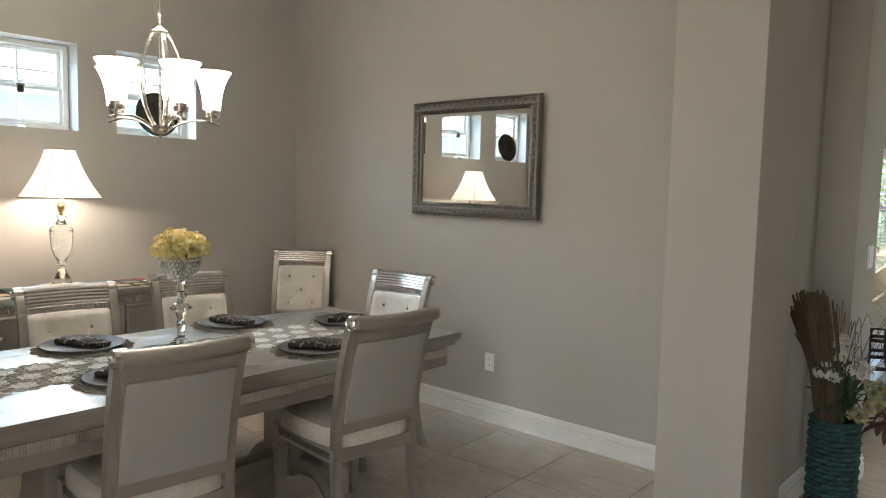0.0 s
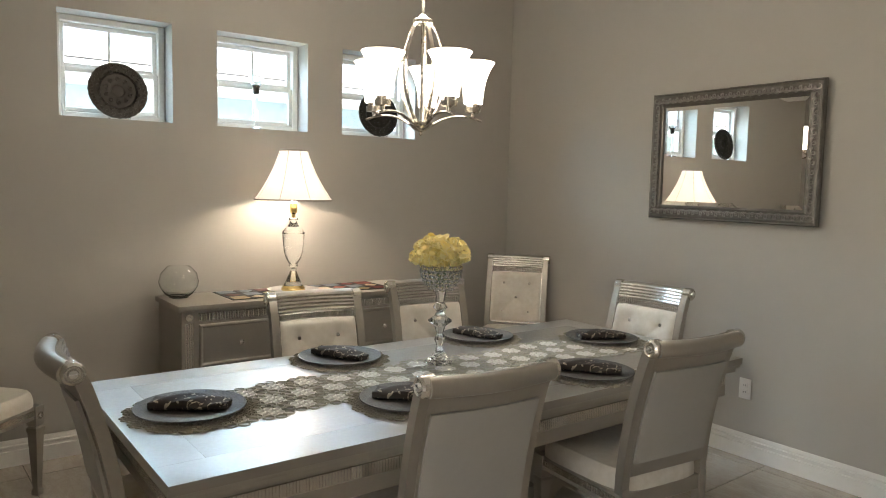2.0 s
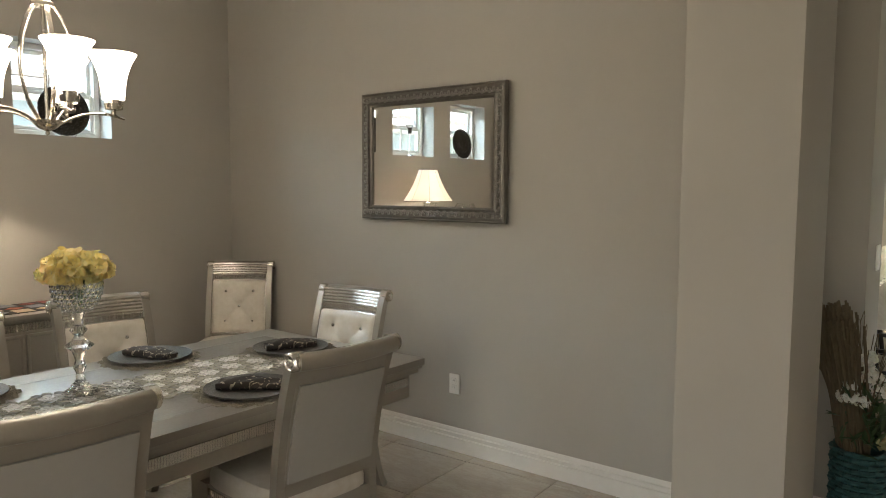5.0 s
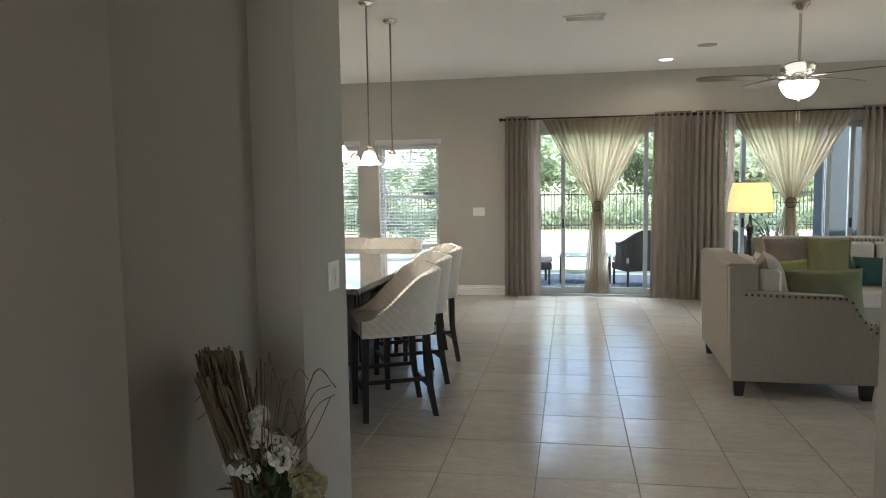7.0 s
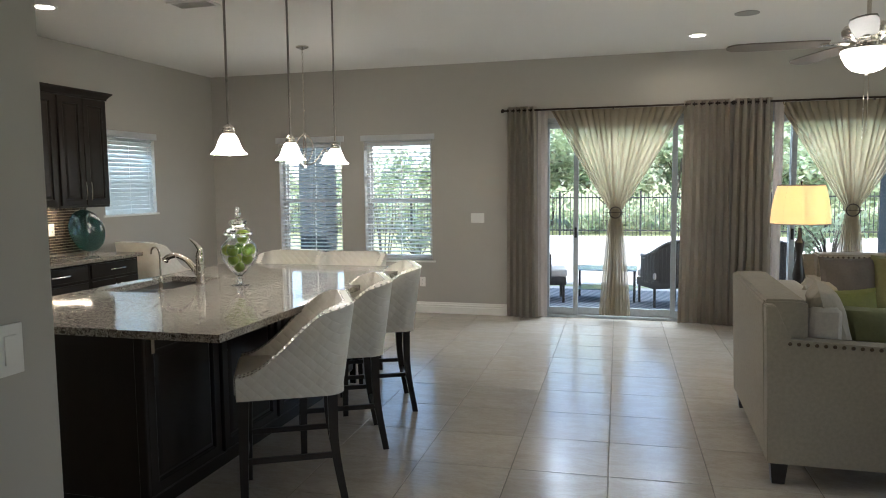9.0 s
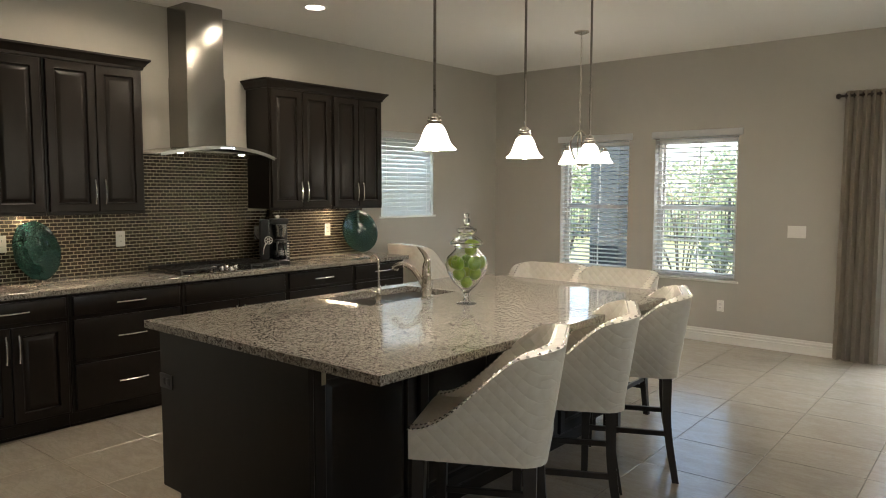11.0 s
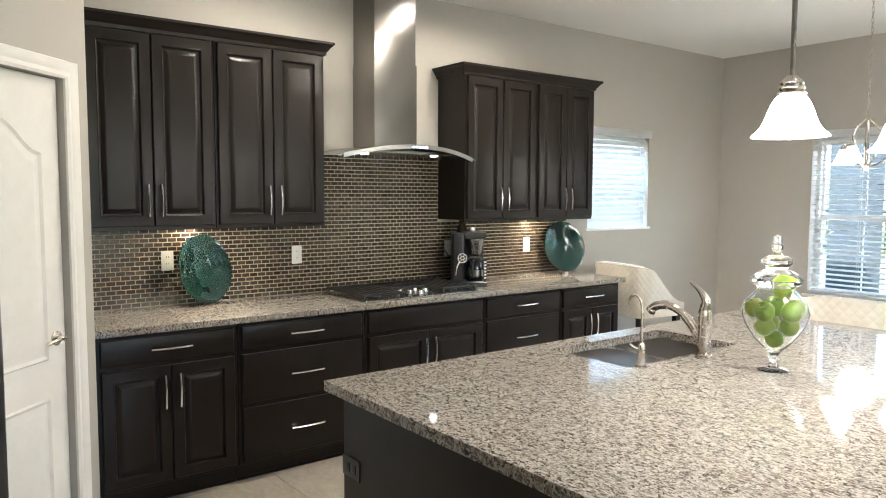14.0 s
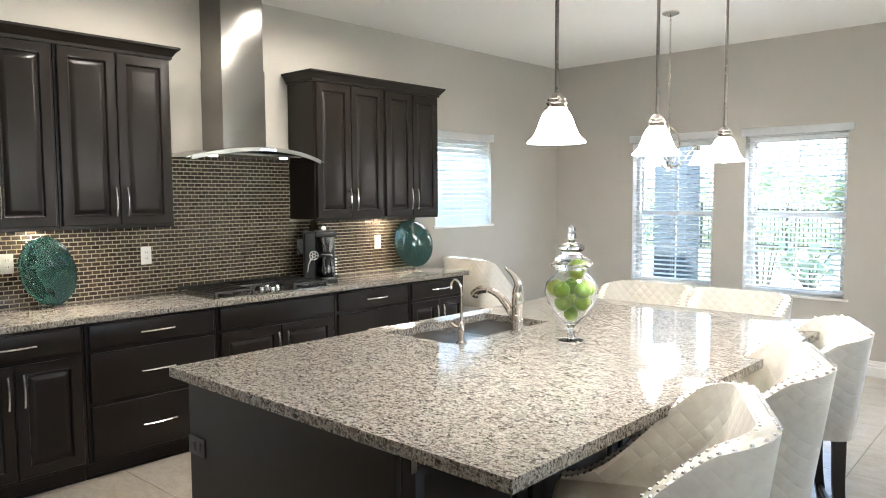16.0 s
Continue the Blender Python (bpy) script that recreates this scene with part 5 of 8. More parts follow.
        for k in range(8):
            a = k * math.pi / 4
            lathe(bm, [(0.006, 0), (0.004, 0.004), (0, 0.005)], 6, m=Matrix.Translation((cx + 0.013 * math.cos(a), -0.2482, 0.38 + 0.013 * math.sin(a))) @ Matrix.Rotation(radians(90), 4, "X"))
        part("rosette", bm, M_SILVER, leg)
        pts = curve_pts([(s * 0.200, 0.207, 0.44), (s * 0.200, 0.212, 0.25), (s * 0.203, 0.25, 0.08), (s * 0.206, 0.285, 0.0)], 5)
        part("leg", bar_along(B(), [tuple(p) for p in pts], 0.034, 0.036), M_CHAMP, t)
    return t


chair = dining_chair()
# heading 0: the chair faces -y. Back rail about 0.29 behind the seat's middle.
CHAIRS = [(2.462, -9.201, -95.5), (2.425, -10.093, -95.5), (1.581, -9.944, 84.3), (1.491, -9.261, 84.3), (1.93, -10.718, 178), (1.891, -8.575, 4.6), (0.569, -8.072, 40), (0.46, -11.24, 132)]
chair.matrix_basis = spin(*CHAIRS[0])
for c in CHAIRS[1:]:
    copy_thing(chair, spin(*c))


def dining_table():
    t = thing("dining_table", "champagne silver rectangular dining table with a carved apron", "dining table")
    x0, x1, y0, y1, zt = 1.52, 2.55, -10.925, -8.53, 0.77
    # border planks round inlaid panels
    bx = 0.13
    box(bm := B(), x0, x0 + bx, y0, y1, zt - 0.028, zt, 0.0006, 1)
    part("side_plank", bm, M_TOP, t)
    box(bm := B(), x1 - bx, x1, y0, y1, zt - 0.028, zt, 0.0006, 1)
    part("side_plank", bm, M_TOP, t)
    for a, b in ((y0, y0 + bx), (y1 - bx, y1)):
        box(bm := B(), x0 + bx, x1 - bx, a, b, zt - 0.028, zt, 0.0005, 1)
        part("end_plank", bm, M_TOP, t)
    ys = [y0 + bx, -9.95, -9.45, y1 - bx]
    for a, b in zip(ys, ys[1:]):
        box(bm := B(), x0 + bx, x1 - bx, a, b, zt - 0.028, zt - 0.0001, 0.0004, 1)
        part("centre_panel", bm, M_TOPMID, t)
    bm = B()
    for off, za, zb in ((0.006, 0.728, 0.7415), (0.018, 0.708, 0.7275)):
        box(bm, x0 + off, x1 - off, y0 + off, y1 - off, za, zb, 0.005, 2)
    part("edge_moulding", bm, M_CHAMP, t)
    bm = B()
    o, w = 0.045, 0.022
    for a in ((x0 + o, x0 + o + w, y0 + o, y1 - o), (x1 - o - w, x1 - o, y0 + o, y1 - o), (x0 + o + w, x1 - o - w, y0 + o, y0 + o + w), (x0 + o + w, x1 - o - w, y1 - o - w, y1 - o)):
        box(bm, *a, 0.600, 0.7075, 0.003)
    part("apron", bm, M_CHAMP, t)
    bm = B()
    n = 236
    for x in (x0 + o - 0.005, x1 - o + 0.005):
        bm = B()
        for k in range(n):
            y = y0 + o + 0.03 + (y1 - y0 - 2 * o - 0.06) * k / (n - 1)
            box(bm, x - 0.006, x + 0.004, y - 0.0042, y + 0.0042, 0.655, 0.692)
        part("fluted_band", bm, M_SILVER, t, "silver fluted band along the apron")
    for y in (y0 + o - 0.005, y1 - o + 0.005):
        bm = B()
        for k in range(92):
            x = x0 + o + 0.03 + (x1 - x0 - 2 * o - 0.06) * k / 91
            box(bm, x - 0.0034, x + 0.0034, y - 0.006, y + 0.006, 0.655, 0.692)
        part("fluted_band", bm, M_SILVER, t, "silver fluted band along the apron")
    for cy in (-10.25, -9.18):
        p = part("pedestal", box(B(), 1.93, 2.15, cy - 0.09, cy + 0.09, 0.12, 0.5995, 0.012, 2), M_CHAMP, t)
        for s in (-1, 1):
            pts = curve_pts([(2.04 + s * 0.09, cy, 0.16), (2.04 + s * 0.22, cy, 0.15), (2.04 + s * 0.32, cy, 0.06), (2.04 + s * 0.36, cy, 0.035)], 5)
            part("foot", tube(B(), pts, [0.055 - 0.0013 * i for i in range(len(pts))], 8), M_CHAMP, p)
            pts = curve_pts([(2.04 + s * 0.08, cy, 0.42), (2.04 + s * 0.17, cy, 0.47), (2.04 + s * 0.24, cy, 0.56), (2.04 + s * 0.34, cy, 0.585)], 5)
            part("brace", tube(B(), pts, 0.035, 8), M_CHAMP, p)
    part("stretcher", box(B(), 1.99, 2.09, -10.16, -9.27, 0.14, 0.22, 0.01, 2), M_CHAMP, t)


dining_table()

M_LACE = two_tone("silver_lace_thread", (0.64, 0.615, 0.57), (0.50, 0.475, 0.43), 30, 0.55, 0.2, bump=0.4, bscale=500, dist=0.001)

M_LACECORD = two_tone("tarnished_lace_cord", (0.36, 0.335, 0.275), (0.24, 0.222, 0.178), 60, 0.5, 0.4)


def flat_ring(bm, cx, cy, z, r, w, seg=10, h=0.0034, sx=1.0):
    a, b, c, d = [], [], [], []
    for k in range(seg):
        t = 2 * math.pi * k / seg
        co, si = math.cos(t), math.sin(t)
        a.append(bm.verts.new((cx + (r + w) * co, cy + (r + w) * si, z)))
        b.append(bm.verts.new((cx + (r + w * 0.5) * co, cy + (r + w * 0.5) * si, z + h)))
        c.append(bm.verts.new((cx + r * co, cy + r * si, z)))
    for k in range(seg):
        j = (k + 1) % seg
        bm.faces.new((a[k], a[j], b[j], b[k]))
        bm.faces.new((b[k], b[j], c[j], c[k]))
        bm.faces.new((c[k], c[j], a[j], a[k]))


def rosette(bm, cx, cy, z, R, inner=None):
    """A lace flower: an eye, petals and a scalloped rim. The petals are solid in a mesh of their own where inner is given."""
    fill = bm if inner is None else inner
    thin = R * 0.15 if inner is None else R * 0.10
    flat_ring(fill, cx, cy, z, thin * 0.66, R * 0.24 - thin, 8)
    for k in range(6):
        a = k * math.pi / 3
        flat_ring(fill, cx + R * 0.42 * math.cos(a), cy + R * 0.42 * math.sin(a), z, thin, R * 0.24 - thin, 8)
    for k in range(9):
        a = k * 2 * math.pi / 9 + 0.2
        flat_ring(bm, cx + R * 0.82 * math.cos(a), cy + R * 0.82 * math.sin(a), z, R * 0.20, R * 0.09, 8)


def table_runner():
    t = thing("table_runner", "silver and white openwork lace runner along the dining table", "table runner")
    bm, petals = B(), B()
    R = 0.070
    rows = 17
    for j in range(rows):
        y = -10.75 + j * 0.12
        for i in range(3):
            x = 2.045 + (i - 1.0) * 0.112 + 0.02 * math.sin(j * 1.3)
            rosette(bm, x, y + (0.055 if i % 2 else 0), 0.7712, R, petals)
    part("lace_edging", bm, M_LACECORD, t, "dark silver corded edging", kind="stuff")
    part("lace_pattern", petals, M_LACE, t, "pale lace flowers", kind="stuff")


table_runner()

M_CHARGER = two_tone("hammered_silver_charger", (0.17, 0.16, 0.145), (0.06, 0.056, 0.05), 110, 0.62, 0.35, bump=0.9, bscale=150, dist=0.004, spec=0.25)


def napkin_mat():
    m = Mat("dark_printed_napkin", (0.04, 0.033, 0.028), 0.8)
    v = m.node("TexVoronoi", Vector=m.coord((1, 1.6, 1)), Scale=36.0)
    v.feature = "SMOOTH_F1"
    w = m.node("TexNoise", Vector=m.coord(), Scale=34.0, Detail=1.0, Distortion=2.2).outputs["Fac"]
    fac = m.ramp(w, (0.60, grey(0)), (0.64, grey(0.8)))
    m.set("Base Color", m.mix(fac, m.mix(m.noise(8), (0.045, 0.036, 0.030), (0.03, 0.024, 0.020)), (0.42, 0.37, 0.28)))
    m.bump(m.noise(350, 2), 0.3, 0.001)
    return m


M_NAPKIN = napkin_mat()


def place_setting(x, y, deg):
    g = "place settings"
    mat = B()
    for k in range(15):
        a = 2 * math.pi * k / 15
        rosette(mat, 0.165 * math.cos(a), 0.165 * math.sin(a), 0, 0.036)
    for k in range(9):
        a = 2 * math.pi * k / 9
        rosette(mat, 0.1 * math.cos(a), 0.1 * math.sin(a), 0, 0.034)
    z = 0.7735
    solid("placemat", mat, M_LACECORD, "round silver lace placemat on the table", "placemat", g, m=Matrix.Translation((x, y, z)))
    prof = [(0, 0.0), (0.10, 0.0), (0.115, 0.004), (0.155, 0.011), (0.166, 0.014), (0.165, 0.0175), (0.152, 0.0155), (0.113, 0.0085), (0.10, 0.0055), (0, 0.0055)]
    solid("charger_plate", lathe(B(), prof, 48), M_CHARGER, "hammered silver charger plate on a lace mat", "plate", g, m=Matrix.Translation((x, y, z + 0.0022)))
    rng = random.Random(int(x * 1000) + int(y * 77))

    def nap(u, v):
        a = 2 * math.pi * v
        s = u - 0.5
        wx = 0.115 * 2 * s
        th = 0.016 + 0.004 * math.sin(5 * s + 2)
        r = 0.038 + 0.006 * math.sin(6 * s + 1)
        c, q = math.cos(a), math.sin(a)
        return (wx, r * c * (1 + 0.12 * math.sin(9 * s)) + 0.012 * math.sin(4 * s), th + th * (abs(q) ** 0.6) * (1 if q > 0 else -1) + (0.004 * math.sin(14 * s + 3 * a) if q > 0 else 0))
    bm = B()
    loops = [[bm.verts.new(nap(i / 26, j / 16)) for j in range(16)] for i in range(27)]
    for a, b in zip(loops, loops[1:]):
        for j in range(16):
            bm.faces.new((a[j], a[(j + 1) % 16], b[(j + 1) % 16], b[j]))
    bm.faces.new(loops[0][::-1])
    bm.faces.new(loops[-1])
    solid("napkin", bm, M_NAPKIN, "dark patterned napkin folded on a charger plate", "napkin", g, m=Matrix.Translation((x, y, z + 0.0085)) @ Matrix.Rotation(radians(deg), 4, "Z"))


for p in ((2.03, -10.71, 52), (1.69, -10.01, 20), (1.66, -9.27, 12), (1.99, -8.79, 62), (2.385, -9.31, 35), (2.31, -10.09, 40)):
    place_setting(*p)


def petal_ball(bm, c, R, n, size, rng, flat=0.85):
    for _ in range(n):
        d = Vector((rng.gauss(0, 1), rng.gauss(0, 1), rng.gauss(0, 1) * flat)).normalized()
        if d.z < -0.55:
            continue
        p = Vector(c) + d * R * rng.uniform(0.80, 1.04)
        q = (d + Vector((rng.uniform(-1, 1), rng.uniform(-1, 1), rng.uniform(-0.6, 0.9))) * 0.8).normalized()
        m = Matrix.Translation(p) @ q.to_track_quat("Z", "Y").to_matrix().to_4x4() @ Matrix.Rotation(rng.uniform(0, 6.28), 4, "Z")
        s = size * rng.uniform(0.7, 1.25)
        pts = [(0, -0.9, 0), (0.7, -0.2, 0.22), (0.55, 0.7, 0.35), (0, 1.0, 0.28), (-0.55, 0.7, 0.35), (-0.7, -0.2, 0.22)]
        vs = [bm.verts.new(m @ Vector((a * s, b * s, h * s))) for a, b, h in pts]
        cen = bm.verts.new(m @ Vector((0, 0, -0.05 * s)))
        for i in range(6):
            bm.faces.new((cen, vs[i], vs[(i + 1) % 6]))


def petal_mat(name, a, b):
    m = Mat(name, a, 0.6)
    m.set("Base Color", m.mix(m.rand(True), a, b))
    m.set("Subsurface Weight", 0.15)
    return m


def flower_vase():
    t = thing("centrepiece_vase", "tall cut crystal pedestal vase holding yellow flowers", "vase", m=Matrix.Translation((1.94, -9.70, 0.773)))
    foot = [(0.062, 0), (0.062, 0.005), (0.04, 0.02), (0.018, 0.045), (0.014, 0.07)]
    part("foot", lathe(B(), foot + [(0, 0.07)], 12), M_CRYSTAL, t, angle=20)
    stem = [(0.012, 0.0705), (0.022, 0.095), (0.014, 0.12), (0.024, 0.15), (0.05, 0.17), (0.024, 0.19), (0.014, 0.205), (0.03, 0.225), (0.016, 0.245), (0.020, 0.270), (0.026, 0.29)]
    part("stem", lathe(B(), [(0, 0.0705)] + stem + [(0, 0.29)], 10), M_CRYSTAL, t, "faceted crystal stem", angle=15)
    bm = B()
    for k in range(6):
        z = 0.300 + 0.017 * k
        r = 0.035 + 0.042 * math.sin(min(1.0, (k + 0.6) / 5) * math.pi / 2)
        n = int(2 * math.pi * r / 0.0185)
        for i in range(n):
            a = 2 * math.pi * (i + 0.5 * (k % 2)) / n
            bmesh.ops.create_icosphere(bm, subdivisions=1, radius=0.0102, matrix=Matrix.Translation((r * math.cos(a), r * math.sin(a), z)))
    part("beaded_bowl", bm, M_BUTTON2, t, "bowl of crystal beads")
    f = thing("flower_bunch", "dense ball of pale yellow artificial flowers in a vase", "flowers", m=Matrix.Translation((1.94, -9.70, 0.773)))
    bm = B()
    rng = random.Random(5)
    petal_ball(bm, (0, 0, 0.425), 0.068, 480, 0.017, rng)
    for k in range(32):
        a, e = rng.uniform(0, 6.28), rng.uniform(-0.25, 1.3)
        c = (0.086 * math.cos(a) * math.cos(e), 0.086 * math.sin(a) * math.cos(e), 0.428 + 0.048 * math.sin(e))
        petal_ball(bm, c, 0.032, 46, 0.019, rng)
    part("petals", bm, petal_mat("yellow_petal", (0.92, 0.74, 0.26), (0.90, 0.78, 0.42)), f, kind="stuff", angle=0)
    bm = B()
    for k in range(8):
        a = k * 0.785
        rod(bm, (0.01 * math.cos(a), 0.01 * math.sin(a), 0.31), (0.035 * math.cos(a), 0.035 * math.sin(a), 0.45), 0.003, 5)
    part("stems", bm, two_tone("green_stem", (0.06, 0.12, 0.03), (0.04, 0.08, 0.02), 20, 0.6), f)


M_BUTTON2 = glass("blue_tinted_crystal", (0.94, 0.965, 0.97), 0.02, 1.5)
flower_vase()


def buffet():
    t = thing("buffet_sideboard", "champagne silver sideboard with drawers against the wall", "sideboard")
    x0, x1, y0, y1 = 0.065, 0.475, -10.27, -8.74
    box(bm := B(), x0, x1 + 0.025, y0 - 0.02, y1 + 0.02, 0.800, 0.830, 0.006, 2)
    part("top", bm, M_CHAMP, t)
    box(bm := B(), x0, x1 - 0.002, y0, y1, 0.06, 0.7995, 0.004)
    part("body", bm, M_CHAMP, t)
    box(bm := B(), x0 + 0.02, x1 - 0.03, y0 + 0.03, y1 - 0.03, 0.0, 0.0595)
    part("plinth", bm, M_CHAMP, t)
    bm = B()
    for k in range(96):
        y = y0 + 0.09 + (y1 - y0 - 0.18) * k / 95
        box(bm, x1 - 0.001, x1 + 0.008, y - 0.005, y + 0.005, 0.742, 0.785, 0.002)
    part("fluted_frieze", bm, M_SILVER, t, "silver fluted frieze")
    for yy in (y0 + 0.04, y1 - 0.04):
        bm = B()
        for d in (-0.018, -0.006, 0.006, 0.018):
            rod(bm, (x1 + 0.001, yy + d, 0.10), (x1 + 0.001, yy + d, 0.735), 0.0055, 8)
        part("pilaster", bm, M_SILVER, t, "reeded corner pilaster")
        bm = B()
        lathe(bm, [(0.022, 0), (0.02, 0.006), (0.008, 0.005), (0, 0.009)], 8, m=Matrix.Translation((x1, yy, 0.764)) @ Matrix.Rotation(radians(90), 4, "Y"))
        part("rosette", bm, M_SILVER, t)
    RING = [(0, 0), (0, 0.014), (0.005, 0.018), (0.012, 0.016), (0.02, 0.008), (0.024, 0.008)]
    wcol = (y1 - y0 - 0.20) / 3
    for c in range(3):
        for z0, z1 in ((0.50, 0.725), (0.28, 0.485), (0.085, 0.265)):
            a = y0 + 0.09 + c * (wcol + 0.01)
            d = part("drawer", loft_rects(B(), wcol, z1 - z0, RING), M_CHAMP, t, m=Matrix.Translation((x1 - 0.0015, a, z0)) @ TO_PX, angle=25)
            lathe(bm := B(), [(0.006, 0), (0.006, 0.012), (0.015, 0.018), (0.015, 0.024), (0.008, 0.031), (0, 0.032)], 12)
            part("knob", bm, M_BUTTON, d, "crystal knob", Matrix.Translation((wcol / 2, -0.008, (z1 - z0) / 2)) @ Matrix.Rotation(radians(90), 4, "X"))


buffet()


def patchwork():
    cols = [(0.62, 0.52, 0.36), (0.20, 0.055, 0.045), (0.22, 0.25, 0.29), (0.02, 0.017, 0.016), (0.36, 0.11, 0.065), (0.50, 0.40, 0.24), (0.12, 0.05, 0.04)]
    mats = []
    for k, c in enumerate(cols):
        mats.append(two_tone(f"patch_cloth_{k}", c, tuple(v * 0.75 for v in c), 30, 0.85, bump=0.3, bscale=400, dist=0.001))
    t = thing("patchwork_runner", "black quilted runner with coloured patchwork squares on the sideboard", "table runner")
    box(bm := B(), 0.10, 0.43, -9.98, -8.95, 0.8305, 0.8335, 0.001)
    part("backing", bm, mats[3], t)
    rng = random.Random(9)
    for j in range(9):
        for i in range(3):
            x, y = 0.155 + i * 0.11, -9.92 + j * 0.113
            bm = B()
            prism(bm, [(0.046, 0.0), (0.0, 0.046), (-0.046, 0.0), (0.0, -0.046)] if (i + j) % 2 else [(0.046, 0.046), (-0.046, 0.046), (-0.046, -0.046), (0.046, -0.046)], 0.834, 0.8352, Matrix.Translation((x, y, 0)))
            part("patch", bm, mats[rng.choice([0, 1, 2, 4, 5, 6, 0, 2, 5])], t)


patchwork()
M_LSHADE = glow("lit_fabric_shade", (1.0, 0.91, 0.83), 0.09, (0.85, 0.80, 0.74))
M_LSEAM = two_tone("shade_trim_ribbon", (0.25, 0.21, 0.19), (0.2, 0.17, 0.15), 30, 0.7)
M_WHITECH = Mat("white_china", (0.80, 0.78, 0.73), 0.15)


def table_lamp():
    x, y, z = 0.285, -9.56, 0.8336
    solid("lamp_tray", lathe(B(), [(0, 0), (0.10, 0.0), (0.145, 0.008), (0.15, 0.013), (0.143, 0.013), (0.10, 0.006), (0, 0.005)], 40), M_WHITECH, "round white china plate under the lamp", "plate", m=Matrix.Translation((x, y, z + 0.0022)))
    t = thing("table_lamp", "lit crystal table lamp with a white bell shade", "table lamp", m=Matrix.Translation((x, y, z + 0.0075)))
    part("base_ring", lathe(B(), [(0.07, 0.001), (0.07, 0.012), (0.062, 0.02), (0.058, 0.028), (0, 0.028)], 28), M_BRASS, t, "polished brass base ring")
    flute = lambda a, k: 1 + 0.012 * math.cos(18 * a)  # noqa: E731
    part("foot", lathe(B(), [(0.055, 0.0285), (0.045, 0.05), (0.028, 0.09), (0.018, 0.115), (0.022, 0.13), (0, 0.13)], 54, wave=flute), M_CRYSTAL, t)
    part("body", lathe(B(), [(0.016, 0.1305), (0.028, 0.145), (0.024, 0.155), (0.045, 0.19), (0.055, 0.23), (0.062, 0.29), (0.064, 0.335), (0.066, 0.342), (0.060, 0.352), (0.040, 0.372), (0.024, 0.392), (0.02, 0.41), (0.028, 0.42), (0.024, 0.43), (0, 0.43)], 54, wave=flute), M_CRYSTAL, t, "fluted crystal urn body")
    part("socket", lathe(B(), [(0.012, 0.4305), (0.012, 0.45), (0.022, 0.46), (0.022, 0.505), (0.016, 0.515), (0, 0.515)], 18), M_BRASS, t, "brass lamp socket")
    part("bulb", lathe(B(), [(0.013, 0.5155), (0.018, 0.54), (0.03, 0.575), (0.028, 0.60), (0.012, 0.622), (0, 0.626)], 16), M_BULB, t)

    def shd(u, v):
        a = 2 * math.pi * u
        r = 0.222 - 0.142 * (0.62 * v + 0.38 * (1 - (1 - v) ** 2.2))
        r *= 1 + 0.012 * math.cos(8 * a) * v
        return (r * math.cos(a), r * math.sin(a), 0.535 + 0.285 * v)
    s = part("shade", shell(B(), shd, 64, 12, 0.003, wrap=True), M_LSHADE, t, "lit white fabric shade")
    bm = B()
    for v in (0.0, 1.0):
        tube(bm, [shd(k / 48, v) for k in range(48)], 0.0045, 6, closed=True)
    for k in range(8):
        tube(bm, [Vector(shd(k / 8, j / 10)) * 1.0 for j in range(11)], 0.0022, 5)
    part("shade_trim", bm, M_LSEAM, s, "dark ribbon trim")
    bm = B()
    for k in range(3):
        a = 2 * math.pi * k / 3
        rod(bm, (0, 0, 0.80), (0.08 * math.cos(a), 0.08 * math.sin(a), 0.815), 0.002, 5)
    part("shade_spider", bm, M_BRASS, t)
    lamp("table_lamp_light", "POINT", Matrix.Translation((x, y, z + 0.60)), 13, (1.0, 0.85, 0.68), 0.035)


table_lamp()
bowl = [(0.05, 0), (0.05, 0.003), (0.075, 0.02), (0.10, 0.06), (0.106, 0.09), (0.095, 0.135), (0.068, 0.165), (0.062, 0.172), (0.0595, 0.172), (0.0655, 0.163), (0.092, 0.133), (0.103, 0.09), (0.097, 0.061), (0.072, 0.023), (0.04, 0.006), (0, 0.005)]
solid("fish_bowl", lathe(B(), bowl, 40), M_GLASS, "empty clear round glass bowl on the sideboard", "glass bowl", m=Matrix.Translation((0.185, -10.195, 0.8305)))


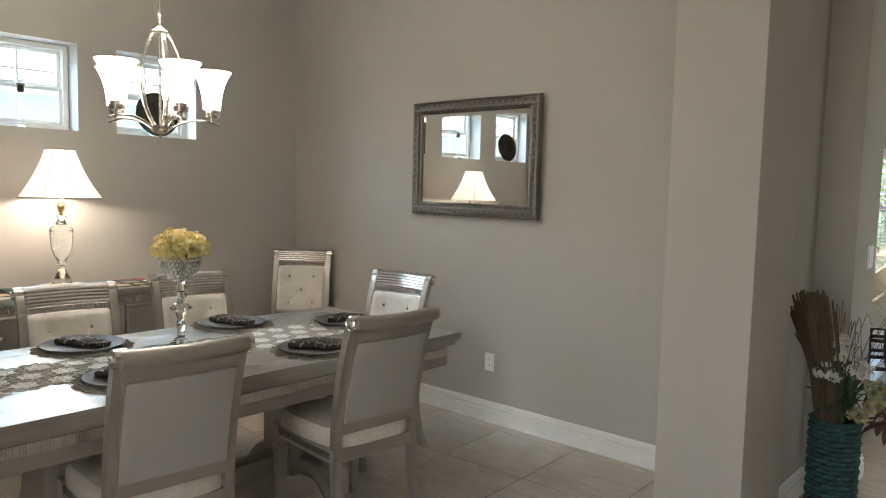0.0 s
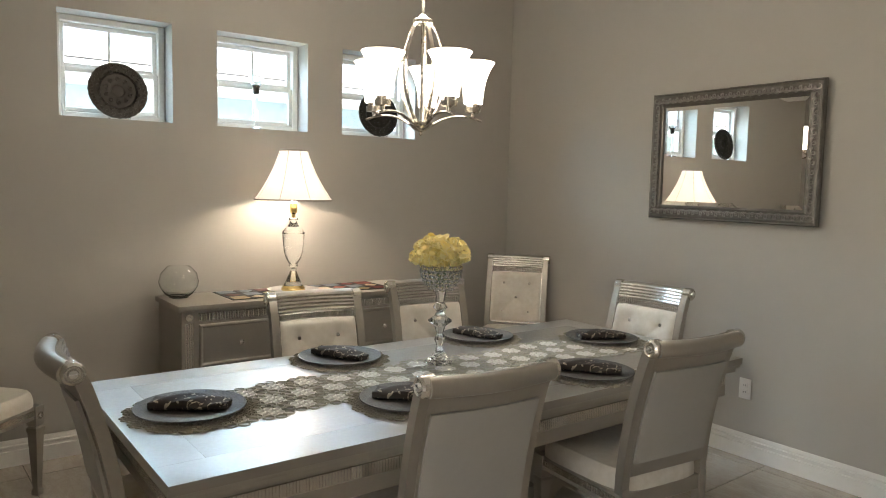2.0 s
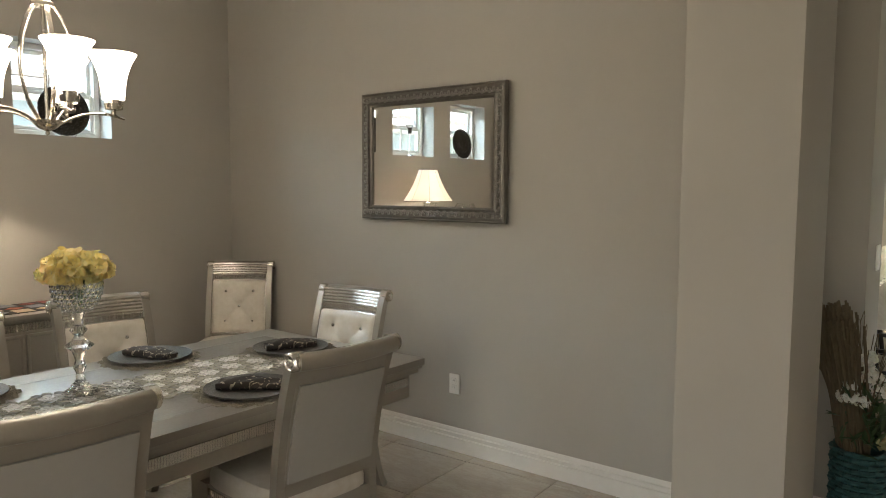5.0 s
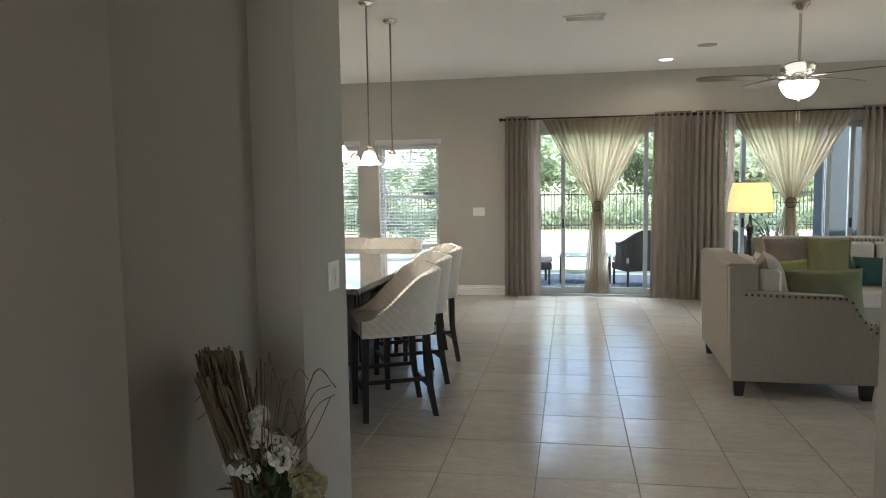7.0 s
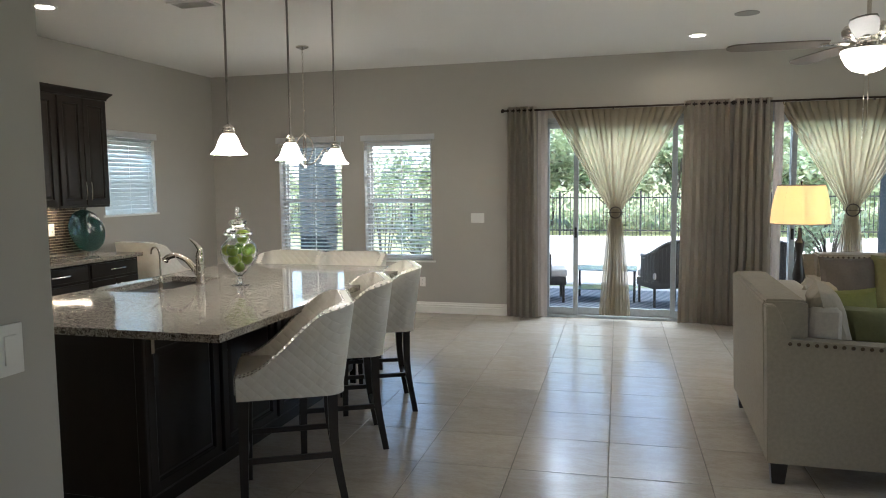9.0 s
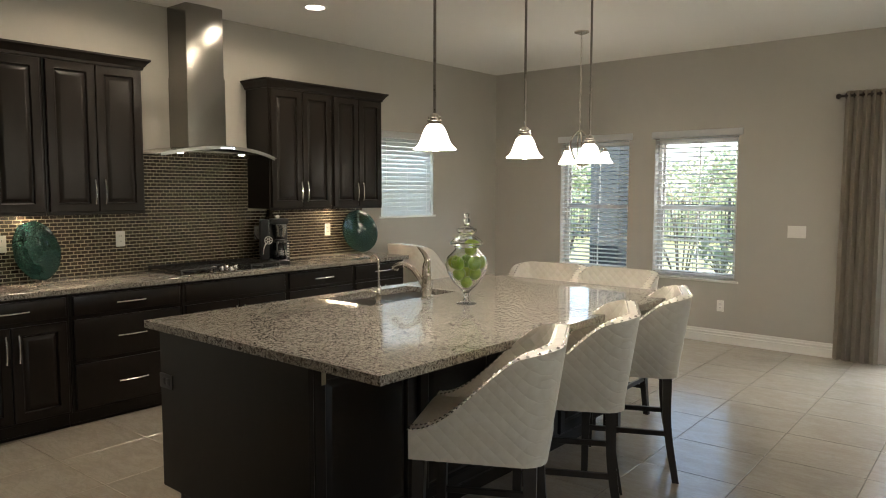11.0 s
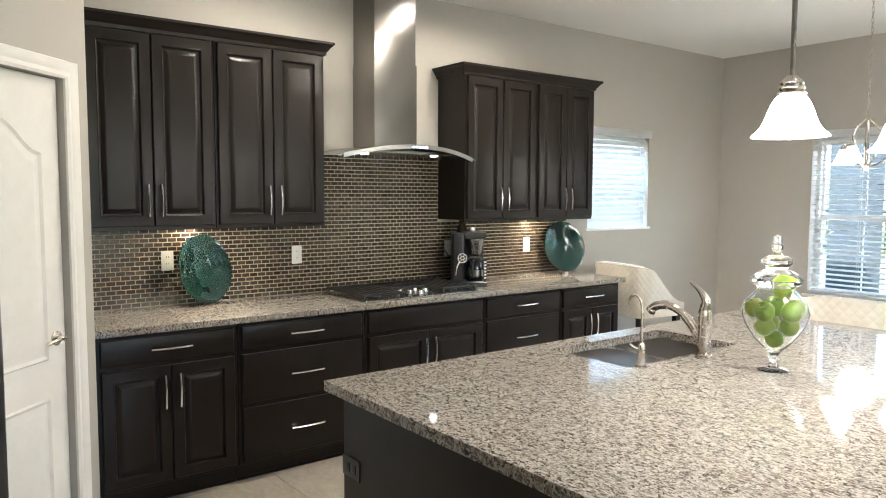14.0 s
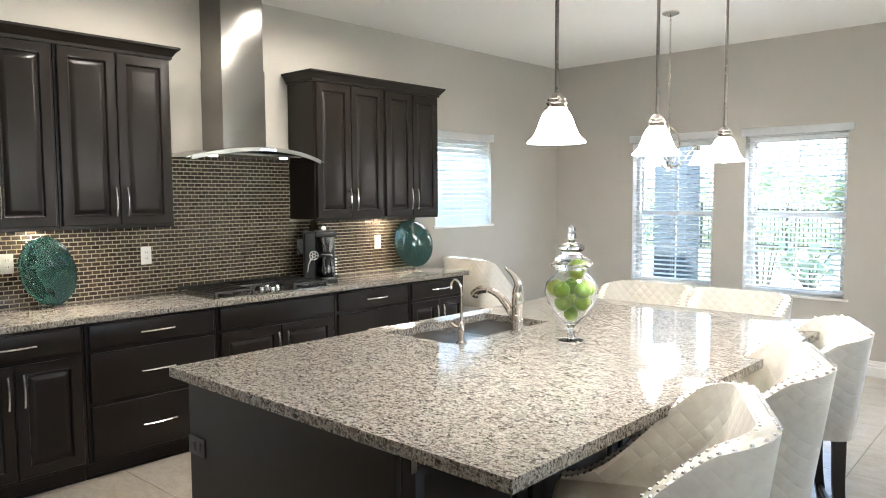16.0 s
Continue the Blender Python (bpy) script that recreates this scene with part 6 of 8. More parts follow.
def chandelier():
    c = (1.80, -9.714)
    t = thing("dining_chandelier", "brushed nickel chandelier with five lit upturned glass shades", "chandelier", m=Matrix.Translation((*c, 0)))
    part("canopy", lathe(B(), [(0.065, CEIL - 0.001), (0.065, CEIL - 0.01), (0.03, CEIL - 0.03), (0, CEIL - 0.03)], 24), M_NICKEL, t)
    part("rod", rod(B(), (0, 0, 2.14), (0, 0, CEIL - 0.028), 0.0065, 10), M_NICKEL, t)
    part("crown_cap", lathe(B(), [(0, 2.155), (0.012, 2.15), (0.02, 2.14), (0.04, 2.13), (0.042, 2.118), (0, 2.116)], 24), M_NICKEL, t)
    part("hub", lathe(B(), [(0, 1.675), (0.008, 1.68), (0.006, 1.69), (0.03, 1.70), (0.045, 1.715), (0.05, 1.728), (0, 1.73)], 24), M_NICKEL, t)
    part("centre_rod", rod(B(), (0, 0, 1.73), (0, 0, 2.12), 0.006, 10), M_NICKEL, t)
    for k in range(5):
        a = 2 * math.pi * k / 5 + 2.41
        ca, sa = math.cos(a), math.sin(a)
        e = lambda r, z: (r * ca, r * sa, z)  # noqa: E731
        part("cage_bar", tube(B(), curve_pts([e(0.03, 1.728), e(0.07, 1.80), e(0.092, 1.90), e(0.085, 2.0), e(0.055, 2.085), e(0.03, 2.125)], 5), 0.0085, 8, flat=0.6), M_NICKEL, t)
        arm = part("arm", tube(B(), curve_pts([e(0.04, 1.716), e(0.085, 1.742), e(0.14, 1.758), e(0.20, 1.757), e(0.25, 1.744)], 5), 0.0085, 8, flat=0.6), M_NICKEL, t)
        o = e(0.215, 1.752)
        part("socket_cup", lathe(B(), [(0.008, 0), (0.008, 0.02), (0.03, 0.024), (0.033, 0.045), (0.026, 0.047), (0.026, 0.065), (0, 0.065)], 20, o), M_NICKEL, arm)
        n = 10
        prof = [(0.038 + 0.012 * (q / n) + 0.034 * (q / n) ** 3, 0.060 + 0.165 * q / n) for q in range(n + 1)]
        bm = lathe(B(), [(0, 0.060)] + prof + [(r - 0.004, z) for r, z in prof[::-1]] + [(0, 0.068)], 28, o)
        part("shade", bm, M_SHADE, arm, "lit white frosted glass shade")
        part("bulb", lathe(B(), [(0.012, 0.07), (0.022, 0.10), (0.024, 0.13), (0.012, 0.155), (0, 0.158)], 12, o), M_BULB, arm)
    lamp("chandelier_glow", "POINT", Matrix.Translation((*c, 2.22)), 4.5, (1.0, 0.88, 0.74), 0.15)


chandelier()


M_TARNISH = two_tone("tarnished_silver_frame", (0.22, 0.205, 0.18), (0.12, 0.11, 0.097), 14, 0.42, 0.7, bump=0.3, bscale=120)


def mirror():
    x0, x1, z0, z1 = 1.388, 2.432, 1.311, 2.055
    t = thing("wall_mirror", "rectangular wall mirror in an ornate antique silver frame", "mirror", m=Matrix.Translation((x0, YM - 0.013, z0)) @ Matrix.Rotation(radians(-1.15), 4, "Z"))
    w, h = x1 - x0, z1 - z0
    fr = [(0, 0), (0, 0.022), (0.006, 0.030), (0.012, 0.026), (0.022, 0.030), (0.062, 0.020), (0.070, 0.024), (0.078, 0.020), (0.082, 0.012)]
    bm = B()
    loops = []
    for ins, d in fr:
        loops.append([bm.verts.new(p) for p in ((ins, -d, ins), (w - ins, -d, ins), (w - ins, -d, h - ins), (ins, -d, h - ins))])
    for a, b in zip(loops, loops[1:]):
        for i in range(4):
            bm.faces.new((a[i], a[(i + 1) % 4], b[(i + 1) % 4], b[i]))
    part("frame", bm, M_TARNISH, t, angle=25)
    bm, q = B(), 0.019
    for e in (-1, 1):
        pts = []
        for i in range(9):
            r = q * (1.12 - i * 0.085)
            pts.append((e * (q - r * math.cos(i * 0.62)), 0, r * math.sin(i * 0.62) * 0.9 - q * 0.25))
        tube(bm, pts, [0.0058 - 0.0004 * i for i in range(9)], 5)
    for i in range(5):
        an = radians(30 + 30 * i)
        tube(bm, [(0.004 * math.cos(an), 0.0, 0.004 * math.sin(an) + 0.002), (0.017 * math.cos(an), -0.001, 0.017 * math.sin(an) + 0.002)], [0.0022, 0.0034], 5)
    lathe(bm, [(0.006, 0), (0.004, 0.004), (0, 0.005)], 6, m=Matrix.Translation((0, 0.003, 0)) @ Matrix.Rotation(radians(90), 4, "X"))
    me = mesh_of(bm, "scroll", M_ANTIQUE)
    spots = [(0.05 + (w - 0.10) * k / 19, z, an) for z, an in ((0.042, 0), (h - 0.042, math.pi)) for k in range(20)]
    spots += [(x, 0.05 + (h - 0.10) * k / 13, an) for x, an in ((0.042, -math.pi / 2), (w - 0.042, math.pi / 2)) for k in range(1, 13)]
    for x, z, an in spots:
        part("scroll", me, None, t, m=Matrix.Translation((x, -0.030, z)) @ Matrix.Rotation(-an, 4, "Y"))
    bm = B()
    g, b = 0.080, 0.024
    lo = [bm.verts.new(p) for p in ((g, -0.0095, g), (w - g, -0.0095, g), (w - g, -0.0095, h - g), (g, -0.0095, h - g))]
    hi = [bm.verts.new(p) for p in ((g + b, -0.0112, g + b), (w - g - b, -0.0112, g + b), (w - g - b, -0.0112, h - g - b), (g + b, -0.0112, h - g - b))]
    for i in range(4):
        bm.faces.new((lo[i], lo[(i + 1) % 4], hi[(i + 1) % 4], hi[i]))
    bm.faces.new(hi)
    part("mirror_glass", bm, M_MIRROR, t, "bevelled mirror glass", angle=0)
    part("backing", box(B(), 0.01, w - 0.01, -0.009, 0.0, 0.01, h - 0.01), M_BLKWOOD, t)


M_ANTIQUE = two_tone("antique_silver_leaf", (0.42, 0.40, 0.36), (0.16, 0.15, 0.135), 26, 0.32, 0.85, bump=0.2, bscale=120)
mirror()

M_PEWTER = two_tone("dark_openwork_bronze", (0.035, 0.032, 0.028), (0.075, 0.066, 0.055), 50, 0.42, 0.7, bump=0.6, bscale=110, dist=0.004)


def window_plate(y, z):
    t = thing("window_plate", "dark embossed metal plate on a stand in a window", "decorative plate", "window plates", Matrix.Translation((-0.035, y, z)) @ Matrix.Rotation(radians(82), 4, "Y"))
    r = 0.152
    part("plate", lathe(B(), [(0, 0), (r * 0.5, 0), (r * 0.75, 0.008), (r, 0.012), (r, 0.017), (r * 0.8, 0.016), (r * 0.66, 0.020), (r * 0.60, 0.011), (r * 0.3, 0.013), (r * 0.2, 0.006), (0, 0.012)], 56, wave=lambda a, k: 1 + 0.012 * math.cos(24 * a)), M_PEWTER, t)
    bm = B()
    for q in range(3):
        n = (26, 18, 10)[q]
        rr = r * (0.88, 0.68, 0.42)[q]
        for k in range(n):
            a = 2 * math.pi * k / n
            flat_ring(bm, rr * math.cos(a), rr * math.sin(a), (0.0175, 0.0195, 0.0135)[q], 0.008, 0.004, 8, 0.004)
    part("embossing", bm, M_PEWTER, t)
    for s in (-0.05, 0.05):
        bm = B()
        tube(bm, curve_pts([(r * 0.97, s, 0.035), (r * 1.0, s, 0.015), (r * 1.0, s, -0.01), (r * 0.5, s, -0.02)], 5), 0.003, 6)
        part("stand", bm, M_GLASS, t, "clear plate stand")


window_plate(-10.445, DZ[0] + 0.154)
window_plate(-8.80, DZ[0] + 0.154)
t = thing("glass_candlestick", "slim clear glass candlestick with a dark collar in the middle window", "candlestick", m=Matrix.Translation((-0.03, -9.66, DZ[0] + 0.0005)))
part("stick", lathe(B(), [(0.045, 0), (0.045, 0.004), (0.012, 0.015), (0.01, 0.10), (0.014, 0.12), (0.010, 0.14), (0.012, 0.21), (0, 0.21)], 18), M_GLASS, t)
part("collar", lathe(B(), [(0.014, 0.2105), (0.02, 0.22), (0.018, 0.25), (0.028, 0.262), (0, 0.263)], 16), M_PEWTER, t, "dark metal collar")
part("cup", lathe(B(), [(0.02, 0.2635), (0.045, 0.29), (0.05, 0.34), (0.046, 0.34), (0.041, 0.292), (0.016, 0.268), (0, 0.268)], 20), M_GLASS, t)

# ---- great room ----
M_LINEN = two_tone("beige_linen", (0.33, 0.29, 0.225), (0.29, 0.255, 0.20), 6, 0.85, bump=0.4, bscale=420, dist=0.001)
M_SEAT = two_tone("sofa_seat_linen", (0.50, 0.455, 0.39), (0.45, 0.41, 0.35), 6, 0.85, bump=0.4, bscale=420, dist=0.001)
M_GREEN = two_tone("green_velvet", (0.15, 0.15, 0.062), (0.115, 0.118, 0.045), 7, 0.7, bump=0.2, bscale=300)
M_LIME = two_tone("lime_velvet", (0.15, 0.15, 0.02), (0.11, 0.115, 0.018), 7, 0.7, bump=0.2, bscale=300)
M_BROWN = two_tone("taupe_velvet", (0.10, 0.085, 0.07), (0.07, 0.06, 0.05), 7, 0.8, bump=0.2, bscale=300)
M_PINE = two_tone("dark_teal_cloth", (0.012, 0.055, 0.05), (0.008, 0.04, 0.036), 7, 0.8, bump=0.2, bscale=300)
M_BRONZE = Mat("bronze_nailhead", (0.10, 0.075, 0.05), 0.35, 0.9)


def cushion(name, mat, m, w, h, d, label, trim=None):
    """A plump square cushion, in the local x-z plane."""
    def f(s):
        def g(u, v):
            x, z = 2 * u - 1, 2 * v - 1
            e = max(0.0, (1 - x ** 4) * (1 - z ** 4)) ** 0.5
            px = x * (1 - 0.07 * (1 - z * z))
            pz = z * (1 - 0.07 * (1 - x * x))
            return (px * w / 2, s * d / 2 * e + 0.004 * math.sin(9 * x + 4 * z) * e, pz * h / 2)
        return g
    t = thing(name, label, "cushion", "sofa cushions", m)
    bm = B()
    n = 16
    for s in (-1, 1):
        g = f(s)
        vs = [[bm.verts.new(g(i / n, j / n)) for j in range(n + 1)] for i in range(n + 1)]
        for i in range(n):
            for j in range(n):
                q = (vs[i][j], vs[i + 1][j], vs[i + 1][j + 1], vs[i][j + 1])
                bm.faces.new(q if s < 0 else q[::-1])
    bmesh.ops.remove_doubles(bm, verts=bm.verts, dist=1e-4)
    part("cover", bm, mat, t)
    if trim:
        bm = B()
        for k in range(18):
            u = k / 17 * 2 - 1
            bmesh.ops.create_icosphere(bm, subdivisions=1, radius=0.014, matrix=Matrix.Translation((u * w / 2 * 0.97, 0, h / 2 * (0.97 - 0.06 * (1 - u * u)))))
        part("pompom_trim", bm, trim, t)
    return t


def sofa(m, L, depth, back, label, name="sofa"):
    """Local: x along the sofa from 0 to L, faces -y, back at y = 0."""
    t = thing(name, label, "sofa", "sofas", m)
    D = depth
    part("seat_base", box(B(), 0.10, L - 0.10, -D + 0.05, -0.12, 0.115, 0.30, 0.012, 2), M_LINEN, t)

    poly = [(0.0, 0.115), (-0.20, 0.115), (-0.185, back - 0.01), (-0.15, back), (0.0 + 0.02, back), (0.03, back - 0.015)]
    bm = B()
    mm = Matrix(((0, 0, 1, 0), (1, 0, 0, 0), (0, 1, 0, 0), (0, 0, 0, 1)))
    prism(bm, poly, 0.085, L - 0.085, mm)
    bmesh.ops.bevel(bm, geom=bm.edges[:], offset=0.012, segments=2, affect="EDGES")
    part("back", bm, M_LINEN, t)
    for x0 in (0.0, L - 0.115):
        arm = [(0.0, 0.115), (0.02, back - 0.14), (0.025, back - 0.02), (-0.02, back - 0.02), (-0.09, back - 0.195), (-D + 0.24, back - 0.215)]
        arm += [(-D + 0.20, back - 0.24), (-D + 0.15, back - 0.33), (-D + 0.08, back - 0.42), (-D + 0.01, back - 0.47), (-D, back - 0.49), (-D, 0.115)]
        bm = B()
        prism(bm, arm, x0, x0 + 0.115, mm)
        bmesh.ops.bevel(bm, geom=bm.edges[:], offset=0.006, segments=2, affect="EDGES")
        a = part("arm", bm, M_LINEN, t)
        bm = B()
        line = arm[4:11]
        pts = []
        for p, q in zip(line, line[1:]):
            ln = math.hypot(q[0] - p[0], q[1] - p[1])
            k = max(1, int(ln / 0.04))
            pts += [(p[0] + (q[0] - p[0]) * i / k, p[1] + (q[1] - p[1]) * i / k) for i in range(k)]
        z = back - 0.50
        while z > 0.14:
            pts.append((-D + 0.012, z))
            z -= 0.04
        for y, z in pts:
            for xx, rot in ((x0 - 0.001, -90), (x0 + 0.116, 90)):
                lathe(bm, [(0.0105, 0), (0.008, 0.004), (0, 0.006)], 7, m=Matrix.Translation((xx, y, z - 0.016)) @ Matrix.Rotation(radians(rot), 4, "Y"))
        part("nailhead_trim", bm, M_BRONZE, a, kind="stuff")
    bm = B()
    for k in range(int((L - 0.24) / 0.04)):
        x = 0.12 + k * 0.04
        lathe(bm, [(0.0105, 0), (0.008, 0.004), (0, 0.006)], 7, m=Matrix.Translation((x, -D + 0.049, 0.135)) @ Matrix.Rotation(radians(90), 4, "X"))
        lathe(bm, [(0.0105, 0), (0.008, 0.004), (0, 0.006)], 7, m=Matrix.Translation((x, -0.188, back - 0.03)) @ Matrix.Rotation(radians(80), 4, "X"))
    part("nailhead_row", bm, M_BRONZE, t, "bronze nailhead row", kind="stuff")
    n = 1 if L < 1.6 else 2
    w = (L - 0.24) / n
    for k in range(n):
        part("seat_cushion", box(B(), 0.12 + k * w + 0.003, 0.12 + (k + 1) * w - 0.003, -D + 0.03, -0.21, 0.302, 0.455, 0.035, 3), M_SEAT, t)
        part("back_cushion", box(B(), 0.13 + k * w + 0.004, 0.12 + (k + 1) * w - 0.012, -0.36, -0.205, 0.457, back - 0.045, 0.055, 3), M_SEAT, t)
    for x in (0.06, L - 0.06):
        for y in (-0.06, -D + 0.08):
            bm = B()
            prev = None
            for h, z in ((0.042, 0.1145), (0.030, 0.0)):
                ring = [bm.verts.new((x + a * h, y + b * h, z)) for a, b in ((-1, -1), (1, -1), (1, 1), (-1, 1))]
                if prev:
                    for i in range(4):
                        bm.faces.new((prev[i], prev[(i + 1) % 4], ring[(i + 1) % 4], ring[i]))
                else:
                    bm.faces.new(ring)
                prev = ring
            bm.faces.new(prev[::-1])
            part("foot", bm, M_BLKWOOD, t)
    return t


# the loveseat faces +x with its back along the walkway; the long sofa faces the hall
LS = Matrix.Translation((6.04, -4.46, 0)) @ Matrix.Rotation(radians(90), 4, "Z")
sofa(LS, 1.42, 0.98, 0.95, "beige linen loveseat with bronze nailhead trim and black feet", "loveseat")
sofa(Matrix.Translation((6.78, -1.38, 0)), 2.25, 0.95, 0.93, "long beige linen sofa with bronze nailhead trim")


def lean(x, y, z, yaw, tilt):
    return Matrix.Translation((x, y, z)) @ Matrix.Rotation(radians(yaw), 4, "Z") @ Matrix.Rotation(radians(tilt), 4, "X")


cushion("cushion", M_LINEN, lean(6.46, -3.45, 0.70, 78, -16), 0.50, 0.48, 0.17, "plump beige linen cushion on the loveseat")
cushion("cushion", M_LINEN, lean(6.40, -4.06, 0.74, 80, -16), 0.54, 0.52, 0.19, "plump beige linen cushion beside the loveseat arm")
cushion("cushion", M_GREEN, lean(6.72, -4.15, 0.68, 8, -14), 0.60, 0.44, 0.17, "large green velvet cushion on the loveseat")
cushion("cushion", M_LIME, lean(6.66, -3.30, 0.66, 20, -12), 0.46, 0.42, 0.15, "lime green velvet cushion on the loveseat")
cushion("cushion", M_BROWN, lean(7.06, -1.78, 0.70, 4, -14), 0.46, 0.46, 0.16, "dark taupe velvet cushion on the long sofa")
cushion("cushion", M_GREEN, lean(7.43, -1.82, 0.71, -6, -14), 0.44, 0.48, 0.16, "green velvet cushion on the long sofa")
cushion("cushion", M_PINE, lean(7.92, -1.94, 0.61, -2, -14), 0.56, 0.29, 0.14, "dark teal lumbar cushion with a pompom edge", M_PINE)


def side_lamp():
    x, y = 6.545, -2.45
    t = thing("side_table", "small dark wooden side table behind the loveseat", "side table", m=Matrix.Translation((x, y, 0)))
    part("tabletop", lathe(B(), [(0.22, 0.58), (0.23, 0.585), (0.23, 0.60), (0.22, 0.605), (0, 0.605)], 32), M_BLKWOOD, t)
    part("pedestal", lathe(B(), [(0.16, 0), (0.16, 0.02), (0.04, 0.05), (0.03, 0.2), (0.045, 0.3), (0.03, 0.45), (0.05, 0.5795), (0, 0.5795)], 20), M_BLKWOOD, t)
    t = thing("sofa_lamp", "lit amber drum table lamp with a dark turned base", "table lamp", m=Matrix.Translation((x, y, 0.606)))
    part("base", lathe(B(), [(0.075, 0), (0.075, 0.015), (0.03, 0.04), (0.02, 0.1), (0.036, 0.17), (0.045, 0.24), (0.03, 0.33), (0.018, 0.38), (0.03, 0.45), (0.034, 0.49), (0.016, 0.52), (0.012, 0.60), (0, 0.60)], 24), M_BLKWOOD, t)

    def shd(u, v):
        a = 2 * math.pi * u
        r = 0.205 - 0.045 * v + 0.01 * math.sin(math.pi * v)
        return (r * math.cos(a), r * math.sin(a), 0.63 + 0.285 * v)
    s = part("shade", shell(B(), shd, 48, 8, 0.003, wrap=True), M_AMBER, t, "lit amber fabric shade")
    bm = B()
    for v in (0, 1):
        tube(bm, [shd(k / 40, v) for k in range(40)], 0.004, 6, closed=True)
    for k in range(8):
        tube(bm, [shd(k / 8, j / 8) for j in range(9)], 0.0016, 5)
    part("shade_trim", bm, M_LSEAM, s)
    part("finial", lathe(B(), [(0.004, 0.60), (0.004, 0.93), (0.012, 0.94), (0, 0.955)], 10), M_BLKWOOD, t)
    lamp("sofa_lamp_light", "POINT", Matrix.Translation((x, y, 0.606 + 0.76)), 2.6, (1.0, 0.78, 0.5), 0.04)


M_AMBER = glow("lit_amber_shade", (1.0, 0.72, 0.38), 0.17, (0.75, 0.60, 0.38))
side_lamp()


def ceiling_fan():
    x, y = 6.70, -3.40
    t = thing("ceiling_fan", "brushed nickel ceiling fan with five blades and a lit glass bowl", "ceiling fan", m=Matrix.Translation((x, y, 0)))
    part("canopy", lathe(B(), [(0.07, CEIL - 0.001), (0.07, CEIL - 0.02), (0.03, CEIL - 0.06), (0, CEIL - 0.06)], 24), M_NICKEL, t)
    part("downrod", rod(B(), (0, 0, 2.50), (0, 0, CEIL - 0.05), 0.0125, 12), M_NICKEL, t)
    part("motor", lathe(B(), [(0.03, 2.52), (0.05, 2.50), (0.13, 2.475), (0.145, 2.45), (0.14, 2.415), (0.09, 2.395), (0.07, 2.385), (0, 2.385)], 32), M_NICKEL, t)
    part("light_collar", lathe(B(), [(0, 2.3845), (0.06, 2.3845), (0.075, 2.35), (0.062, 2.352), (0.062, 2.345), (0.10, 2.342), (0.105, 2.332), (0, 2.332)], 28), M_CHROME, t)
    part("glass_bowl", lathe(B(), [(0.142, 2.332), (0.148, 2.322), (0.140, 2.295), (0.116, 2.248), (0.082, 2.215), (0.04, 2.200), (0, 2.197)], 36), M_SHADE, t, "lit frosted glass bowl")
    part("finial", lathe(B(), [(0, 2.1965), (0.018, 2.192), (0.010, 2.18), (0, 2.177)], 12), M_NICKEL, t)
    for dx in (-0.012, 0.012):
        part("pull_chain", rod(B(), (dx, 0, 1.80 + 4 * abs(dx) * (dx > 0)), (dx, 0, 2.197), 0.0016, 5), M_NICKEL, t)
    for k in range(5):
        a = 2 * math.pi * k / 5 + 0.654
        mm = Matrix.Rotation(a, 4, "Z") @ Matrix.Translation((0, 0, 2.382)) @ Matrix.Rotation(radians(8), 4, "X")
        bm = B()
        sc = 1.08
        pol = [(a_ * sc, b_) for a_, b_ in [(0.20, -0.055), (0.30, -0.066), (0.60, -0.072), (0.70, -0.062), (0.735, -0.03), (0.74, 0.0), (0.735, 0.03), (0.70, 0.062), (0.60, 0.072), (0.30, 0.066), (0.20, 0.055)]]
        prism(bm, pol, -0.004, 0.004)
        b = part("blade", bm, M_FANBLADE, t, m=mm)
        bm = B()
        box(bm, 0.10, 0.26, -0.018, 0.018, -0.012, -0.0045, 0.002)
        part("blade_iron", bm, M_NICKEL, b)
    lamp("fan_light", "POINT", Matrix.Translation((x, y, 2.06)), 0.9, (1.0, 0.9, 0.76), 0.1)


M_FANBLADE = two_tone("pale_wood_blade", (0.17, 0.145, 0.12), (0.12, 0.10, 0.085), 4, 0.45, stretch=(0.5, 6, 1))
ceiling_fan()

# curtains
M_DRAPE = two_tone("taupe_drape_cloth", (0.40, 0.36, 0.30), (0.35, 0.315, 0.265), 5, 0.8, bump=0.3, bscale=350, dist=0.001)


def translucent(m, color, amount):
    """Lets some light through the cloth."""
    tr = m.node("BsdfTranslucent", Color=(*color, 1))
    mx = m.t.nodes.new("ShaderNodeMixShader")
    mx.inputs[0].default_value = amount
    out = m.t.nodes["Material Output"]
    m.t.links.new(m.b.outputs[0], mx.inputs[1])
    m.t.links.new(tr.outputs[0], mx.inputs[2])
    m.t.links.new(mx.outputs[0], out.inputs["Surface"])
    return mx, out


translucent(M_DRAPE, (0.46, 0.40, 0.32), 0.45)
translucent(M_LSHADE, (0.95, 0.88, 0.80), 0.4)
translucent(M_AMBER, (1.0, 0.80, 0.50), 0.35)
M_LINER = two_tone("pale_liner_cloth", (0.62, 0.58, 0.54), (0.58, 0.54, 0.50), 5, 0.8)
translucent(M_LINER, (0.62, 0.55, 0.50), 0.45)
translucent(M_SLAT, (0.70, 0.76, 0.80), 0.28)
M_SHEER = two_tone("cream_sheer_cloth", (0.42, 0.36, 0.26), (0.36, 0.31, 0.225), 8, 0.8)
_mx, _out = translucent(M_SHEER, (0.50, 0.41, 0.27), 0.5)
_tp = M_SHEER.node("BsdfTransparent")
_m2 = M_SHEER.t.nodes.new("ShaderNodeMixShader")
_m2.inputs[0].default_value = 0.50
M_SHEER.t.links.new(_mx.outputs[0], _m2.inputs[1])
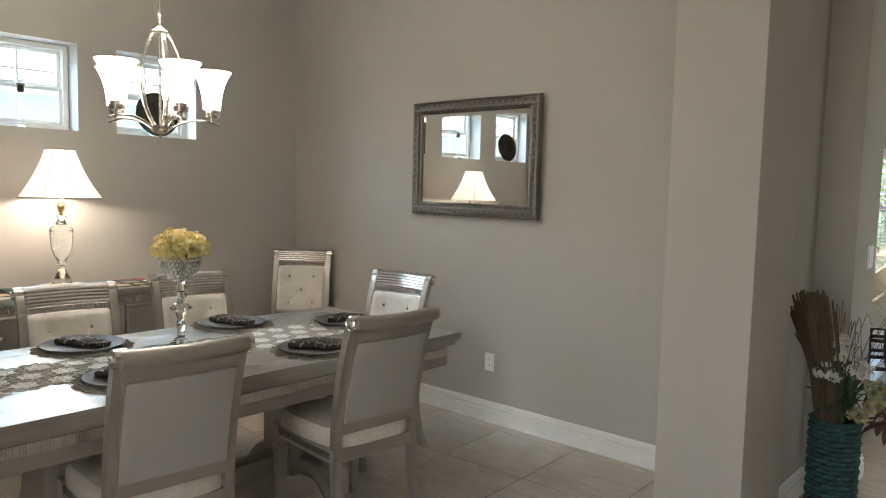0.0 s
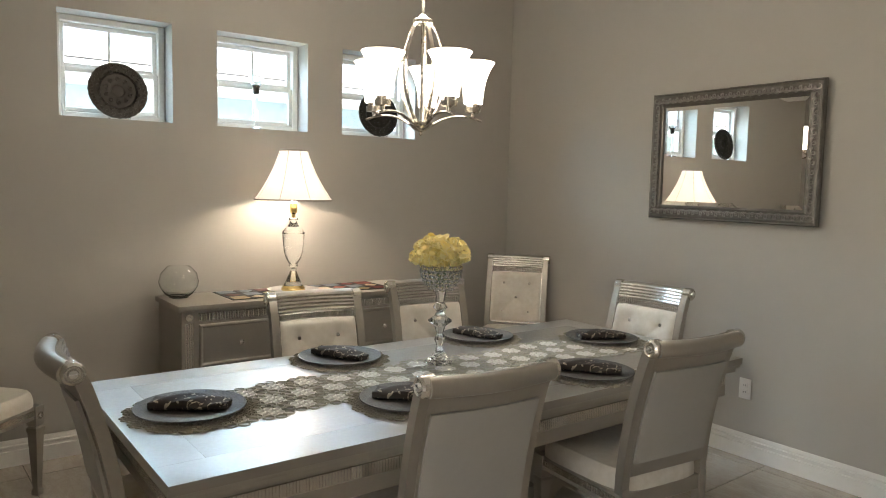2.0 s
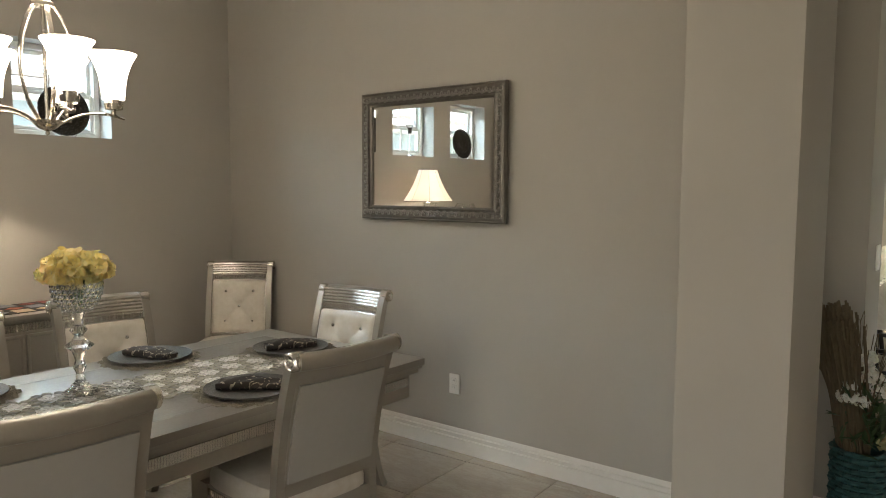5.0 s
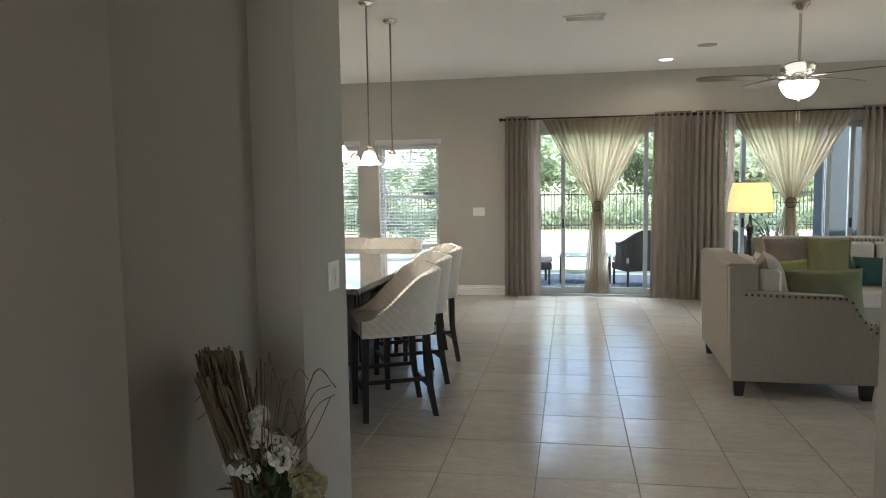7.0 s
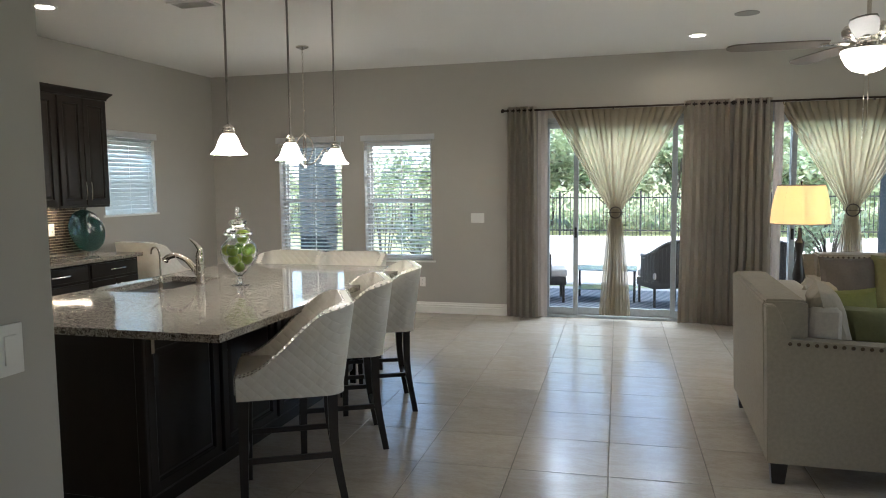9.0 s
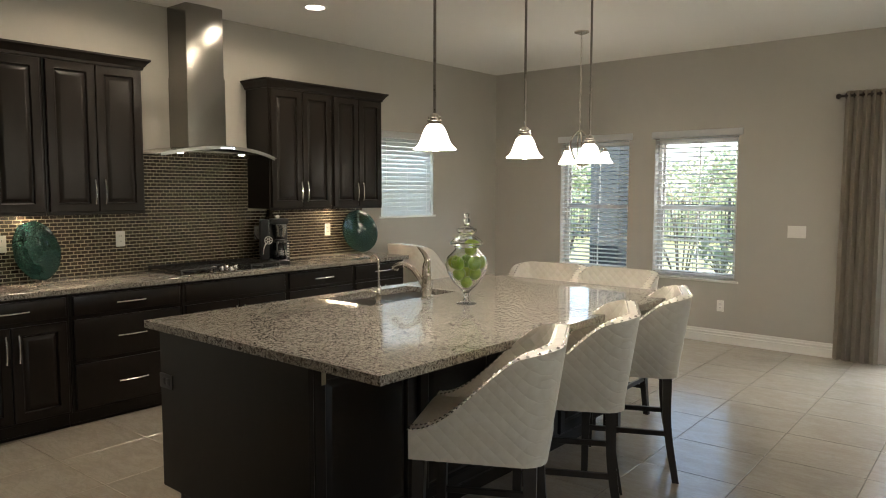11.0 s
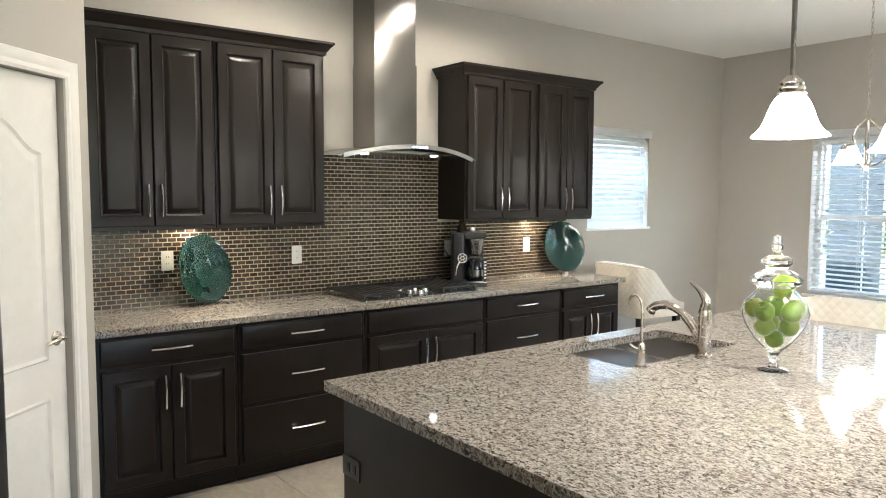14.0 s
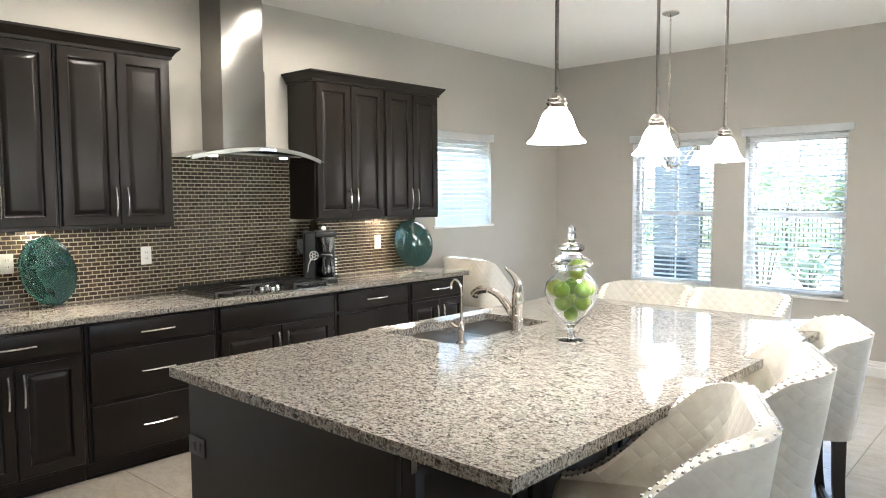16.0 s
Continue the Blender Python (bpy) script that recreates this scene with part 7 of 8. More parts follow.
M_SHEER.t.links.new(_tp.outputs[0], _m2.inputs[2])
M_SHEER.t.links.new(_m2.outputs[0], _out.inputs["Surface"])
M_RODM = Mat("dark_bronze_rod", (0.05, 0.038, 0.03), 0.4, 0.8)


def drape(x0, x1, folds, seed, flare=0.12):
    rng = random.Random(seed)
    t = thing("curtain", "floor-length taupe grommet curtain hanging on a rod", "curtain", "curtains")
    ph = rng.uniform(0, 6)

    def f(u, v):
        z = 0.012 + (2.425 - 0.012) * v
        w = (1 + flare * (1 - v))
        x = (x0 + x1) / 2 + (u - 0.5) * (x1 - x0) * w
        amp = 0.034 * (0.75 + 0.35 * (1 - v))
        y = -0.10 + amp * math.sin(2 * math.pi * folds * u + ph) + 0.008 * math.sin(5 * u + 3 * v + ph) * (1 - v)
        return (x + 0.012 * math.sin(2 * math.pi * folds * u * 2 + ph) * (1 - 0.5 * v), y, z)
    part("cloth", shell(B(), f, folds * 12, 14, 0.003), M_DRAPE, t)
    for k in range(folds * 2):
        bm = B()
        u = (k + 0.5) / (folds * 2)
        p = f(u, 0.983)
        pts = [(p[0], -0.10 + 0.022 * math.cos(a), 2.385 + 0.022 * math.sin(a)) for a in [i * math.pi / 5 for i in range(10)]]
        tube(bm, pts, 0.004, 5, closed=True)
        part("grommet", bm, M_RODM, t)


for x0, x1, n, s in ((3.90, 4.23, 5, 1), (5.83, 6.29, 6, 2), (6.33, 6.70, 5, 3), (8.27, 8.66, 5, 4)):
    drape(x0, x1, n, s)
for x0, x1, s in ((4.255, 4.36, 5), (6.725, 6.82, 6), (8.67, 8.90, 7)):
    t = thing("curtain_liner", "pale pink-grey curtain lining panel beside a drape", "curtain", "curtain liners")

    def f(u, v, x0=x0, x1=x1):
        return (x0 + (x1 - x0) * u, -0.075 + 0.012 * math.sin(9 * u + s), 0.02 + 2.37 * v)
    part("cloth", shell(B(), f, 14, 8, 0.002), M_LINER, t)


def sheer(x0, x1, xc, zt):
    t = thing("sheer_curtain", "cream sheer curtain gathered at the middle by a ring tie", "curtain", "sheer curtains")

    def f(u, v):
        z = 0.06 + (2.375 - 0.06) * v
        s = 2 * u - 1
        if z > zt:
            q = (z - zt) / (2.375 - zt)
            half = 0.045 + ((x1 - x0) / 2 - 0.045) * (q ** 0.92)
            mid = xc + ((x0 + x1) / 2 - xc) * q
        else:
            q = (zt - z) / (zt - 0.06)
            half = 0.045 + 0.13 * q ** 0.6
            mid = xc
            q = 0.35 * q
        y = -0.045 + (0.010 + 0.014 * q) * math.sin(122 * u + 3 * math.sin(5 * u) + 1.2 * math.sin(17 * u)) - 0.03 * (1 - q) * math.cos(s * 1.5)
        sag = 0.0 if z < zt else -0.05 * (1 - abs(s)) * 0
        fold = (0.010 + 0.016 * q) * math.sin(122 * u + 3 * math.sin(5 * u) + 1.2 * math.sin(17 * u) + 1.2) + 0.008 * math.sin(61 * u + 0.6)
        return (mid + s * half + fold * (1 - s * s), y, z + sag)
    part("cloth", shell(B(), f, 300, 30, 0.0012), M_SHEER, t, "gathered sheer cloth")
    r = part("tie_ring", tube(B(), [(xc + 0.062 * math.cos(a), -0.10, zt + 0.062 * math.sin(a)) for a in [k * math.pi / 12 for k in range(24)]], 0.007, 8, closed=True), M_RODM, t, "dark ring tie")
    part("tie_bar", rod(B(), (xc - 0.10, -0.108, zt), (xc + 0.10, -0.108, zt), 0.004, 6), M_RODM, r)


sheer(4.40, 5.85, 5.12, 1.225)
sheer(6.76, 8.22, 7.49, 1.25)
for x0, x1 in ((3.87, 6.30), (6.34, 8.95)):
    t = thing("curtain_rod", "dark bronze curtain rod above a sliding door", "curtain rod", "curtain rods")
    part("rod", rod(B(), (x0, -0.10, 2.385), (x1, -0.10, 2.385), 0.011, 10), M_RODM, t)
    for x in (x0, x1):
        s = -1 if x == x0 else 1
        part("finial", lathe(B(), [(0.011, 0), (0.018, 0.004), (0.025, 0.02), (0.018, 0.036), (0, 0.042)], 14, m=Matrix.Translation((x, -0.10, 2.385)) @ Matrix.Rotation(radians(90 * s), 4, "Y")), M_RODM, t)
    for x in (x0 + 0.06, (x0 + x1) / 2, x1 - 0.06):
        part("bracket", box(B(), x - 0.01, x + 0.01, -0.10, -0.0005, 2.360, 2.373), M_RODM, t)

# sliding doors
M_ALU = two_tone("grey_aluminium", (0.38, 0.41, 0.42), (0.34, 0.37, 0.38), 4, 0.4, 0.2)


def slider(name, x0, x1, panels):
    d = tagged(new(name), kind="structure")
    bm = B()
    for a in ((x0 + 0.001, x0 + 0.045, 0.0, SZ - 0.001), (x1 - 0.045, x1 - 0.001, 0.0, SZ - 0.001), (x0 + 0.045, x1 - 0.045, SZ - 0.05, SZ - 0.001), (x0 + 0.045, x1 - 0.045, 0.0, 0.03)):
        box(bm, a[0], a[1], 0.03, 0.17, a[2], a[3], 0.003)
    part("door_frame", bm, M_ALU, d)
    for k, (a, b) in enumerate(panels):
        y = 0.055 + 0.045 * (k % 2)
        w = 0.055
        bm = B()
        for q in ((a, a + w, 0.031, SZ - 0.051), (b - w, b, 0.031, SZ - 0.051), (a + w, b - w, 0.031, 0.115), (a + w, b - w, SZ - 0.12, SZ - 0.051)):
            box(bm, q[0], q[1], y, y + 0.035, q[2], q[3], 0.003)
        p = part("door_panel", bm, M_ALU, d)
        box(bm := B(), a + w - 0.003, b - w + 0.003, y + 0.015, y + 0.019, 0.112, SZ - 0.117)
        g = part("pane", bm, M_PANE, p, angle=0)
        g.visible_shadow = False
        part("latch", box(B(), b - 0.042, b - 0.014, y - 0.022, y - 0.0005, 0.93, 1.05, 0.005, 2), M_BLACKPL, p, "black latch")


slider("door_2", *SL[0], [(4.315, 4.70), (4.64, 5.78), (5.72, 6.015)])
slider("door_3", *SL[1], [(6.665, 6.98), (6.92, 7.98), (7.93, 8.25), (8.20, 8.575)])

plate_cover("thermostat", Matrix.Translation((6.0995, -7.03, 1.60)) @ Matrix.Rotation(radians(-90), 4, "Z"), 1, "switch", "white thermostat plate at the edge of the hall wall")

# ---- hall ----
M_TEALWEAVE = two_tone("teal_woven_reed", (0.012, 0.055, 0.055), (0.03, 0.10, 0.095), 14, 0.6, bump=0.4, bscale=90)
M_DRYGRASS = two_tone("dried_grass", (0.17, 0.128, 0.075), (0.085, 0.062, 0.036), 30, 0.9)
M_WHITEPETAL = petal_mat("white_petal", (0.72, 0.70, 0.66), (0.60, 0.56, 0.46))
M_RUSTLEAF = two_tone("rust_dried_leaf", (0.10, 0.04, 0.025), (0.06, 0.028, 0.018), 20, 0.8)
M_LEAF = petal_mat("green_leaf", (0.03, 0.06, 0.02), (0.05, 0.09, 0.03))


def leaf_at(bm, m, ln, w):
    pts = [(0, 0, 0), (w * 0.5, ln * 0.35, 0.04 * ln), (w * 0.35, ln * 0.7, 0.03 * ln), (0, ln, -0.06 * ln), (-w * 0.35, ln * 0.7, 0.03 * ln), (-w * 0.5, ln * 0.35, 0.04 * ln)]
    v = [bm.verts.new(m @ Vector(p)) for p in pts]
    c = bm.verts.new(m @ Vector((0, ln * 0.5, -0.01 * ln)))
    for i in range(6):
        bm.faces.new((c, v[i], v[(i + 1) % 6]))


def rand_turn(rng, up=0.3):
    d = Vector((rng.uniform(-1, 1), rng.uniform(-1, 1), rng.uniform(-0.6, 1) + up)).normalized()
    return d.to_track_quat("Y", "Z").to_matrix().to_4x4()


def hall_basket():
    x, y = 4.115, -7.90
    t = thing("woven_floor_vase", "tall teal woven reed vase standing on the hall floor", "vase", m=Matrix.Translation((x, y, 0)))
    part("inner_wall", lathe(B(), [(0.08, 0.0), (0.085, 0.55), (0.078, 0.55), (0.074, 0.01), (0, 0.01)], 28), M_TEALWEAVE, t)
    me = None
    for k in range(27):
        bm = B()
        z = 0.012 + k * 0.0205
        pts = []
        for i in range(48):
            a = 2 * math.pi * i / 48
            r = 0.089 + 0.005 * math.sin(12 * a + math.pi * (k % 2)) + 0.006 * z
            pts.append((r * math.cos(a), r * math.sin(a), z))
        tube(bm, pts, 0.0095, 6, closed=True)
        part("reed", bm, M_TEALWEAVE, t)
    f = thing("dried_arrangement", "dried grasses with white flowers and rust leaves in a vase", "dried flowers", m=Matrix.Translation((x, y, 0)))
    rng = random.Random(11)
    bm = B()
    for k in range(430):
        w = rng.gauss(0, 0.5)
        lx, ly = -0.075 + 0.05 * w + rng.gauss(0, 0.014), -0.055 - 0.085 * w + rng.gauss(0, 0.014)
        h = 1.045 - 0.05 * w * w + 0.03 * math.sin(9 * w) + rng.gauss(0, 0.012)
        bx, by = rng.gauss(-0.01, 0.018), rng.gauss(0.0, 0.018)
        tube(bm, [(bx, by, 0.40), (bx + lx * 0.45, by + ly * 0.45, 0.72), (bx + lx * 1.25, by + ly * 1.25, h)], [0.0024, 0.0036, 0.0042], 4)
    part("dried_grass", bm, M_DRYGRASS, f, kind="stuff")
    bm = B()
    for k in range(30):
        a = rng.uniform(0, 6.28)
        tube(bm, curve_pts([(0, 0, 0.42), (0.07 * math.cos(a), 0.07 * math.sin(a), 0.7), (0.14 * math.cos(a) + 0.03, 0.14 * math.sin(a) - 0.03, rng.uniform(0.8, 1.06)), (0.20 * math.cos(a) + 0.03, 0.2 * math.sin(a) - 0.02, rng.uniform(0.8, 1.0))], 4), 0.0012, 4)
    part("fine_brush", bm, M_DRYGRASS, f, kind="stuff")
    bm = B()
    for cx, cy, cz, R in ((0.0, -0.06, 0.88, 0.026), (0.03, -0.08, 0.84, 0.03), (0.07, -0.05, 0.80, 0.045), (-0.05, -0.09, 0.76, 0.026), (0.0, -0.10, 0.75, 0.028), (0.10, -0.08, 0.79, 0.04), (0.02, -0.05, 0.90, 0.02), (-0.03, -0.10, 0.80, 0.02)):
        petal_ball(bm, (cx, cy, cz), R, 60, 0.012, rng)
    part("white_blossoms", bm, M_WHITEPETAL, f, kind="stuff", angle=0)
    bm = B()
    for cx, cy, cz in ((0.14, -0.05, 0.72), (0.15, -0.04, 0.64), (0.10, -0.09, 0.60), (0.16, -0.02, 0.68)):
        petal_ball(bm, (cx, cy, cz), 0.035, 50, 0.016, rng)
    part("cream_hydrangea", bm, petal_mat("cream_petal", (0.42, 0.38, 0.20), (0.34, 0.30, 0.15)), f, kind="stuff", angle=0)
    bm = B()
    for k in range(130):
        a = rng.uniform(0, 6.28)
        r = rng.uniform(0.01, 0.10)
        leaf_at(bm, Matrix.Translation((r * math.cos(a) + 0.02, r * math.sin(a) - 0.03, rng.uniform(0.56, 0.78))) @ rand_turn(rng, 0.6), 0.075, 0.02)
    part("foliage", bm, M_LEAF, f, kind="stuff", angle=0)
    bm = B()
    for k in range(9):
        leaf_at(bm, Matrix.Translation((0.20 + rng.uniform(-0.03, 0.02), -0.03 + rng.uniform(-0.04, 0.04), rng.uniform(0.56, 0.68))) @ rand_turn(rng, -0.9), 0.11, 0.05)
    part("rust_leaves", bm, M_RUSTLEAF, f, angle=0)


hall_basket()

# ---- outside ----
M_LAWN = two_tone("sunlit_lawn", (0.22, 0.26, 0.11), (0.29, 0.29, 0.16), 0.35, 0.95, bump=0.5, bscale=60)
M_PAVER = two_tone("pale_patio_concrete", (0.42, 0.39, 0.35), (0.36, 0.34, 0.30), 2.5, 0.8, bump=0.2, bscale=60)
# Lighter than the patio concrete: the deck's sun glare is put into the colour.
M_DECK = two_tone("sun_glare_concrete", (0.50, 0.485, 0.455), (0.44, 0.425, 0.40), 1.5, 0.85, bump=0.2, bscale=60)
# Pale stucco carries the cool cast of the daylight in its blue tint.
M_STUCCO = two_tone("daylight_blue_stucco", (0.60, 0.70, 0.76), (0.55, 0.65, 0.71), 1.2, 0.9, bump=0.5, bscale=70)
# Column colour is darkened to carry the shade of an unbuilt patio roof.
M_BLUEWALL = two_tone("shade_darkened_blue_stucco", (0.034, 0.043, 0.047), (0.028, 0.036, 0.040), 1.2, 0.9, bump=0.5, bscale=70)
M_ROOF = two_tone("grey_roof_tile", (0.30, 0.27, 0.24), (0.24, 0.22, 0.20), 3, 0.8, bump=0.4, bscale=20)
M_BARK = two_tone("bark", (0.17, 0.14, 0.11), (0.11, 0.09, 0.07), 8, 0.9, bump=0.8, bscale=30, stretch=(3, 3, 0.5))
# Paler than real leaves: the garden's bright haze is put into this colour.
M_FOL = petal_mat("haze_paled_foliage", (0.33, 0.38, 0.27), (0.50, 0.54, 0.42))
translucent(M_FOL, (0.44, 0.52, 0.32), 0.5)
M_FENCE = Mat("black_fence_paint", (0.012, 0.013, 0.014), 0.4, 0.3)
M_WICKER = two_tone("dark_wicker", (0.028, 0.022, 0.018), (0.045, 0.036, 0.03), 40, 0.6, bump=0.8, bscale=150, dist=0.004)

bm = B()
prism(bm, [(-400, 0.2), (400, 0.2), (400, 800), (-400, 800)], -0.3, -0.06)
prism(bm, [(-400, -400), (-0.2, -400), (-0.2, 0.2), (-400, 0.2)], -0.3, -0.06)
prism(bm, [(XR + 0.2, -400), (400, -400), (400, 0.2), (XR + 0.2, 0.2)], -0.3, -0.06)
solid("ground", bm, M_LAWN, kind="structure", angle=0)
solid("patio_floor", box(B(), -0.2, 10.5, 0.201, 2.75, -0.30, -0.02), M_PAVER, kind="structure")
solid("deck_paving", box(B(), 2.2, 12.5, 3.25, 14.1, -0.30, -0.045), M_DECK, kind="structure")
bm = B()
M_RUGA = two_tone("outdoor_rug", (0.05, 0.06, 0.075), (0.09, 0.10, 0.115), 4, 0.95, bump=0.4, bscale=200)
rugm = M_RUGA
w = rugm.node("TexWave", Vector=rugm.coord((1, 1, 1)), Scale=5.0, Distortion=0.0)
w.wave_type, w.bands_direction = "BANDS", "DIAGONAL"
rugm.set("Base Color", rugm.mix(rugm.ramp(w.outputs["Fac"], (0.45, grey(0)), (0.55, grey(1))), (0.05, 0.058, 0.07), (0.16, 0.17, 0.18)))
# Unseen slab, added to keep the lawn's green bounce off the neighbour's soffit.
solid("side_path", box(B(), -3.9, -0.21, -16.0, -4.6, -0.30, -0.05), M_PAVER, kind="structure")
solid("outdoor_rug", box(B(), 3.6, 8.2, 0.45, 2.45, -0.0195, -0.010, 0.002), M_RUGA, "dark woven outdoor rug on the patio", "rug")


def wicker_chair(m):
    t = thing("wicker_armchair", "dark wicker patio armchair with a pale cushion", "patio chair", "patio chairs", m)

    def back(u, v):
        a = math.pi * (u - 0.5) * 1.15
        return (0.31 * math.sin(a), 0.28 * math.cos(a) - 0.02, 0.30 + v * (0.32 + 0.20 * math.cos(a) ** 2))
    part("woven_back", shell(B(), back, 24, 8, 0.02), M_WICKER, t)
    bm = B()
    for k in range(25):
        tube(bm, [back(k / 24, v / 6) for v in range(7)], 0.016, 6)
    part("woven_ribs", bm, M_WICKER, t)
    part("top_roll", tube(B(), [back(k / 20, 1.0) for k in range(21)], 0.026, 8), M_WICKER, t)
    part("skirt", box(B(), -0.28, 0.28, -0.30, 0.20, 0.22, 0.33, 0.03, 2), M_WICKER, t)
    part("cushion", box(B(), -0.26, 0.26, -0.31, 0.18, 0.332, 0.43, 0.035, 3), M_LINER, t, "pale seat cushion")
    for x in (-0.25, 0.25):
        for y in (-0.26, 0.18):
            part("leg", rod(B(), (x, y, -0.01), (x, y, 0.23), 0.018, 8), M_WICKER, t)


wicker_chair(Matrix.Translation((5.72, 1.25, 0)) @ Matrix.Rotation(radians(205), 4, "Z"))
wicker_chair(Matrix.Translation((4.12, 1.35, 0)) @ Matrix.Rotation(radians(100), 4, "Z"))
wicker_chair(Matrix.Translation((7.0, 1.4, 0)) @ Matrix.Rotation(radians(175), 4, "Z"))
t = thing("patio_table", "low dark patio coffee table with a glass top", "coffee table", m=Matrix.Translation((4.95, 1.55, -0.0095)))
part("tabletop", box(B(), -0.40, 0.40, -0.25, 0.25, 0.41, 0.43, 0.005), M_PATGLASS := Mat("blue_grey_glass", (0.25, 0.33, 0.36), 0.05), t)
part("shelf", box(B(), -0.36, 0.36, -0.21, 0.21, 0.15, 0.165, 0.004), M_PATGLASS, t)
for x in (-0.37, 0.37):
    for y in (-0.22, 0.22):
        part("leg", box(B(), x - 0.015, x + 0.015, y - 0.015, y + 0.015, 0, 0.4095), M_FENCE, t)


def fence():
    t = thing("garden_fence", "black metal picket fence across the garden", "fence")
    bm = B()
    for k in range(330):
        x = -14 + k * 0.11
        box(bm, x - 0.009, x + 0.009, 14.19, 14.21, -0.05, 1.26)
    part("pickets", bm, M_FENCE, t, kind="stuff", angle=0)
    for z in (0.12, 1.12):
        part("rail", box(B(), -14.1, 22.3, 14.175, 14.225, z - 0.02, z + 0.02), M_FENCE, t)
    for k in range(16):
        x = -14 + k * 2.42
        part("post", box(B(), x - 0.03, x + 0.03, 14.16, 14.24, -0.08, 1.32), M_FENCE, t)


fence()


def tree(x, y, h, spread, seed, leaves=6400, size=0.23, trunk=0.055):
    rng = random.Random(seed)
    t = thing("garden_tree", "leafy green tree with an uneven crown behind the fence", "tree", "garden trees", Matrix.Translation((x, y, -0.07)))
    bm = B()
    tube(bm, curve_pts([(0, 0, -0.05), (rng.uniform(-0.1, 0.1), rng.uniform(-0.1, 0.1), h * 0.25), (rng.uniform(-0.2, 0.2), rng.uniform(-0.2, 0.2), h * 0.6)], 5), [trunk * (1 - 0.06 * i) for i in range(11)], 8)
    tips = []
    for k in range(9):
        a = rng.uniform(0, 6.28)
        z0 = h * rng.uniform(0.14, 0.55)
        r = spread * rng.uniform(0.5, 1.0)
        e = (r * math.cos(a), r * math.sin(a), z0 + h * rng.uniform(0.12, 0.42))
        tube(bm, curve_pts([(0, 0, z0), (e[0] * 0.5, e[1] * 0.5, z0 + (e[2] - z0) * 0.7), e], 4), [trunk * 0.45 - 0.005 * i for i in range(9)], 6)
        tips.append(e)
    part("trunk", bm, M_BARK, t)
    bm = B()
    cl = []
    for e in tips + [(0, 0, h * 0.85)]:
        for _ in range(4):
            cl.append((e[0] + rng.gauss(0, spread * 0.28), e[1] + rng.gauss(0, spread * 0.28), e[2] + rng.gauss(0, h * 0.09), rng.uniform(0.35, 0.8) * spread * 0.5))
    for _ in range(leaves):
        c = rng.choice(cl)
        d = Vector((rng.gauss(0, 1), rng.gauss(0, 1), rng.gauss(0, 0.8))).normalized() * c[3] * rng.uniform(0.4, 1.05)
        p = Vector(c[:3]) + d
        m = Matrix.Translation(p) @ rand_turn(rng, 0.1)
        s = size * rng.uniform(0.6, 1.3)
        v = [bm.verts.new(m @ Vector(q)) for q in ((0, 0, 0), (0.35 * s, 0.5 * s, 0.08 * s), (0, s, 0), (-0.35 * s, 0.5 * s, 0.08 * s))]
        bm.faces.new(v)
    part("crown", bm, M_FOL, t, kind="stuff", angle=0)


for k, (x, y, h, s) in enumerate(((-11, 19, 5, 2.4), (-6, 21, 4.6, 2.4), (-1.6, 19, 3.8, 2.0), (2.0, 20, 8, 3), (4.2, 16.8, 5, 2.0), (6.6, 18, 7.5, 2.6), (9.0, 16.8, 6, 2.4), (11.5, 19, 8, 3), (14.5, 17, 7, 2.6), (4.4, 23, 9, 3.2), (18, 20, 8, 3), (7.8, 23, 9, 3.4))):
    tree(x, y, h * 0.62, s, 20 + k, 3000 if x < 0 else 6400)


def hedge():
    """A loose row of low bushes behind the fence."""
    rng = random.Random(77)
    bm = B()
    for _ in range(9000):
        x = rng.uniform(-13, 21)
        top = 0.95 + 0.45 * math.sin(1.1 * x) * math.sin(0.37 * x + 1) + 0.2 * math.sin(3.1 * x)
        leaf_at(bm, Matrix.Translation((x, 15.2 + rng.gauss(0, 0.35), max(0.0, top * rng.random() ** 0.6 - 0.05))) @ rand_turn(rng, 0.4), rng.uniform(0.14, 0.30), 0.09)
    solid("garden_hedge", bm, M_FOL, "loose sunlit green hedge behind the fence", "hedge", kind="stuff", angle=0)


hedge()


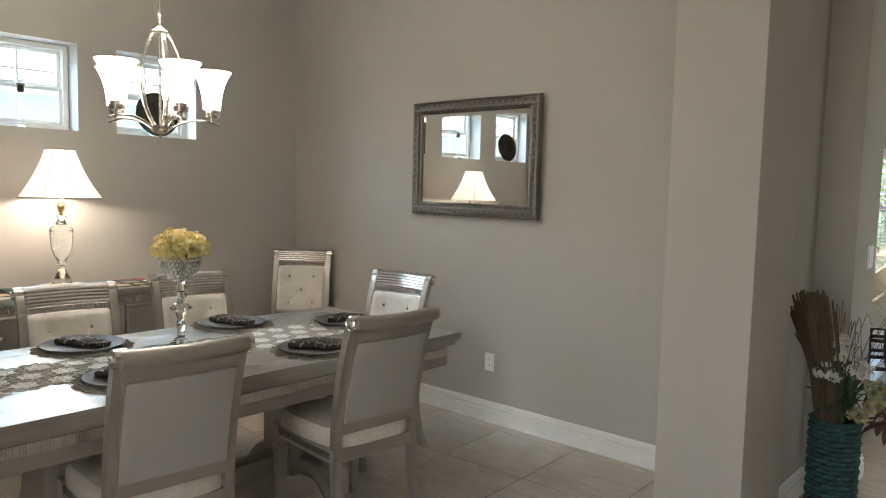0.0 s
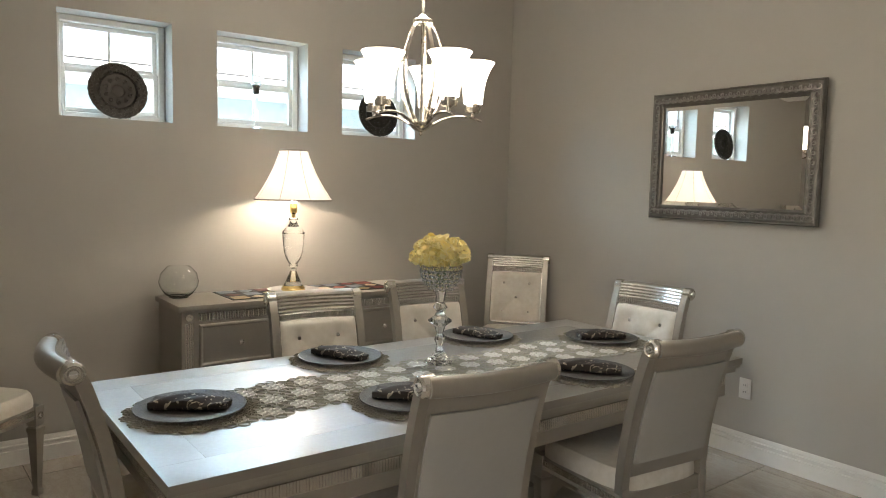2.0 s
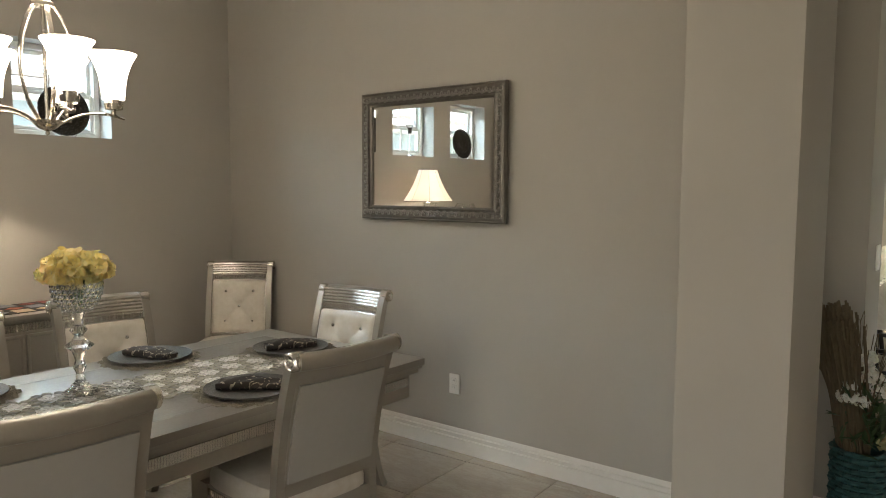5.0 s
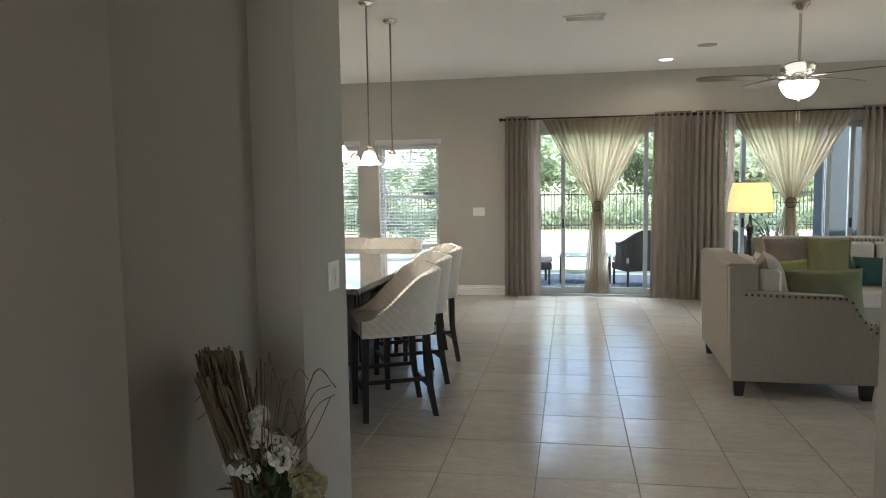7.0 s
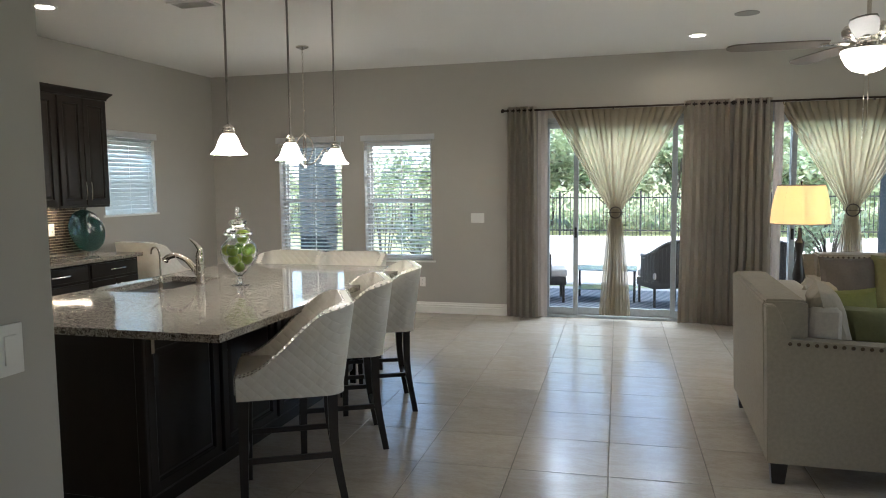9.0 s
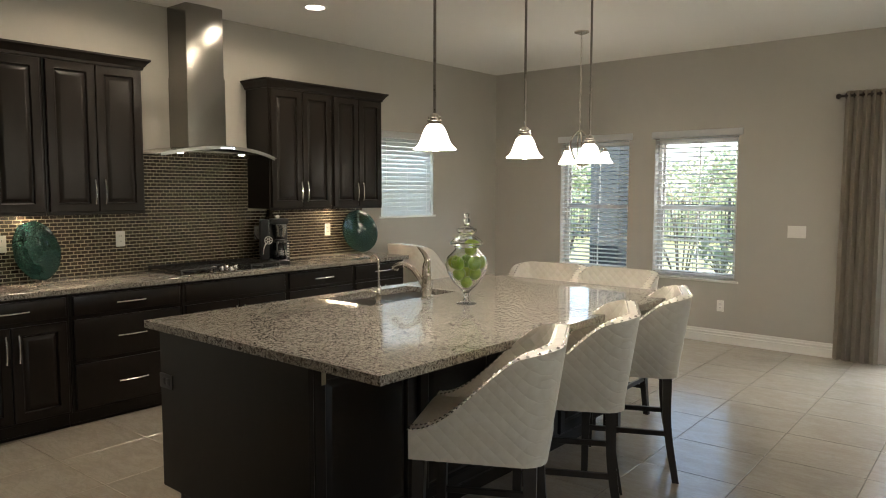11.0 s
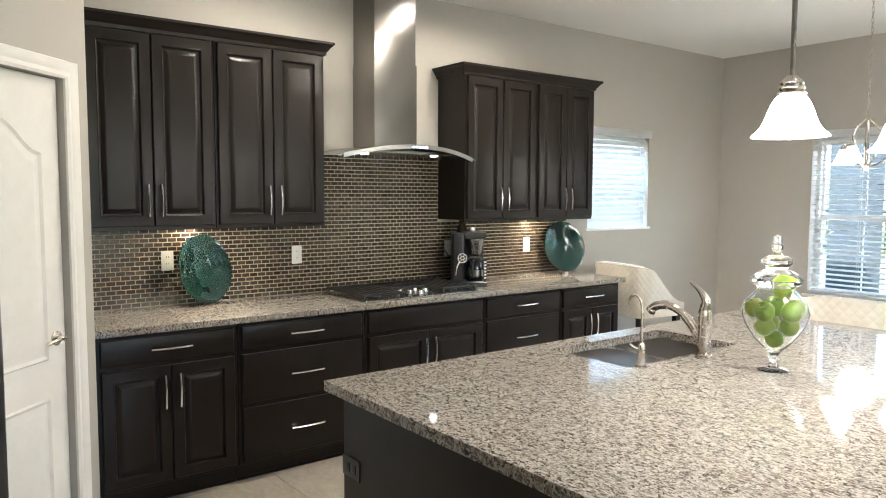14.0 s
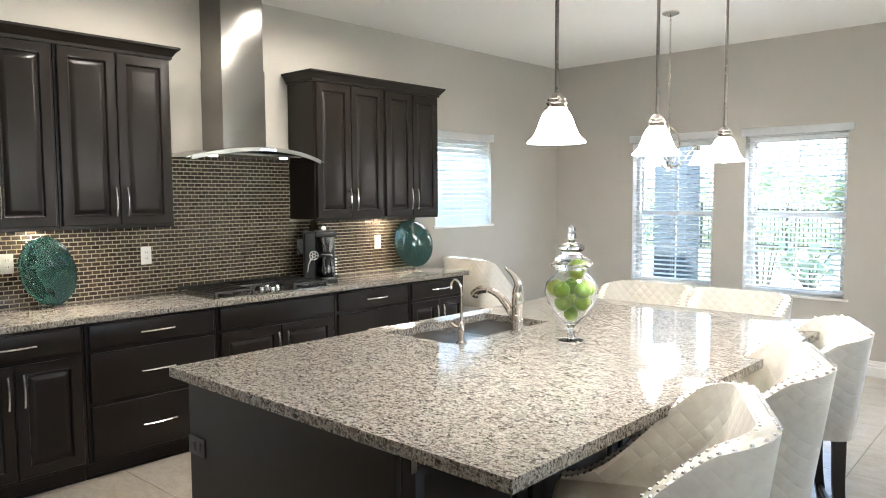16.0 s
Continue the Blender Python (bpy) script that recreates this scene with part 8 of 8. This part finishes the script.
def shrub(name, x, y, h, n, seed, label, pot=False, leaves=160, ls=0.11):
    rng = random.Random(seed)
    t = thing(name, label, "plant", "garden plants", Matrix.Translation((x, y, -0.044 if y > 2.9 else -0.0195)))
    z0 = 0.0
    if pot:
        part("pot", lathe(B(), [(0.12, 0), (0.17, 0.26), (0.19, 0.30), (0.19, 0.33), (0.16, 0.33), (0.15, 0.28), (0, 0.28)], 24), M_FENCE, t, "dark round planter")
        z0 = 0.28
    bm = B()
    tips = []
    for k in range(n):
        a = rng.uniform(0, 6.28)
        r = h * rng.uniform(0.15, 0.4)
        e = (r * math.cos(a), r * math.sin(a), z0 + (h - z0) * rng.uniform(0.55, 1))
        tube(bm, curve_pts([(0.02 * math.cos(a), 0.02 * math.sin(a), z0), (e[0] * 0.35, e[1] * 0.35, z0 + (e[2] - z0) * 0.6), e], 4), [0.014 - 0.001 * i for i in range(9)], 5)
        tips.append(e)
    part("stems", bm, M_BARK, t)
    bm = B()
    for _ in range(leaves):
        e = rng.choice(tips)
        q = rng.uniform(0.6, 1.05)
        leaf_at(bm, Matrix.Translation((e[0] * q + rng.gauss(0, 0.05), e[1] * q + rng.gauss(0, 0.05), z0 + (e[2] - z0) * q + rng.gauss(0, 0.05))) @ rand_turn(rng, 0.4), ls * rng.uniform(0.7, 1.3), ls * 0.4)
    part("leaves", bm, M_FOL, t, kind="stuff", angle=0)


shrub("garden_shrub", 1.53, 2.2, 1.85, 7, 40, "thin branching shrub with few leaves outside the window", leaves=60)
shrub("potted_plant", 2.08, 2.2, 0.98, 9, 41, "broad-leaved plant in a dark planter outside the window", True, 70, 0.2)
shrub("garden_shrub", -0.30, 2.2, 1.5, 6, 42, "slender leafy shrub beside the patio column", leaves=90)
shrub("potted_plant", 7.75, 1.9, 1.15, 14, 43, "bushy green potted plant on the patio", True, 420, 0.11)
solid("patio_column", box(B(), -0.15, 0.33, 2.70, 3.15, -0.05, 3.1, 0.02, 2), M_BLUEWALL, "tall blue-grey rendered patio column, coloured dark for its shade", "pillar")


solid("patio_column", box(B(), 8.64, 9.22, 2.70, 3.15, -0.05, 3.1, 0.02, 2), M_BLUEWALL, "tall blue-grey rendered patio column, coloured dark for its shade", "pillar")


def neighbour_house():
    t = thing("neighbour_house", "cream stucco neighbour house, tinted daylight blue, with a white soffit and tiled roof", "house")
    part("wall", box(B(), -9.0, -4.0, -16.0, -5.0, -0.07, 2.48), M_STUCCO, t)
    part("soffit", box(B(), -4.0 + 0.001, -3.45, -16.4, -4.6, 2.42, 2.46), M_TRIM, t)
    part("fascia", box(B(), -3.449, -3.42, -16.4, -4.6, 2.41, 2.60), M_TRIM, t)
    bm = B()
    prism(bm, [(-3.42, 2.61), (-3.42, 2.66), (-6.5, 3.05), (-9.4, 2.66), (-9.4, 2.61), (-6.5, 2.95)], -16.4, -4.6, Matrix(((1, 0, 0, 0), (0, 0, 1, 0), (0, 1, 0, 0), (0, 0, 0, 1))))
    part("roof", bm, M_ROOF, t)


neighbour_house()

# ---- small repeated pieces ----
def mosaic():
    """Brick-bond glass mosaic behind the counter: pieces nearest the lamps are objects, the rest one joined part."""
    m = Mat("brown_glass_mosaic", (0.1, 0.07, 0.05), 0.2, 0, 0.3)
    r0 = m.rand()
    m.set("Base Color", m.ramp(r0, (0.0, (0.024, 0.016, 0.011)), (0.3, (0.06, 0.042, 0.028)), (0.55, (0.04, 0.033, 0.025)), (0.8, (0.09, 0.068, 0.044)), (1.0, (0.03, 0.026, 0.022))))
    m.set("Coat Weight", 0.04)
    j = Mat("brown_glass_mosaic_rest", (0.1, 0.07, 0.05), 0.2, 0, 0.3)
    r1 = j.rand(True)
    j.set("Base Color", j.ramp(r1, (0.0, (0.024, 0.016, 0.011)), (0.3, (0.06, 0.042, 0.028)), (0.55, (0.04, 0.033, 0.025)), (0.8, (0.09, 0.068, 0.044)), (1.0, (0.03, 0.026, 0.022))))
    j.set("Coat Weight", 0.04)
    bed = tagged(new("backsplash", mesh_of(box(box(B(), 0.0005, 0.009, -6.12, -2.30, 0.9205, 1.3835), 0.0005, 0.009, -4.747, -3.656, 1.384, 1.83), "backsplash", two_tone("mosaic_grout", (0.60, 0.51, 0.37), (0.52, 0.44, 0.32), 20, 0.85), 0)), kind="structure")
    w, h, g = 0.0458, 0.0200, 0.0060
    bm = box(B(), -0.002, 0.004, -w / 2, w / 2, -h / 2, h / 2, 0.0012)
    me = mesh_of(bm, "mosaic_tile", m, 0)
    rest = B()
    n = 0
    row = 0
    z = 0.9245 + h / 2
    while z < 1.825:
        y = -6.118 + w / 2 + (0.5 * (w + g) if row % 2 else 0)
        low = z + h / 2 < 1.3825
        y -= w + g
        while y - w / 2 < -2.302:
            a = max(y - w / 2, -6.118 if low else -4.745)
            b = min(y + w / 2, -2.302 if low else -3.658)
            if b - a > 0.004:
                if z < 1.375 and -5.95 < y < -5.0 and n < 300:
                    part("mosaic_tile", me, None, bed, m=Matrix.Translation((0.010, y, z)))
                    n += 1
                else:
                    box(rest, 0.0095, 0.014, a, b, z - h / 2, z + h / 2)
            y += w + g
        z += h + g
        row += 1
    part("mosaic_tiles", rest, j, bed, kind="stuff", angle=0)


def floor_tiles():
    """Square tiles, laid slightly out of true with the walls."""
    p, g = 0.52, 0.0022
    turn = Matrix.Translation((4.71, -4.05, 0)) @ Matrix.Rotation(radians(1.8), 4, "Z") @ Matrix.Translation((-4.71, 4.05, 0))
    bm = box(B(), -p / 2 + g, p / 2 - g, -p / 2 + g, p / 2 - g, -0.008, 0.0, 0.002)
    me = mesh_of(bm, "floor_tile", M_TILE, 0)
    rest = B()
    x0, y0 = 5.235 - 11 * p + p / 2, -3.525 - 22 * p + p / 2
    spots = []
    for i in range(-2, 25):
        for j in range(-1, 31):
            x, y = x0 + i * p, y0 + j * p
            q = turn @ Vector((x, y, 0))
            if -0.25 < q.x < XR + 0.25 and YF - 0.25 < q.y < 0.25:
                spots.append((abs(x - 4.6) + 0.6 * abs(y + 5.5), x, y))
    spots.sort()
    for k, (_, x, y) in enumerate(spots):
        if k < 300:
            part("floor_tile", me, None, floor, m=turn @ Matrix.Translation((x, y, 0)))
        else:
            box(rest, x - p / 2 + g, x + p / 2 - g, y - p / 2 + g, min(y + p / 2 - g, 0.15), -0.008, 0.0)
    part("floor_tiles", rest, M_TILE, floor, kind="stuff", angle=0, m=turn)


mosaic()
floor_tiles()
